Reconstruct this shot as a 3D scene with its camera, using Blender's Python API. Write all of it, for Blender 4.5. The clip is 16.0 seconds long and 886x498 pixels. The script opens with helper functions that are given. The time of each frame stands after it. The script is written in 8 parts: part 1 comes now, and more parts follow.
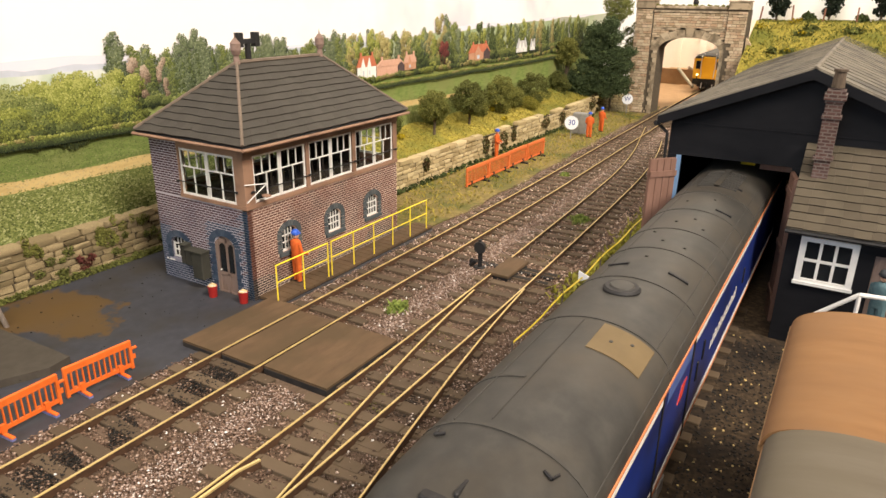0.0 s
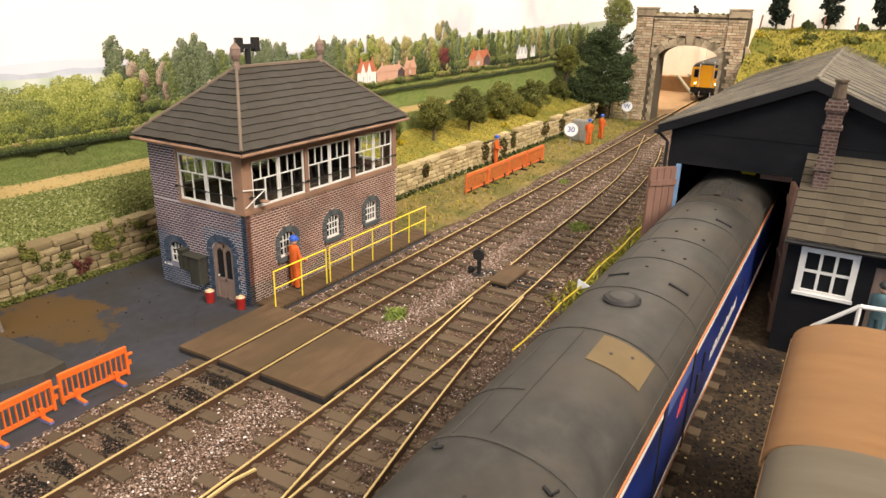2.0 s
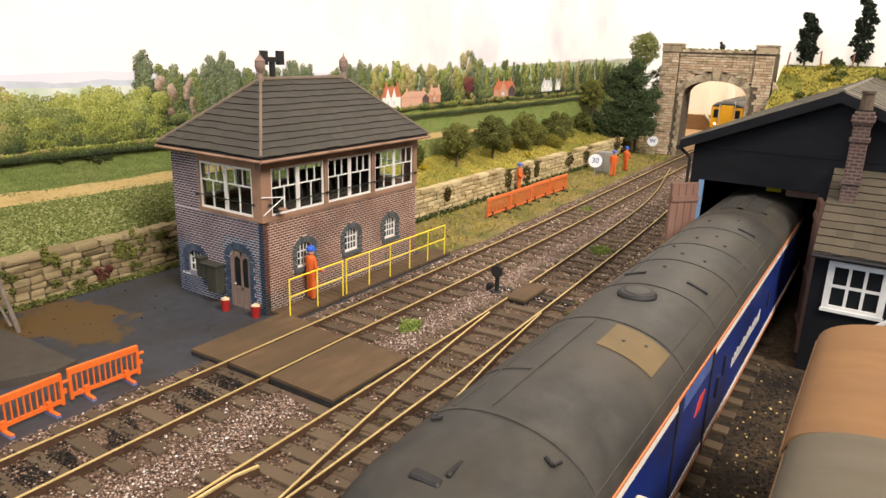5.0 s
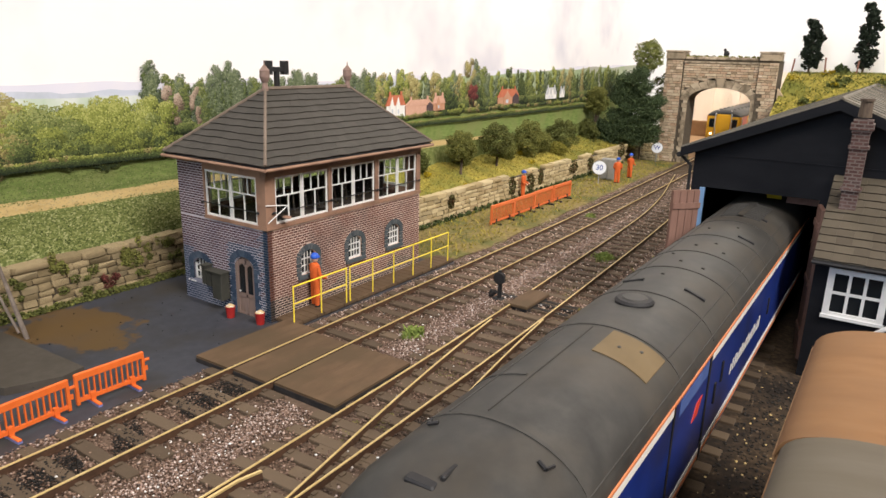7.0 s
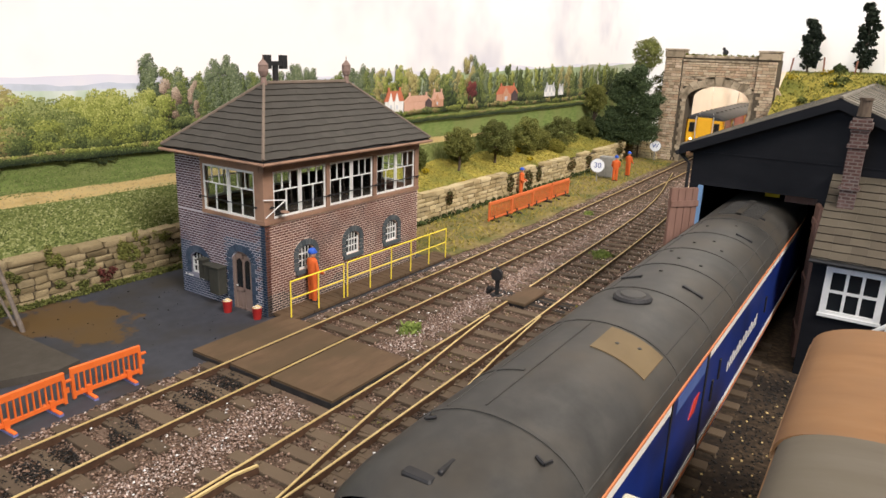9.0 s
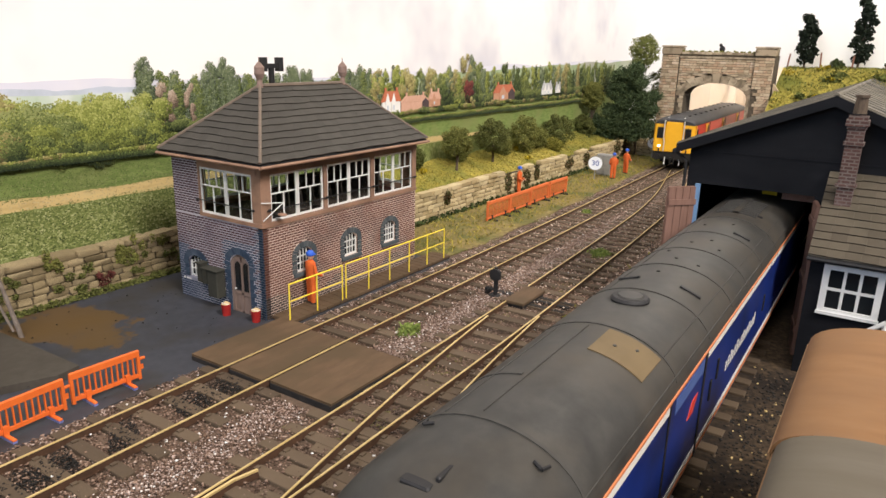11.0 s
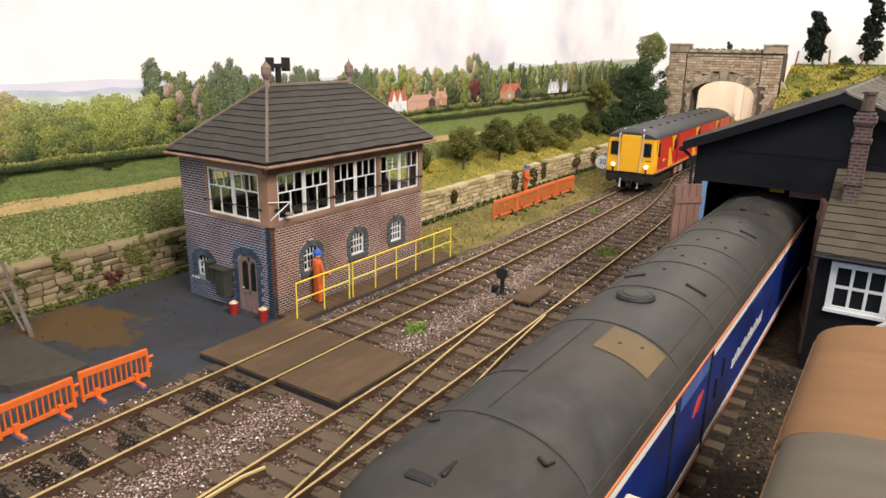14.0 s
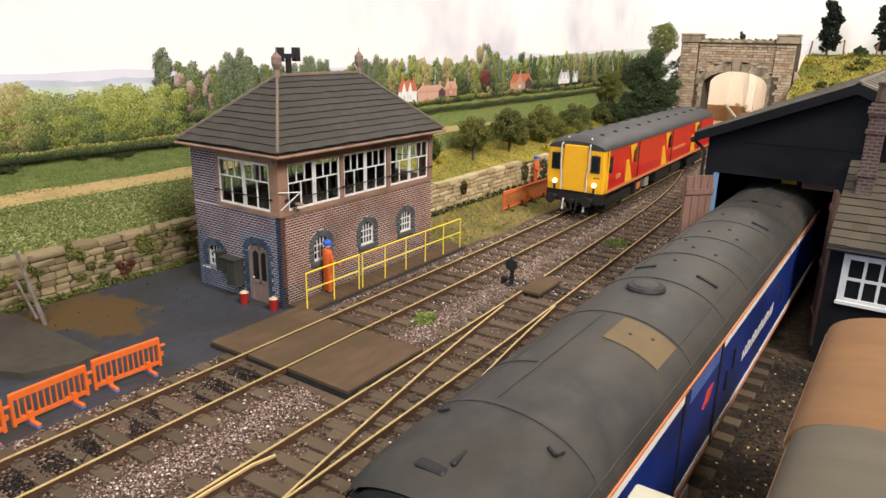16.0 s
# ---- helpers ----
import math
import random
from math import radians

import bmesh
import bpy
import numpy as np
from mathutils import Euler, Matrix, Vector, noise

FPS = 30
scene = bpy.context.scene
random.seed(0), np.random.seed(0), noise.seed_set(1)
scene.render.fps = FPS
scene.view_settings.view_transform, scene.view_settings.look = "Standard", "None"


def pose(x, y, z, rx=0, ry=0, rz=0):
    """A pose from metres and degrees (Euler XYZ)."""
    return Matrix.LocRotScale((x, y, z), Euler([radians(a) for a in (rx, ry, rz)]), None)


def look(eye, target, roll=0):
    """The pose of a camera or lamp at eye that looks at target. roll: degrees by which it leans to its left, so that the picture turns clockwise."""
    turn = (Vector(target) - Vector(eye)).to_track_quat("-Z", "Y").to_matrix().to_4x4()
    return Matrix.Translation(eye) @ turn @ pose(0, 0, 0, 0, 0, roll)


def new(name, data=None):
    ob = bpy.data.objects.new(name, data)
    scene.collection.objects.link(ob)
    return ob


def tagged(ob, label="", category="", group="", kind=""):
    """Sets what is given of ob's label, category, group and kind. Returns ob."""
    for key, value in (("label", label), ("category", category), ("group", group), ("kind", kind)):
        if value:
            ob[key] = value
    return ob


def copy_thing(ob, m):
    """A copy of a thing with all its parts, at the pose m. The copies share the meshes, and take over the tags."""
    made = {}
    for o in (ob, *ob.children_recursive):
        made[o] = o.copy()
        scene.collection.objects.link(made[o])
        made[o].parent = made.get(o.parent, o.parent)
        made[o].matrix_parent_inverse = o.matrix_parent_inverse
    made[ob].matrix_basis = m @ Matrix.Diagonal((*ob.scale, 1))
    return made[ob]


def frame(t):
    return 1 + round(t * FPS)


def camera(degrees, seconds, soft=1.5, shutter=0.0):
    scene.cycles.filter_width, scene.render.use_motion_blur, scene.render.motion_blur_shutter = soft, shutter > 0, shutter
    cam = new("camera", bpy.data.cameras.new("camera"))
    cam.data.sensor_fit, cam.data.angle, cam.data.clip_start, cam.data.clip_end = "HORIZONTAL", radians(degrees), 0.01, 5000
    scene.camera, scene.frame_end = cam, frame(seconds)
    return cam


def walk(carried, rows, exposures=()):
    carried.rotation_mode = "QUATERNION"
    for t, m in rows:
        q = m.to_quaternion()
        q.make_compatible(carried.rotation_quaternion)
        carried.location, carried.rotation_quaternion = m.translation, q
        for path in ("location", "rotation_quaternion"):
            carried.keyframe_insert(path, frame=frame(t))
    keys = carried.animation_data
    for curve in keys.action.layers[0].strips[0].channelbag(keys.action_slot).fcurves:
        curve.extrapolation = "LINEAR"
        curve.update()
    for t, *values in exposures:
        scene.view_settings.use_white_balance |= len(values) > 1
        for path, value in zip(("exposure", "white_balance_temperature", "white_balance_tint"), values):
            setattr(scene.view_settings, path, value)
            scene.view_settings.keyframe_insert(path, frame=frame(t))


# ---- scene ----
from mathutils.geometry import tessellate_polygon

cam = camera(66.0, 16.0, soft=1.5)
CM = 0.01  # the railway is a 4 mm to the foot model: all sizes below are centimetres
PATH = [
    (0, (17.732, -16.344, 11.042), (16.776, -14.73, 10.349), 0.8),
    (0.5, (17.805, -16.164, 11.11), (16.86, -14.541, 10.422), 0.8),
    (1, (17.74, -16.159, 11.181), (16.789, -14.536, 10.502), 0.9),
    (1.5, (17.658, -16.147, 11.154), (16.708, -14.522, 10.48), 1.1),
    (2, (17.647, -16.237, 11.091), (16.692, -14.616, 10.411), 1.3),
    (2.5, (17.617, -16.22, 11.108), (16.645, -14.597, 10.461), 1.6),
    (3, (17.659, -16.023, 10.997), (16.682, -14.399, 10.356), 1.4),
    (3.5, (17.925, -16.308, 9.967), (16.939, -14.695, 9.315), 2.9),
    (4, (17.781, -16.064, 9.967), (16.78, -14.428, 9.402), 2.7),
    (4.2, (17.806, -16.126, 9.926), (16.785, -14.5, 9.363), 2.6),
    (6.3, (18.234, -16.163, 10.014), (17.188, -14.556, 9.446), 1.3),
    (6.5, (18.229, -16.192, 10.02), (17.179, -14.583, 9.465), 1.4),
    (7, (18.241, -16.23, 10.033), (17.181, -14.625, 9.487), 1.5),
    (7.5, (18.253, -16.193, 10.029), (17.199, -14.585, 9.478), 1.3),
    (8, (18.223, -16.216, 10.005), (17.171, -14.61, 9.448), 1.8),
    (8.5, (18.214, -16.226, 9.977), (17.164, -14.62, 9.415), 1.9),
    (9, (18.212, -16.229, 9.986), (17.16, -14.621, 9.432), 2.0),
    (11.3, (18.239, -16.181, 10.097), (17.187, -14.574, 9.538), 1.3),
    (11.5, (18.262, -16.214, 10.079), (17.205, -14.61, 9.522), 1.2),
    (12, (18.279, -16.214, 10.067), (17.219, -14.612, 9.51), 1.4),
    (12.5, (18.274, -16.208, 10.072), (17.217, -14.605, 9.514), 1.2),
    (13, (18.26, -16.241, 10.056), (17.197, -14.64, 9.501), 1.6),
    (13.5, (18.292, -16.235, 10.071), (17.226, -14.638, 9.513), 1.3),
    (14, (18.297, -16.211, 10.076), (17.23, -14.615, 9.515), 1.1),
    (14.5, (18.283, -16.245, 10.06), (17.213, -14.653, 9.495), 1.3),
    (15, (18.276, -16.246, 10.076), (17.2, -14.66, 9.503), 1.2),
    (15.5, (18.284, -16.25, 10.06), (17.203, -14.67, 9.479), 1.4),
    (16, (18.283, -16.234, 10.071), (17.199, -14.659, 9.484), 1.1),
]
walk(cam, [(t, look(Vector(eye) * CM, Vector(target) * CM, roll)) for t, eye, target, roll in PATH],
     [(0, 0.05, 6700, 13), (4.2, 0.05, 6650, 13), (6.3, -0.15, 6000, 13), (16, -0.18, 6000, 13)])

# ---- room light: a warm ceiling lamp, an added warm fill and a cool window behind the viewer ----
world = bpy.data.worlds.new("room_world")
scene.world = world
world.use_nodes = True
world.node_tree.nodes["Background"].inputs[0].default_value = (1.0, 0.95, 0.88, 1)
world.node_tree.nodes["Background"].inputs[1].default_value = 0.35


def area_lamp(name, eye, target, width, height, watts, colour):
    lamp = new(name, bpy.data.lights.new(name, "AREA"))
    lamp.data.shape, lamp.data.size, lamp.data.size_y = "RECTANGLE", width * CM, height * CM
    lamp.data.energy, lamp.data.color = watts, colour
    lamp.matrix_world = look(Vector(eye) * CM, Vector(target) * CM)
    return lamp


area_lamp("ceiling_lamp", (122, -28, 116), (-2, 24, 4), 60, 45, 46, (1.0, 0.90, 0.76))
# unseen warm fill, added to brighten the bridge front and the white sky board
area_lamp("ceiling_lamp", (35, -95, 140), (4, 60, 6), 60, 60, 19, (1.0, 0.90, 0.76))
# unseen lamp added over the hidden yard to brighten its cream wall
area_lamp("yard_lamp", (12, 84, 70), (-4, 102, 6), 30, 30, 9, (1.0, 0.88, 0.7))
area_lamp("window_lamp", (-30, -195, 70), (0, 0, 0), 110, 100, 17, (0.6, 0.8, 1.0))


# ---- materials ----
def nodes_of(name, rough=0.8, metal=0.0):
    m = bpy.data.materials.new(name)
    m.use_nodes = True
    nt = m.node_tree
    bsdf = nt.nodes["Principled BSDF"]
    bsdf.inputs["Roughness"].default_value = rough
    bsdf.inputs["Metallic"].default_value = metal
    bsdf.inputs["Specular IOR Level"].default_value = 0.3
    return m, nt, bsdf


def ramp(nt, fac, colours, stops=None):
    r = nt.nodes.new("ShaderNodeValToRGB")
    r.color_ramp.elements.remove(r.color_ramp.elements[0])
    stops = stops or [i / (len(colours) - 1) for i in range(len(colours))]
    for i, (c, s) in enumerate(zip(colours, stops)):
        e = r.color_ramp.elements[0] if i == 0 else r.color_ramp.elements.new(s)
        e.position, e.color = s, (*c, 1)
    nt.links.new(fac, r.inputs[0])
    return r.outputs[0]


def noise_of(nt, scale, detail=5, rough=0.6, stretch=None):
    n = nt.nodes.new("ShaderNodeTexNoise")
    n.inputs["Scale"].default_value = scale
    n.inputs["Detail"].default_value = detail
    n.inputs["Roughness"].default_value = rough
    tc = nt.nodes.new("ShaderNodeTexCoord")
    mp = nt.nodes.new("ShaderNodeMapping")
    mp.inputs["Scale"].default_value = [100 * s for s in (stretch or (1, 1, 1))]
    nt.links.new(tc.outputs["Object"], mp.inputs[0])
    nt.links.new(mp.outputs[0], n.inputs["Vector"])
    return n.outputs[0]


def mix(nt, fac, a, b, mode="MIX"):
    m = nt.nodes.new("ShaderNodeMix")
    m.data_type, m.blend_type = "RGBA", mode
    for sock, v in ((m.inputs[0], fac), (m.inputs[6], a), (m.inputs[7], b)):
        if isinstance(v, (int, float)):
            sock.default_value = v
        elif isinstance(v, tuple):
            sock.default_value = (*v, 1)
        else:
            nt.links.new(v, sock)
    return m.outputs[2]


def bump(nt, bsdf, height, strength, dist=0.02):
    b = nt.nodes.new("ShaderNodeBump")
    b.inputs["Strength"].default_value, b.inputs["Distance"].default_value = strength, dist * CM
    nt.links.new(height, b.inputs["Height"])
    nt.links.new(b.outputs[0], bsdf.inputs["Normal"])


def mat(name, colours, scale=3.0, rough=0.8, relief=0.3, metal=0.0, dirt=None, dirt_scale=0.5, dirt_at=(0.45, 0.65),
        random_by=None, spread=0.35, stretch=None, stops=None, weights=(0.75, 0.3)):
    """Grain from fine noise, stains from coarse noise; random_by varies whole pieces."""
    m, nt, bsdf = nodes_of(name, rough, metal)
    fine = noise_of(nt, scale, stretch=stretch)
    if random_by:
        if random_by == "island":
            rnd = nt.nodes.new("ShaderNodeNewGeometry").outputs["Random Per Island"]
        else:
            rnd = nt.nodes.new("ShaderNodeObjectInfo").outputs["Random"]
        mr = nt.nodes.new("ShaderNodeMath")
        mr.operation = "MULTIPLY_ADD"
        mr.inputs[1].default_value = weights[0]
        nt.links.new(rnd, mr.inputs[0])
        sc = nt.nodes.new("ShaderNodeMath")
        sc.operation = "MULTIPLY"
        sc.inputs[1].default_value = weights[1]
        nt.links.new(fine, sc.inputs[0])
        nt.links.new(sc.outputs[0], mr.inputs[2])
        col = ramp(nt, mr.outputs[0], colours, stops)
    else:
        col = ramp(nt, fine, colours, stops or [0.5 + (i / (len(colours) - 1) - 0.5) * spread * 1.4 for i in range(len(colours))])
    if dirt:
        coarse = noise_of(nt, dirt_scale, 4, 0.55)
        f = ramp(nt, coarse, [(0, 0, 0), (1, 1, 1)], list(dirt_at))
        col = mix(nt, f, col, dirt)
    nt.links.new(col, bsdf.inputs["Base Color"])
    if relief:
        bump(nt, bsdf, fine, relief)
    return m


def brick_mat(name, axis, c1, c2, mortar, bloom=0.0):
    """Small bricks with recessed mortar and pale lime bloom; axis: the wall's length."""
    m, nt, bsdf = nodes_of(name, 0.9)
    tc = nt.nodes.new("ShaderNodeTexCoord")
    sep = nt.nodes.new("ShaderNodeSeparateXYZ")
    com = nt.nodes.new("ShaderNodeCombineXYZ")
    nt.links.new(tc.outputs["Object"], sep.inputs[0])
    if axis == "XY":
        both = nt.nodes.new("ShaderNodeMath")
        nt.links.new(sep.outputs["X"], both.inputs[0])
        nt.links.new(sep.outputs["Y"], both.inputs[1])
        nt.links.new(both.outputs[0], com.inputs[0])
    else:
        nt.links.new(sep.outputs[axis], com.inputs[0])
    nt.links.new(sep.outputs["Z"], com.inputs[1])
    b = nt.nodes.new("ShaderNodeTexBrick")
    b.inputs["Scale"].default_value = 100
    b.inputs["Brick Width"].default_value, b.inputs["Row Height"].default_value = 0.26, 0.112
    b.inputs["Mortar Size"].default_value, b.inputs["Mortar Smooth"].default_value = 0.021, 0.2
    b.inputs["Color1"].default_value, b.inputs["Color2"].default_value = (*c1, 1), (*c2, 1)
    b.inputs["Mortar"].default_value = (*mortar, 1)
    nt.links.new(com.outputs[0], b.inputs["Vector"])
    n = noise_of(nt, 1.2)
    col = mix(nt, ramp(nt, n, [(0, 0, 0), (0.45, 0.45, 0.45)], [0.4, 0.7]), b.outputs[0], (0.10, 0.06, 0.055))
    if bloom:
        w = ramp(nt, noise_of(nt, 0.7, 6, 0.7), [(0, 0, 0), (bloom, bloom, bloom)], [0.52, 0.72])
        col = mix(nt, w, col, (0.55, 0.5, 0.5))
    nt.links.new(col, bsdf.inputs["Base Color"])
    inv = nt.nodes.new("ShaderNodeMath")
    inv.operation = "SUBTRACT"
    inv.inputs[0].default_value = 1
    nt.links.new(b.outputs["Fac"], inv.inputs[1])
    bump(nt, bsdf, inv.outputs[0], 0.6, 0.02)
    return m


M = {}
M["ballast_bed"] = mat("ballast_bed", [(0.0369, 0.0246, 0.0164), (0.1025, 0.06806, 0.04756), (0.2214, 0.1558, 0.1164)], 8, 0.95, 0.9, dirt=(0.09, 0.062, 0.042), dirt_scale=0.25)
M["stones"] = mat("stones", [(0.0336, 0.02128, 0.01456), (0.1064, 0.06496, 0.0448), (0.1848, 0.1176, 0.08288), (0.2912, 0.2016, 0.1512), (0.672, 0.56, 0.4816)], 9, 0.9, 0, random_by="island", stops=[0.05, 0.35, 0.6, 0.86, 1.02], dirt=(0.035, 0.026, 0.02), dirt_scale=0.16, dirt_at=(0.52, 0.68))
M["pale_stones"] = mat("pale_stones", [(0.051, 0.0323, 0.0238), (0.153, 0.09775, 0.07225), (0.306, 0.2125, 0.17), (0.493, 0.391, 0.34), (0.7225, 0.663, 0.6205)], 9, 0.9, 0, random_by="island", stops=[0.1, 0.35, 0.6, 0.8, 0.98])
# the pale_stones colours, brighter and warmer, for the far tracks
M["far_pale_stones"] = mat("far_pale_stones", [(0.06885, 0.04273, 0.02956), (0.2066, 0.1293, 0.08973), (0.4131, 0.2811, 0.2111), (0.6656, 0.5173, 0.4223), (0.9754, 0.8771, 0.7707)], 9, 0.9, 0, random_by="island", stops=[0.1, 0.35, 0.6, 0.8, 0.98])
M["ash"] = mat("ash", [(0.008, 0.006, 0.004), (0.042, 0.028, 0.016), (0.1, 0.066, 0.036)], 6, 0.95, 0.9, dirt=(0.014, 0.01, 0.008), dirt_scale=0.35)
M["verge"] = mat("verge", [(0.081, 0.06075, 0.02025), (0.1755, 0.135, 0.04725), (0.27, 0.216, 0.081)], 4, 1, 0.8, dirt=(0.075, 0.085, 0.02), dirt_scale=0.3)
# tarmac grey leans blue: the cool window sheen is put into the base colour
M["yard"] = mat("yard", [(0.02846, 0.02992, 0.03775), (0.03708, 0.03872, 0.0484), (0.04571, 0.04752, 0.05808)], 2.5, 0.62, 0.12, dirt=(0.03291, 0.02992, 0.02768), dirt_scale=0.35)
ym = M["yard"]
ynt = ym.node_tree
yb = ynt.nodes["Principled BSDF"]
ycol = yb.inputs["Base Color"].links[0].from_socket
ytc = ynt.nodes.new("ShaderNodeTexCoord")
yd = ynt.nodes.new("ShaderNodeVectorMath")
yd.operation = "DISTANCE"
ymap = ynt.nodes.new("ShaderNodeMapping")
ymap.inputs["Scale"].default_value = (17, 25, 0)
ynt.links.new(ytc.outputs["Object"], ymap.inputs[0])
ynt.links.new(ymap.outputs[0], yd.inputs[0])
yd.inputs[1].default_value = (-5.9 * 0.17, -4.3 * 0.25, 0)
ywob = ynt.nodes.new("ShaderNodeMath")
ywob.operation = "MULTIPLY_ADD"
ynt.links.new(noise_of(ynt, 0.55, 5, 0.6), ywob.inputs[0])
ywob.inputs[1].default_value = 1.1
ynt.links.new(yd.outputs["Value"], ywob.inputs[2])
yfac = ramp(ynt, ywob.outputs[0], [(0.9, 0.9, 0.9), (0.75, 0.75, 0.75), (0, 0, 0)], [0.55, 0.95, 1.3])
ynt.links.new(mix(ynt, yfac, ycol, (0.095, 0.054, 0.015)), yb.inputs["Base Color"])
M["slab"] = mat("slab", [(0.04576, 0.03838, 0.031), (0.06494, 0.05683, 0.04649)], 3, 0.75, 0.25, dirt=(0.0405, 0.0342, 0.027), dirt_scale=0.4)
M["rail_top"] = mat("rail_top", [(0.56, 0.41, 0.16), (0.74, 0.58, 0.28)], 2, 0.32, 0.05, metal=0.45)
M["rail_web"] = mat("rail_web", [(0.03, 0.014, 0.007), (0.065, 0.032, 0.016)], 5, 0.85, 0.3)
M["sleeper"] = mat("sleeper", [(0.05616, 0.03931, 0.02527), (0.1123, 0.0805, 0.05148)], 5, 0.9, 0.5, random_by="object", stretch=(0.52, 0.93, 0.93))
M["deck"] = mat("deck", [(0.06388, 0.038, 0.02061), (0.09476, 0.0589, 0.03226), (0.1185, 0.076, 0.04211)], 3, 0.85, 0.35, stretch=(0.8556, 0.2375, 0.896), dirt=(0.07213, 0.0475, 0.02509), dirt_scale=0.4)
M["deck_edge"] = mat("deck_edge", [(0.012, 0.011, 0.012), (0.03, 0.027, 0.025)], 3, 0.8, 0.3)
M["mortar_front"] = mat("mortar_front", [(0.5, 0.38, 0.32), (0.66, 0.53, 0.46)], 4, 0.95, 0.3, dirt=(0.36, 0.26, 0.22), dirt_scale=0.5)
M["mortar_end"] = mat("mortar_end", [(0.42, 0.4, 0.45), (0.58, 0.55, 0.6)], 4, 0.95, 0.3, dirt=(0.24, 0.24, 0.31), dirt_scale=0.5)
for key, shades, bloom, spots in (
        ("brick_red", [(0.075, 0.032, 0.024), (0.12, 0.052, 0.039), (0.165, 0.08, 0.06)], (0.085, 0.05, 0.043), (0.5, 0.62)),
        ("brick_purple", [(0.04, 0.024, 0.032), (0.072, 0.04, 0.047), (0.1, 0.055, 0.056)], (0.26, 0.22, 0.245), (0.58, 0.76)),
        ("brick_blue", [(0.017, 0.032, 0.06), (0.028, 0.046, 0.08), (0.045, 0.066, 0.1)], (0.12, 0.14, 0.18), (0.56, 0.78)),
        ("brick_sooty", [(0.03, 0.026, 0.025), (0.048, 0.038, 0.034), (0.07, 0.05, 0.043)], (0.05, 0.042, 0.036), (0.45, 0.65))):
    for ending, chance in (("", "island"), ("_single", "object")):
        M[key + ending] = mat(key + ending, shades, 3, 0.88, 0.25, random_by=chance, dirt=bloom, dirt_scale=0.55, dirt_at=spots)
M["blue_x"] = mat("blue_x", [(0.02, 0.036, 0.066), (0.035, 0.055, 0.092), (0.055, 0.078, 0.115)], 5, 0.85, 0.3, random_by="island", dirt=(0.14, 0.16, 0.2), dirt_scale=0.6, dirt_at=(0.56, 0.78))
M["voussoir"] = mat("voussoir", [(0.03825, 0.04675, 0.05525), (0.06375, 0.0765, 0.085), (0.0935, 0.1062, 0.1105)], 6, 0.8, 0.3, random_by="island")
M["timber"] = mat("timber", [(0.255, 0.1487, 0.09775), (0.3145, 0.1913, 0.1318)], 2, 0.6, 0.1, dirt=(0.187, 0.1105, 0.0765), dirt_scale=1.0)
M["white_paint"] = mat("white_paint", [(0.6072, 0.6072, 0.598), (0.736, 0.736, 0.7176)], 3, 0.5, 0.05)
M["slate"] = mat("slate", [(0.038, 0.0345, 0.029), (0.0451, 0.041, 0.03444), (0.053, 0.048, 0.0405)], 4, 0.72, 0.5, random_by="object", dirt=(0.041, 0.0369, 0.03116), dirt_scale=0.5)
M["slate_warm"] = mat("slate_warm", [(0.05625, 0.045, 0.0315), (0.0735, 0.06, 0.042), (0.09, 0.075, 0.0525)], 4, 0.8, 0.35, random_by="object", dirt=(0.05625, 0.0465, 0.0315), dirt_scale=0.6)
M["felt"] = mat("felt", [(0.1044, 0.09333, 0.0739), (0.1607, 0.143, 0.1126), (0.2008, 0.1798, 0.1443)], 2.5, 0.9, 0.25, dirt=(0.07344, 0.06732, 0.05814), dirt_scale=0.35, stretch=(0.93, 0.51, 0.85))
M["lead"] = mat("lead", [(0.11, 0.085, 0.065), (0.17, 0.13, 0.10)], 3, 0.7, 0.2)
M["clay"] = mat("clay", [(0.16, 0.105, 0.085), (0.27, 0.19, 0.16)], 4, 0.75, 0.2)
M["black"] = mat("black", [(0.010, 0.010, 0.011), (0.022, 0.021, 0.022)], 3, 0.6, 0.2)
M["tarred"] = mat("tarred", [(0.006324, 0.006851, 0.008959), (0.01265, 0.01317, 0.01581)], 2, 0.65, 0.25, stretch=(0.34, 0.85, 0.93))
M["tarred"].node_tree.nodes["Principled BSDF"].inputs["Specular IOR Level"].default_value = 0.1
M["dark_in"] = mat("dark_in", [(0.02, 0.015, 0.012), (0.05, 0.035, 0.025)], 1, 0.9, 0.1)
M["yellow_rail"] = mat("yellow_rail", [(0.72, 0.55, 0.03), (0.85, 0.68, 0.06)], 3, 0.45, 0.05)
M["orange"] = mat("orange", [(0.612, 0.1105, 0.017), (0.697, 0.153, 0.0255)], 3, 0.5, 0.05)
M["far_orange"] = mat("far_orange", [(0.55, 0.12, 0.03), (0.66, 0.17, 0.05)], 3, 0.6, 0.1)
M["blue_foot"] = mat("blue_foot", [(0.10, 0.13, 0.35), (0.2, 0.2, 0.4)], 3, 0.6, 0.05)
M["hivis"] = mat("hivis", [(0.50, 0.085, 0.015), (0.62, 0.13, 0.025)], 6, 0.7, 0.1)
M["helmet"] = mat("helmet", [(0.02, 0.08, 0.45), (0.04, 0.12, 0.55)], 3, 0.4, 0)
M["skin"] = mat("skin", [(0.5, 0.3, 0.2), (0.6, 0.38, 0.27)], 3, 0.6, 0)
M["dark_cloth"] = mat("dark_cloth", [(0.02, 0.025, 0.03), (0.05, 0.055, 0.06)], 5, 0.8, 0.1)
M["teal_cloth"] = mat("teal_cloth", [(0.05, 0.10, 0.12), (0.09, 0.16, 0.18)], 5, 0.8, 0.1)
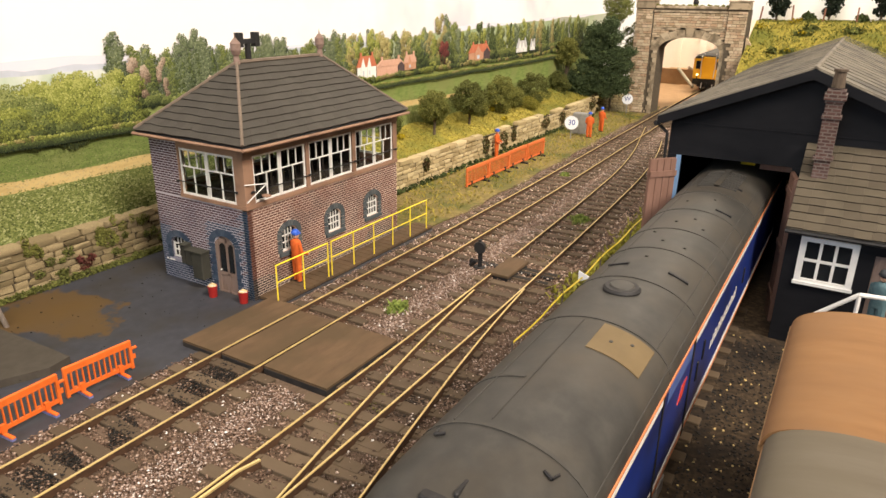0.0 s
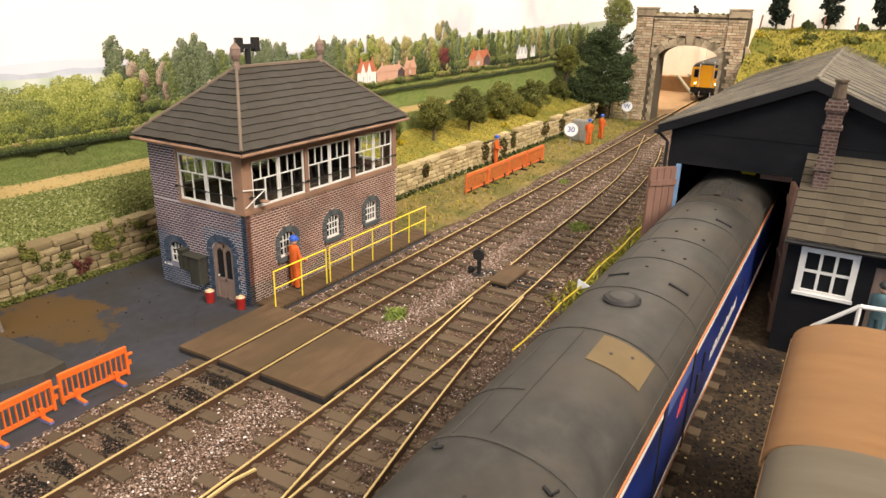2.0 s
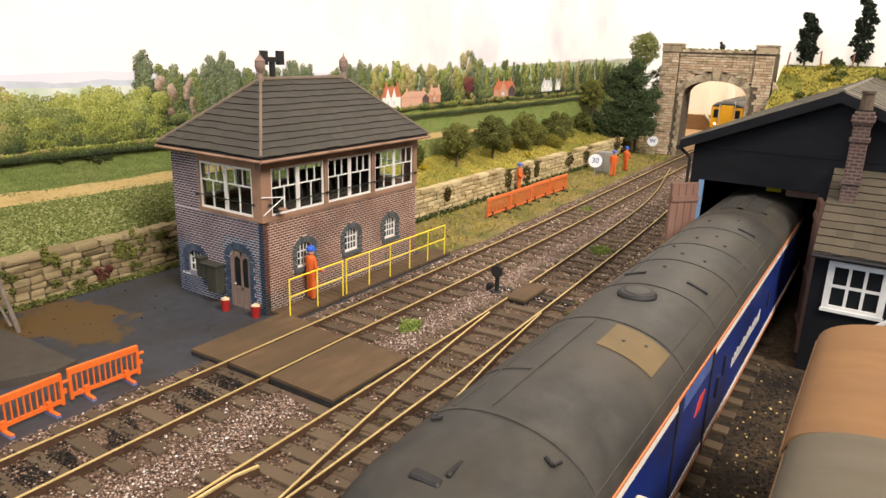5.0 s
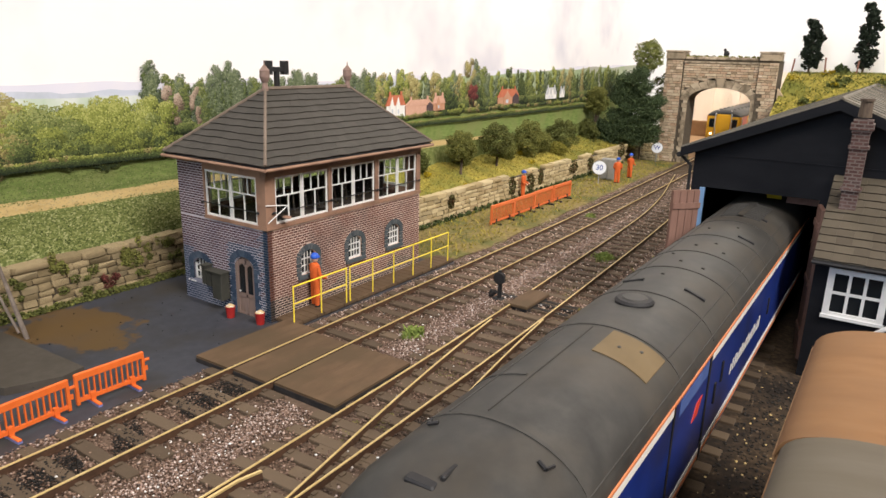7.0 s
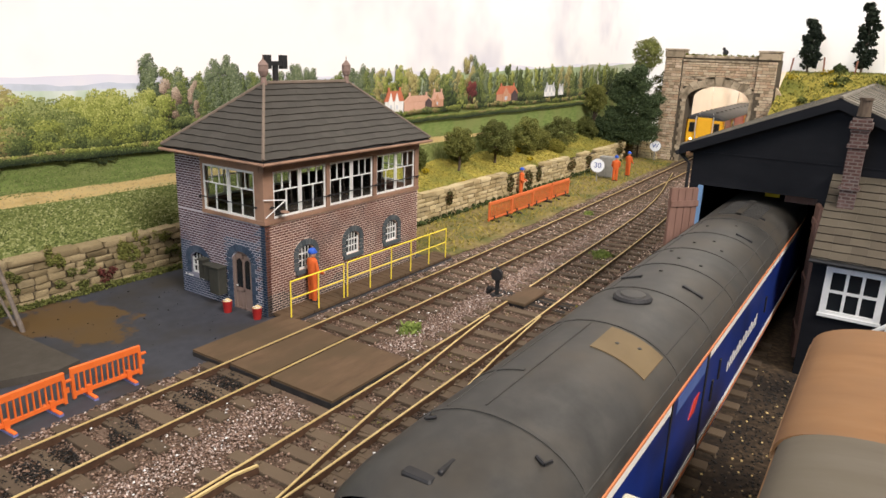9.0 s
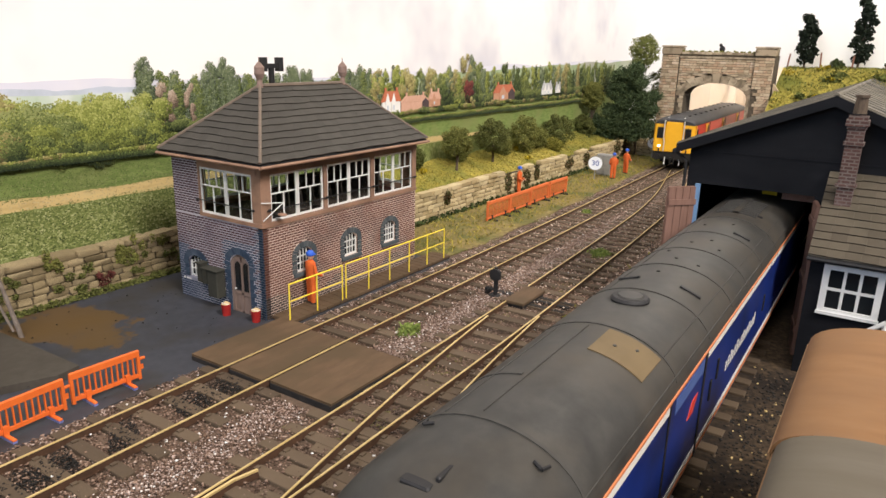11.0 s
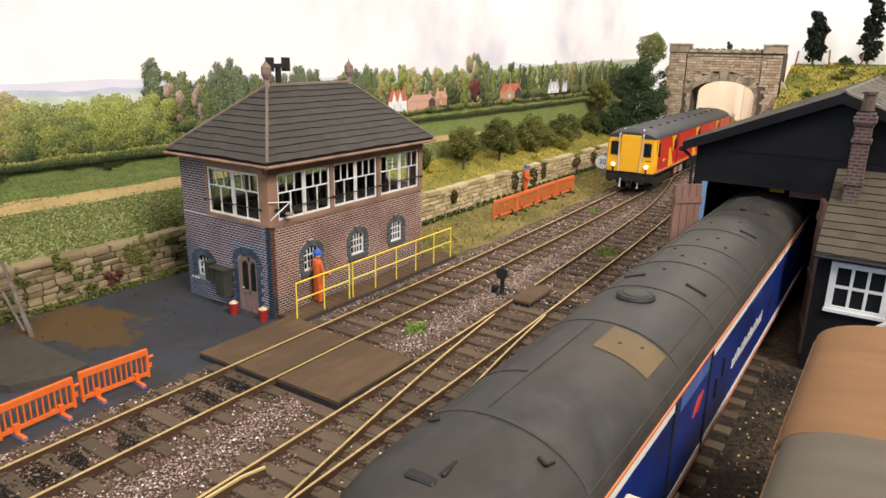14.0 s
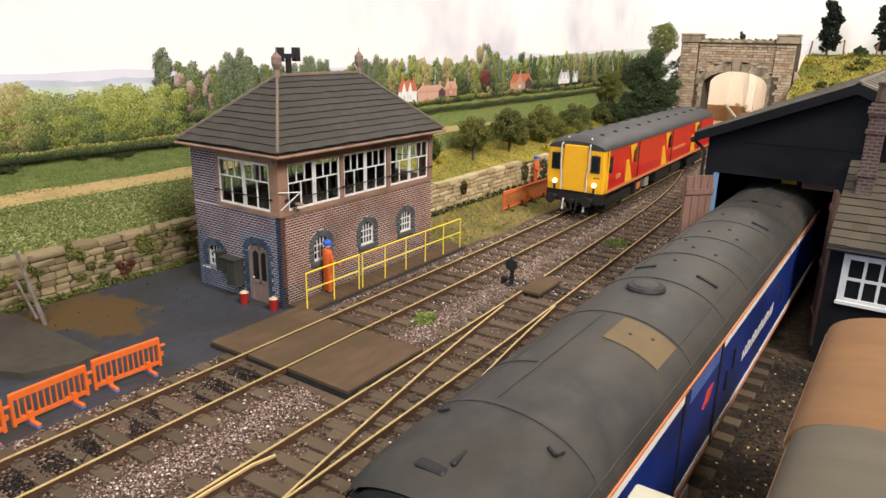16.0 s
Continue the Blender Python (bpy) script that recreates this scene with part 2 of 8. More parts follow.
M["red_bucket"] = mat("red_bucket", [(0.225, 0.01125, 0.01125), (0.315, 0.0225, 0.01875)], 3, 0.45, 0.05)
M["sand"] = mat("sand", [(0.45, 0.33, 0.17), (0.6, 0.47, 0.27)], 9, 0.95, 0.4)
M["locker"] = mat("locker", [(0.0275, 0.0275, 0.0225), (0.045, 0.044, 0.035)], 3, 0.7, 0.2)
M["door_wood"] = mat("door_wood", [(0.17, 0.12, 0.10), (0.24, 0.175, 0.15)], 3, 0.65, 0.15, stretch=(4, 4, 0.4))
M["shed_door"] = mat("shed_door", [(0.15, 0.082, 0.06), (0.21, 0.12, 0.092)], 3, 0.7, 0.2, stretch=(4, 4, 0.3))
M["pale_blue"] = mat("pale_blue", [(0.12, 0.22, 0.38), (0.18, 0.30, 0.48)], 3, 0.5, 0.05)
M["roof_grey"] = mat("roof_grey", [(0.022, 0.0215, 0.02), (0.034, 0.033, 0.0305), (0.052, 0.049, 0.044)], 1.6, 0.55, 0.1, dirt=(0.052, 0.044, 0.034), dirt_scale=0.55, dirt_at=(0.42, 0.72))
M["roof_seam"] = mat("roof_seam", [(0.035, 0.033, 0.030), (0.055, 0.052, 0.047)], 2, 0.7, 0.1)
M["tan_panel"] = mat("tan_panel", [(0.1147, 0.08075, 0.03952), (0.1423, 0.1009, 0.04972)], 1.5, 0.7, 0.08)
M["loco_blue"] = mat("loco_blue", [(0.0068, 0.0187, 0.1275), (0.0102, 0.0272, 0.17)], 1.5, 0.32, 0.03, dirt=(0.0102, 0.017, 0.0765), dirt_scale=0.5)
M["loco_light_blue"] = mat("loco_light_blue", [(0.05, 0.09, 0.26), (0.08, 0.13, 0.33)], 2, 0.4, 0.03)
M["loco_white"] = mat("loco_white", [(0.62, 0.60, 0.56), (0.74, 0.72, 0.68)], 3, 0.45, 0.05)
M["loco_red"] = mat("loco_red", [(0.45, 0.03, 0.02), (0.55, 0.05, 0.03)], 3, 0.4, 0.03)
M["loco_orange"] = mat("loco_orange", [(0.50, 0.16, 0.06), (0.60, 0.22, 0.09)], 3, 0.5, 0.05)
M["chassis"] = mat("chassis", [(0.0084, 0.0077, 0.007), (0.021, 0.0182, 0.0154)], 4, 0.8, 0.3)
M["grey_step"] = mat("grey_step", [(0.22, 0.2, 0.19), (0.3, 0.27, 0.25)], 4, 0.7, 0.1)
M["train_red"] = mat("train_red", [(0.45, 0.0121, 0.0084), (0.558, 0.01925, 0.0126)], 1.0, 0.35, 0.02)
M["train_yellow"] = mat("train_yellow", [(0.72, 0.36, 0.012), (0.82, 0.44, 0.02)], 1.0, 0.4, 0.02)
M["train_roof"] = mat("train_roof", [(0.0297, 0.0297, 0.03118), (0.04455, 0.04455, 0.04604)], 1.0, 0.55, 0.04)
M["chrome"] = mat("chrome", [(0.55, 0.55, 0.54), (0.68, 0.68, 0.66)], 3, 0.35, 0.02, metal=0.3)
M["van_roof"] = mat("van_roof", [(0.1628, 0.0777, 0.02664), (0.1998, 0.0999, 0.037), (0.222, 0.1184, 0.0481)], 0.8, 0.7, 0.08, dirt=(0.1739, 0.0888, 0.03552), dirt_scale=0.4, stretch=(0.5, 2.5, 1))
M["grey_roof"] = mat("grey_roof", [(0.09, 0.0756, 0.054), (0.1224, 0.1044, 0.0792)], 0.8, 0.8, 0.12, dirt=(0.1008, 0.0864, 0.0612), dirt_scale=0.5, stretch=(0.4, 3, 1))
M["van_side"] = mat("van_side", [(0.20, 0.11, 0.05), (0.28, 0.165, 0.08)], 2, 0.75, 0.15)
M["cream"] = mat("cream", [(0.372, 0.342, 0.252), (0.444, 0.414, 0.324)], 2, 0.6, 0.1)
M["portal"] = mat("portal", [(0.1725, 0.1265, 0.0782), (0.322, 0.2472, 0.161), (0.506, 0.414, 0.2875), (0.3795, 0.253, 0.161), (0.69, 0.598, 0.46)], 5, 0.95, 0.5, random_by="island")
M["portal_joint"] = mat("portal_joint", [(0.06, 0.048, 0.034), (0.12, 0.098, 0.07)], 4, 1, 0.5)
M["dressed"] = mat("dressed", [(0.23, 0.184, 0.1265), (0.345, 0.276, 0.1898), (0.483, 0.4025, 0.2875)], 4, 0.95, 0.6, random_by="object", dirt=(0.15, 0.12, 0.08), dirt_scale=1.3)
M["wall_stone"] = mat("wall_stone", [(0.12, 0.09, 0.05), (0.23, 0.175, 0.095), (0.34, 0.265, 0.15), (0.20, 0.16, 0.10)], 2.5, 0.95, 0.6, random_by="object", stretch=(0.01, 0.02, 0.01), dirt=(0.10, 0.085, 0.045), dirt_scale=0.9)
M["wall_gold"] = mat("wall_gold", [(0.24, 0.18, 0.09), (0.38, 0.30, 0.16), (0.50, 0.41, 0.24), (0.32, 0.26, 0.155)], 2.5, 0.95, 0.6, random_by="object", stretch=(0.01, 0.02, 0.01))
M["wall_joint"] = mat("wall_joint", [(0.035, 0.028, 0.02), (0.075, 0.06, 0.04)], 5, 1, 0.5)
M["chimney_brick"] = brick_mat("chimney_brick", "XY", (0.051, 0.0252, 0.0216), (0.084, 0.042, 0.0348), (0.132, 0.108, 0.096), 0.1)
M["leaf_dark"] = mat("leaf_dark", [(0.02, 0.03125, 0.01), (0.045, 0.0625, 0.0175), (0.075, 0.0975, 0.0275)], 3, 0.9, 0, random_by="island")
M["foam_olive"] = mat("foam_olive", [(0.06875, 0.075, 0.0175), (0.1438, 0.1475, 0.035), (0.225, 0.225, 0.05625)], 3, 0.95, 0, random_by="island")
M["foam_dark"] = mat("foam_dark", [(0.045, 0.0525, 0.015), (0.09375, 0.1025, 0.025), (0.1562, 0.1625, 0.0425)], 3, 0.95, 0, random_by="island")
M["foam_moss"] = mat("foam_moss", [(0.1125, 0.1063, 0.015), (0.1875, 0.175, 0.0275), (0.2625, 0.2375, 0.04375)], 3, 0.95, 0, random_by="island")
M["foam_sage"] = mat("foam_sage", [(0.09375, 0.11, 0.0325), (0.1875, 0.2063, 0.05625), (0.2875, 0.3, 0.09375)], 3, 0.95, 0, random_by="island")
M["foam_pine"] = mat("foam_pine", [(0.02268, 0.0378, 0.01701), (0.05292, 0.07749, 0.03213), (0.0945, 0.1285, 0.04914)], 3, 0.95, 0, random_by="island")
M["leaf_conifer"] = mat("leaf_conifer", [(0.006, 0.010, 0.006), (0.013, 0.02, 0.011), (0.022, 0.032, 0.018)], 3, 0.95, 0, random_by="island")
M["leaf_mid"] = mat("leaf_mid", [(0.045, 0.056, 0.013), (0.085, 0.098, 0.022), (0.135, 0.145, 0.033)], 3, 0.9, 0, random_by="island")
M["leaf_olive"] = mat("leaf_olive", [(0.09, 0.0936, 0.0168), (0.144, 0.1464, 0.0264), (0.21, 0.204, 0.0432)], 3, 0.9, 0, random_by="island")
M["weed_yellow"] = mat("weed_yellow", [(0.14, 0.13, 0.015), (0.25, 0.235, 0.03), (0.36, 0.34, 0.06)], 3, 0.9, 0, random_by="island")
M["leaf_yellow"] = mat("leaf_yellow", [(0.27, 0.204, 0.006), (0.39, 0.3, 0.012)], 3, 0.9, 0, random_by="island")
M["leaf_red"] = mat("leaf_red", [(0.06, 0.016, 0.013), (0.13, 0.035, 0.028)], 3, 0.9, 0, random_by="island")
M["leaf_bramble"] = mat("leaf_bramble", [(0.035, 0.04, 0.012), (0.07, 0.07, 0.02), (0.13, 0.05, 0.025)], 3, 0.9, 0, random_by="island")
M["tuft"] = mat("tuft", [(0.07, 0.10, 0.02), (0.15, 0.20, 0.04), (0.24, 0.28, 0.07)], 3, 0.9, 0, random_by="island")
M["straw_tuft"] = mat("straw_tuft", [(0.2048, 0.1625, 0.0247), (0.3003, 0.247, 0.04199), (0.4095, 0.338, 0.06175)], 3, 0.9, 0, random_by="island")
M["bank_grass"] = mat("bank_grass", [(0.1484, 0.119, 0.01862), (0.282, 0.231, 0.0399), (0.4155, 0.35, 0.05985)], 3, 1, 0.8, dirt=(0.1344, 0.14, 0.02464), dirt_scale=0.3)
M["bark"] = mat("bark", [(0.05, 0.035, 0.025), (0.12, 0.09, 0.065)], 5, 0.95, 0.5, stretch=(3, 3, 0.5))
M["post_wood"] = mat("post_wood", [(0.17, 0.075, 0.05), (0.26, 0.13, 0.09)], 4, 0.9, 0.3)
M["grey_wood"] = mat("grey_wood", [(0.05, 0.038, 0.03), (0.2, 0.165, 0.14)], 3, 0.9, 0.4, stretch=(2, 2, 0.6))
M["grey_metal"] = mat("grey_metal", [(0.20, 0.20, 0.185), (0.27, 0.265, 0.245)], 3, 0.6, 0.1)
M["sign_blue"] = mat("sign_blue", [(0.02, 0.06, 0.28), (0.03, 0.08, 0.34)], 3, 0.5, 0)
M["sign_white"] = mat("sign_white", [(0.74, 0.76, 0.82), (0.80, 0.82, 0.86)], 3, 0.5, 0)
M["sky_print"] = mat("sky_print", [(0.80, 0.78, 0.79), (0.9, 0.88, 0.86)], 0.05, 0.9, 0, dirt=(0.53, 0.52, 0.6), dirt_scale=0.085, dirt_at=(0.5, 0.72), stretch=(1, 0.1, 0.9))
M["sky_white"] = mat("sky_white", [(0.86, 0.85, 0.84), (0.92, 0.91, 0.90)], 0.05, 0.9, 0)
M["hill_lilac"] = mat("hill_lilac", [(0.6, 0.6, 0.7), (0.68, 0.67, 0.75)], 0.4, 1, 0, dirt=(0.72, 0.7, 0.74), dirt_scale=0.3, stretch=(1, 0.4, 3))
M["hill_blue"] = mat("hill_blue", [(0.46, 0.5, 0.6), (0.56, 0.59, 0.67)], 1.2, 1, 0, dirt=(0.42, 0.46, 0.52), dirt_scale=0.7, stretch=(1, 0.4, 4))
M["hill_haze"] = mat("hill_haze", [(0.56, 0.6, 0.6), (0.66, 0.68, 0.64)], 1.0, 1, 0, dirt=(0.45, 0.53, 0.42), dirt_scale=0.5, stretch=(1, 0.3, 4))
M["straw_dab"] = mat("straw_dab", [(0.3, 0.23, 0.1), (0.44, 0.34, 0.17), (0.55, 0.46, 0.25)], 3, 1, 0, random_by="island")
M["house_dark"] = mat("house_dark", [(0.05, 0.035, 0.04), (0.09, 0.06, 0.06)], 6, 0.9, 0.1)
M["house_grey"] = mat("house_grey", [(0.42, 0.42, 0.44), (0.52, 0.52, 0.54)], 6, 0.9, 0)
M["hill_green"] = mat("hill_green", [(0.26, 0.34, 0.20), (0.38, 0.44, 0.27)], 0.6, 1, 0, dirt=(0.40, 0.40, 0.34), dirt_scale=0.3)
M["crop"] = mat("crop", [(0.0836, 0.1003, 0.02341), (0.1589, 0.1881, 0.05434), (0.301, 0.3177, 0.1338)], 4.5, 1, 0.5, dirt=(0.1463, 0.1828, 0.04703), dirt_scale=0.35, stretch=(0.93, 0.93, 0.93))
M["crop_leaf"] = mat("crop_leaf", [(0.035, 0.05, 0.012), (0.12, 0.15, 0.038), (0.25, 0.28, 0.095), (0.5, 0.5, 0.26)], 4, 0.9, 0, random_by="island", stops=[0.1, 0.42, 0.74, 1.0])
M["crop_far"] = mat("crop_far", [(0.06, 0.084, 0.0176), (0.112, 0.148, 0.04), (0.176, 0.216, 0.068), (0.272, 0.296, 0.12)], 2, 0.9, 0, random_by="island")
M["field"] = mat("field", [(0.11, 0.16, 0.04), (0.165, 0.225, 0.06), (0.23, 0.285, 0.085)], 3, 1, 0.2, dirt=(0.20, 0.23, 0.075), dirt_scale=0.4, stretch=(1, 0.5, 2))
M["straw"] = mat("straw", [(0.4388, 0.322, 0.1346), (0.5729, 0.4255, 0.1863), (0.512, 0.414, 0.1966)], 2, 1, 0.2, stretch=(1, 0.4, 2))
M["house_red"] = mat("house_red", [(0.40, 0.115, 0.06), (0.5, 0.17, 0.09)], 6, 0.9, 0.1)
M["house_pink"] = mat("house_pink", [(0.50, 0.28, 0.2), (0.58, 0.36, 0.27)], 6, 0.9, 0.1)
M["house_wall"] = mat("house_wall", [(0.40, 0.20, 0.12), (0.5, 0.28, 0.18)], 6, 0.9, 0.1)
M["house_white"] = mat("house_white", [(0.68, 0.67, 0.66), (0.76, 0.75, 0.73)], 6, 0.9, 0)
M["yard_board"] = mat("yard_board", [(0.30, 0.18, 0.09), (0.40, 0.25, 0.13)], 1, 0.8, 0.1)
M["cream_wall"] = mat("cream_wall", [(0.8736, 0.812, 0.715), (0.93, 0.8932, 0.819)], 0.1, 0.8, 0)
M["pine_board"] = mat("pine_board", [(0.55, 0.36, 0.19), (0.64, 0.45, 0.25)], 0.5, 0.8, 0.05, stretch=(1, 1, 0.2))
M["room_wall"] = mat("room_wall", [(0.27, 0.25, 0.225), (0.31, 0.285, 0.26)], 0.05, 0.9, 0)
M["room_floor"] = mat("room_floor", [(0.16, 0.11, 0.08), (0.22, 0.16, 0.12)], 0.05, 0.7, 0)


def plain(name, colour, rough, emit=0.0, alpha=1.0):
    m, nt, bsdf = nodes_of(name, rough)
    bsdf.inputs["Base Color"].default_value = (*colour, 1)
    if emit:
        bsdf.inputs["Emission Color"].default_value = (*colour, 1)
        bsdf.inputs["Emission Strength"].default_value = emit
    return m


M["headlight"] = plain("headlight", (1.0, 0.85, 0.5), 0.3, 3.5)
M["dead_lamp"] = plain("dead_lamp", (0.35, 0.62, 0.85), 0.2)
gl, gnt, gb = nodes_of("window_glass", 0.04)
gb.inputs["Base Color"].default_value = (0.9, 0.95, 0.95, 1)
gb.inputs["Transmission Weight"].default_value = 1.0
gb.inputs["IOR"].default_value = 1.15
M["glass"] = gl
M["dark_glass"] = plain("dark_glass", (0.012, 0.014, 0.016), 0.08)


# ---- builders (centimetres in, metres out) ----
class Solid:
    """Collects vertices and faces of one mesh."""

    def __init__(self):
        self.v, self.f, self.mi = [], [], []

    def add(self, verts, faces, mi=0):
        n = len(self.v)
        self.v += [tuple(p) for p in verts]
        self.f += [tuple(i + n for i in f) for f in faces]
        self.mi += [mi] * len(faces)
        return self

    def box(self, x0, x1, y0, y1, z0, z1, mi=0):
        v = [(x, y, z) for z in (z0, z1) for y in (y0, y1) for x in (x0, x1)]
        return self.add(v, [(0, 2, 3, 1), (4, 5, 7, 6), (0, 1, 5, 4), (2, 6, 7, 3), (0, 4, 6, 2), (1, 3, 7, 5)], mi)

    def soft_box(self, x0, x1, y0, y1, z0, z1, c, mi=0):
        """A box with chamfered top and upright edges."""
        c = min(c, (x1 - x0) / 3, (y1 - y0) / 3, (z1 - z0) / 2)
        ring = lambda i, z: [(x0 + i + c, y0 + i, z), (x1 - i - c, y0 + i, z), (x1 - i, y0 + i + c, z), (x1 - i, y1 - i - c, z),
                             (x1 - i - c, y1 - i, z), (x0 + i + c, y1 - i, z), (x0 + i, y1 - i - c, z), (x0 + i, y0 + i + c, z)]
        v = ring(0, z0) + ring(0, z1 - c) + ring(c * 0.8, z1)
        f = [tuple(range(7, -1, -1)), tuple(range(16, 24))]
        f += [(k * 8 + i, k * 8 + (i + 1) % 8, k * 8 + 8 + (i + 1) % 8, k * 8 + 8 + i) for k in (0, 1) for i in range(8)]
        return self.add(v, f, mi)

    def rod(self, p, q, r, n=8, r2=None, mi=0):
        p, q = Vector(p), Vector(q)
        w = (q - p).normalized()
        a = w.orthogonal().normalized()
        b = w.cross(a)
        r2 = r if r2 is None else r2
        v = []
        for c, rr in ((p, r), (q, r2)):
            v += [c + (a * math.cos(2 * math.pi * i / n) + b * math.sin(2 * math.pi * i / n)) * rr for i in range(n)]
        f = [(i, (i + 1) % n, n + (i + 1) % n, n + i) for i in range(n)] + [tuple(range(n - 1, -1, -1)), tuple(range(n, 2 * n))]
        return self.add(v, f, mi)

    def ball(self, c, rx, ry, rz, n=10, m=6, mi=0):
        v = [(c[0], c[1], c[2] - rz)]
        for j in range(1, m):
            t = -math.pi / 2 + math.pi * j / m
            v += [(c[0] + rx * math.cos(t) * math.cos(2 * math.pi * i / n), c[1] + ry * math.cos(t) * math.sin(2 * math.pi * i / n), c[2] + rz * math.sin(t)) for i in range(n)]
        v.append((c[0], c[1], c[2] + rz))
        f = [(0, 1 + (i + 1) % n, 1 + i) for i in range(n)]
        for j in range(m - 2):
            a = 1 + j * n
            f += [(a + i, a + (i + 1) % n, a + n + (i + 1) % n, a + n + i) for i in range(n)]
        a = 1 + (m - 2) * n
        f += [(a + i, a + (i + 1) % n, len(v) - 1) for i in range(n)]
        return self.add(v, f, mi)

    def prism(self, poly, axis, lo, hi, mi=0):
        """Extrude a polygon of (u, w) along axis: x -> (y, z), y -> (x, z), z -> (x, y)."""
        place = {"x": lambda u, w, d: (d, u, w), "y": lambda u, w, d: (u, d, w), "z": lambda u, w, d: (u, w, d)}[axis]
        n = len(poly)
        v = [place(u, w, lo) for u, w in poly] + [place(u, w, hi) for u, w in poly]
        f = [tuple(range(n)), tuple(range(2 * n - 1, n - 1, -1))] + [(i, n + i, n + (i + 1) % n, (i + 1) % n) for i in range(n)]
        return self.add(v, f, mi)

    def loft(self, rings, closed=True, caps=True, mi=0):
        n = len(rings[0])
        v = [p for r in rings for p in r]
        f = []
        for k in range(len(rings) - 1):
            f += [(k * n + i, k * n + (i + 1) % n, (k + 1) * n + (i + 1) % n, (k + 1) * n + i) for i in range(n if closed else n - 1)]
        if caps:
            f += [tuple(range(n - 1, -1, -1)), tuple(range(len(v) - n, len(v)))]
        return self.add(v, f, mi)

    def mesh(self, name, *materials, smooth=False):
        me = bpy.data.meshes.new(name)
        me.from_pydata([(x * CM, y * CM, z * CM) for x, y, z in self.v], [], self.f)
        for m in materials:
            me.materials.append(M[m])
        if len(materials) > 1:
            me.polygons.foreach_set("material_index", self.mi)
        bm = bmesh.new()
        bm.from_mesh(me)
        bmesh.ops.recalc_face_normals(bm, faces=bm.faces)
        bm.to_mesh(me)
        bm.free()
        if smooth:
            me.shade_smooth()
            me.set_sharp_from_angle(angle=radians(40))
        return me


def at(x, y, z, rz=0.0, rx=0.0, ry=0.0):
    return pose(x * CM, y * CM, z * CM, rx, ry, rz)


def thing(name, x, y, z, label, category, group="", kind="", rz=0.0):
    ob = new(name)
    ob.empty_display_size = 0.005
    ob.matrix_basis = at(x, y, z, rz)
    return tagged(ob, label, category, group, kind)


def part(name, solid, material, parent=None, label="", smooth=False, where=None):
    mats = (material,) if isinstance(material, str) else material
    ob = new(name, solid.mesh(name, *mats, smooth=smooth))
    if parent:
        ob.parent = parent
    if where is not None:
        ob.matrix_basis = where
    return tagged(ob, label)


def solo(name, solid, material, label, category, group="", kind="", smooth=False, where=None):
    ob = part(name, solid, material, None, "", smooth, where)
    return tagged(ob, label, category, group, kind)


def quads_mesh(name, centres, ax, ay, material):
    """Many loose four-cornered leaves or blades in one mesh."""
    n = len(centres)
    v = np.stack([centres - ax - ay, centres + ax - ay, centres + ax + ay, centres - ax + ay], 1).reshape(-1, 3) * CM
    me = bpy.data.meshes.new(name)
    me.vertices.add(4 * n)
    me.vertices.foreach_set("co", v.astype(np.float32).ravel())
    me.loops.add(4 * n)
    me.loops.foreach_set("vertex_index", np.arange(4 * n, dtype=np.int32))
    me.polygons.add(n)
    me.polygons.foreach_set("loop_start", np.arange(0, 4 * n, 4, dtype=np.int32))
    me.update(calc_edges=True)
    me.materials.append(M[material])
    return me


rng = np.random.default_rng(7)


def unit(n):
    u = rng.normal(size=(n, 3))
    return u / np.linalg.norm(u, axis=1, keepdims=True)


def leaf_cloud(blobs, per, size):
    """Leaf centres and axes over ellipsoids (x, y, z, rx, ry, rz), thicker near the skin."""
    cs = []
    for x, y, z, rx, ry, rz in blobs:
        n = max(8, int(per))
        d = unit(n) * (rng.random((n, 1)) ** 0.25)
        wob = 1 + 0.22 * np.sin(d[:, :1] * 7 + x * 3) * np.cos(d[:, 2:3] * 6 + y * 5)
        cs.append(np.array([x, y, z]) + d * wob * np.array([rx, ry, rz]))
    c = np.concatenate(cs)
    a = unit(len(c))
    b = np.cross(a, unit(len(c)))
    b /= np.linalg.norm(b, axis=1, keepdims=True) + 1e-9
    s = size * (0.6 + 0.8 * rng.random((len(c), 1)))
    return c, a * s, b * s


def foliage(name, blobs, per, size, material, parent=None, label=""):
    ob = new(name, quads_mesh(name, *leaf_cloud(blobs, per, size), material))
    if parent:
        ob.parent = parent
    return tagged(ob, label)


def smooth_line(points):
    ys, xs = [p[0] for p in points], [p[1] for p in points]
    yy = np.arange(ys[0], ys[-1] + 0.01, 0.5)
    xx = np.interp(yy, ys, xs)
    k = np.ones(13) / 13
    pad = np.concatenate([xx[0] + (xx[1] - xx[0]) * np.arange(-6, 0), xx, xx[-1] + (xx[-1] - xx[-2]) * np.arange(1, 7)])
    return yy, np.convolve(pad, k, "valid")


# ---- the room, out of view, that holds the layout ----
s = Solid()
s.box(-160, -155, -205, 190, -90, 160).box(255, 260, -205, 190, -90, 160).box(-160, 260, 185, 190, -90, 160)
s.box(-160, -90, -205, -200, -90, 160).box(30, 260, -205, -200, -90, 160).box(-90, 30, -205, -200, -90, 15).box(-90, 30, -205, -200, 125, 160)
solo("wall_room", s, "room_wall", "plain warm white plaster walls of the room", "wall", kind="structure")
solo("ceiling", Solid().box(-160, 260, -205, 190, 160, 164), "room_wall", "plain white room ceiling above the layout", "ceiling", kind="structure")
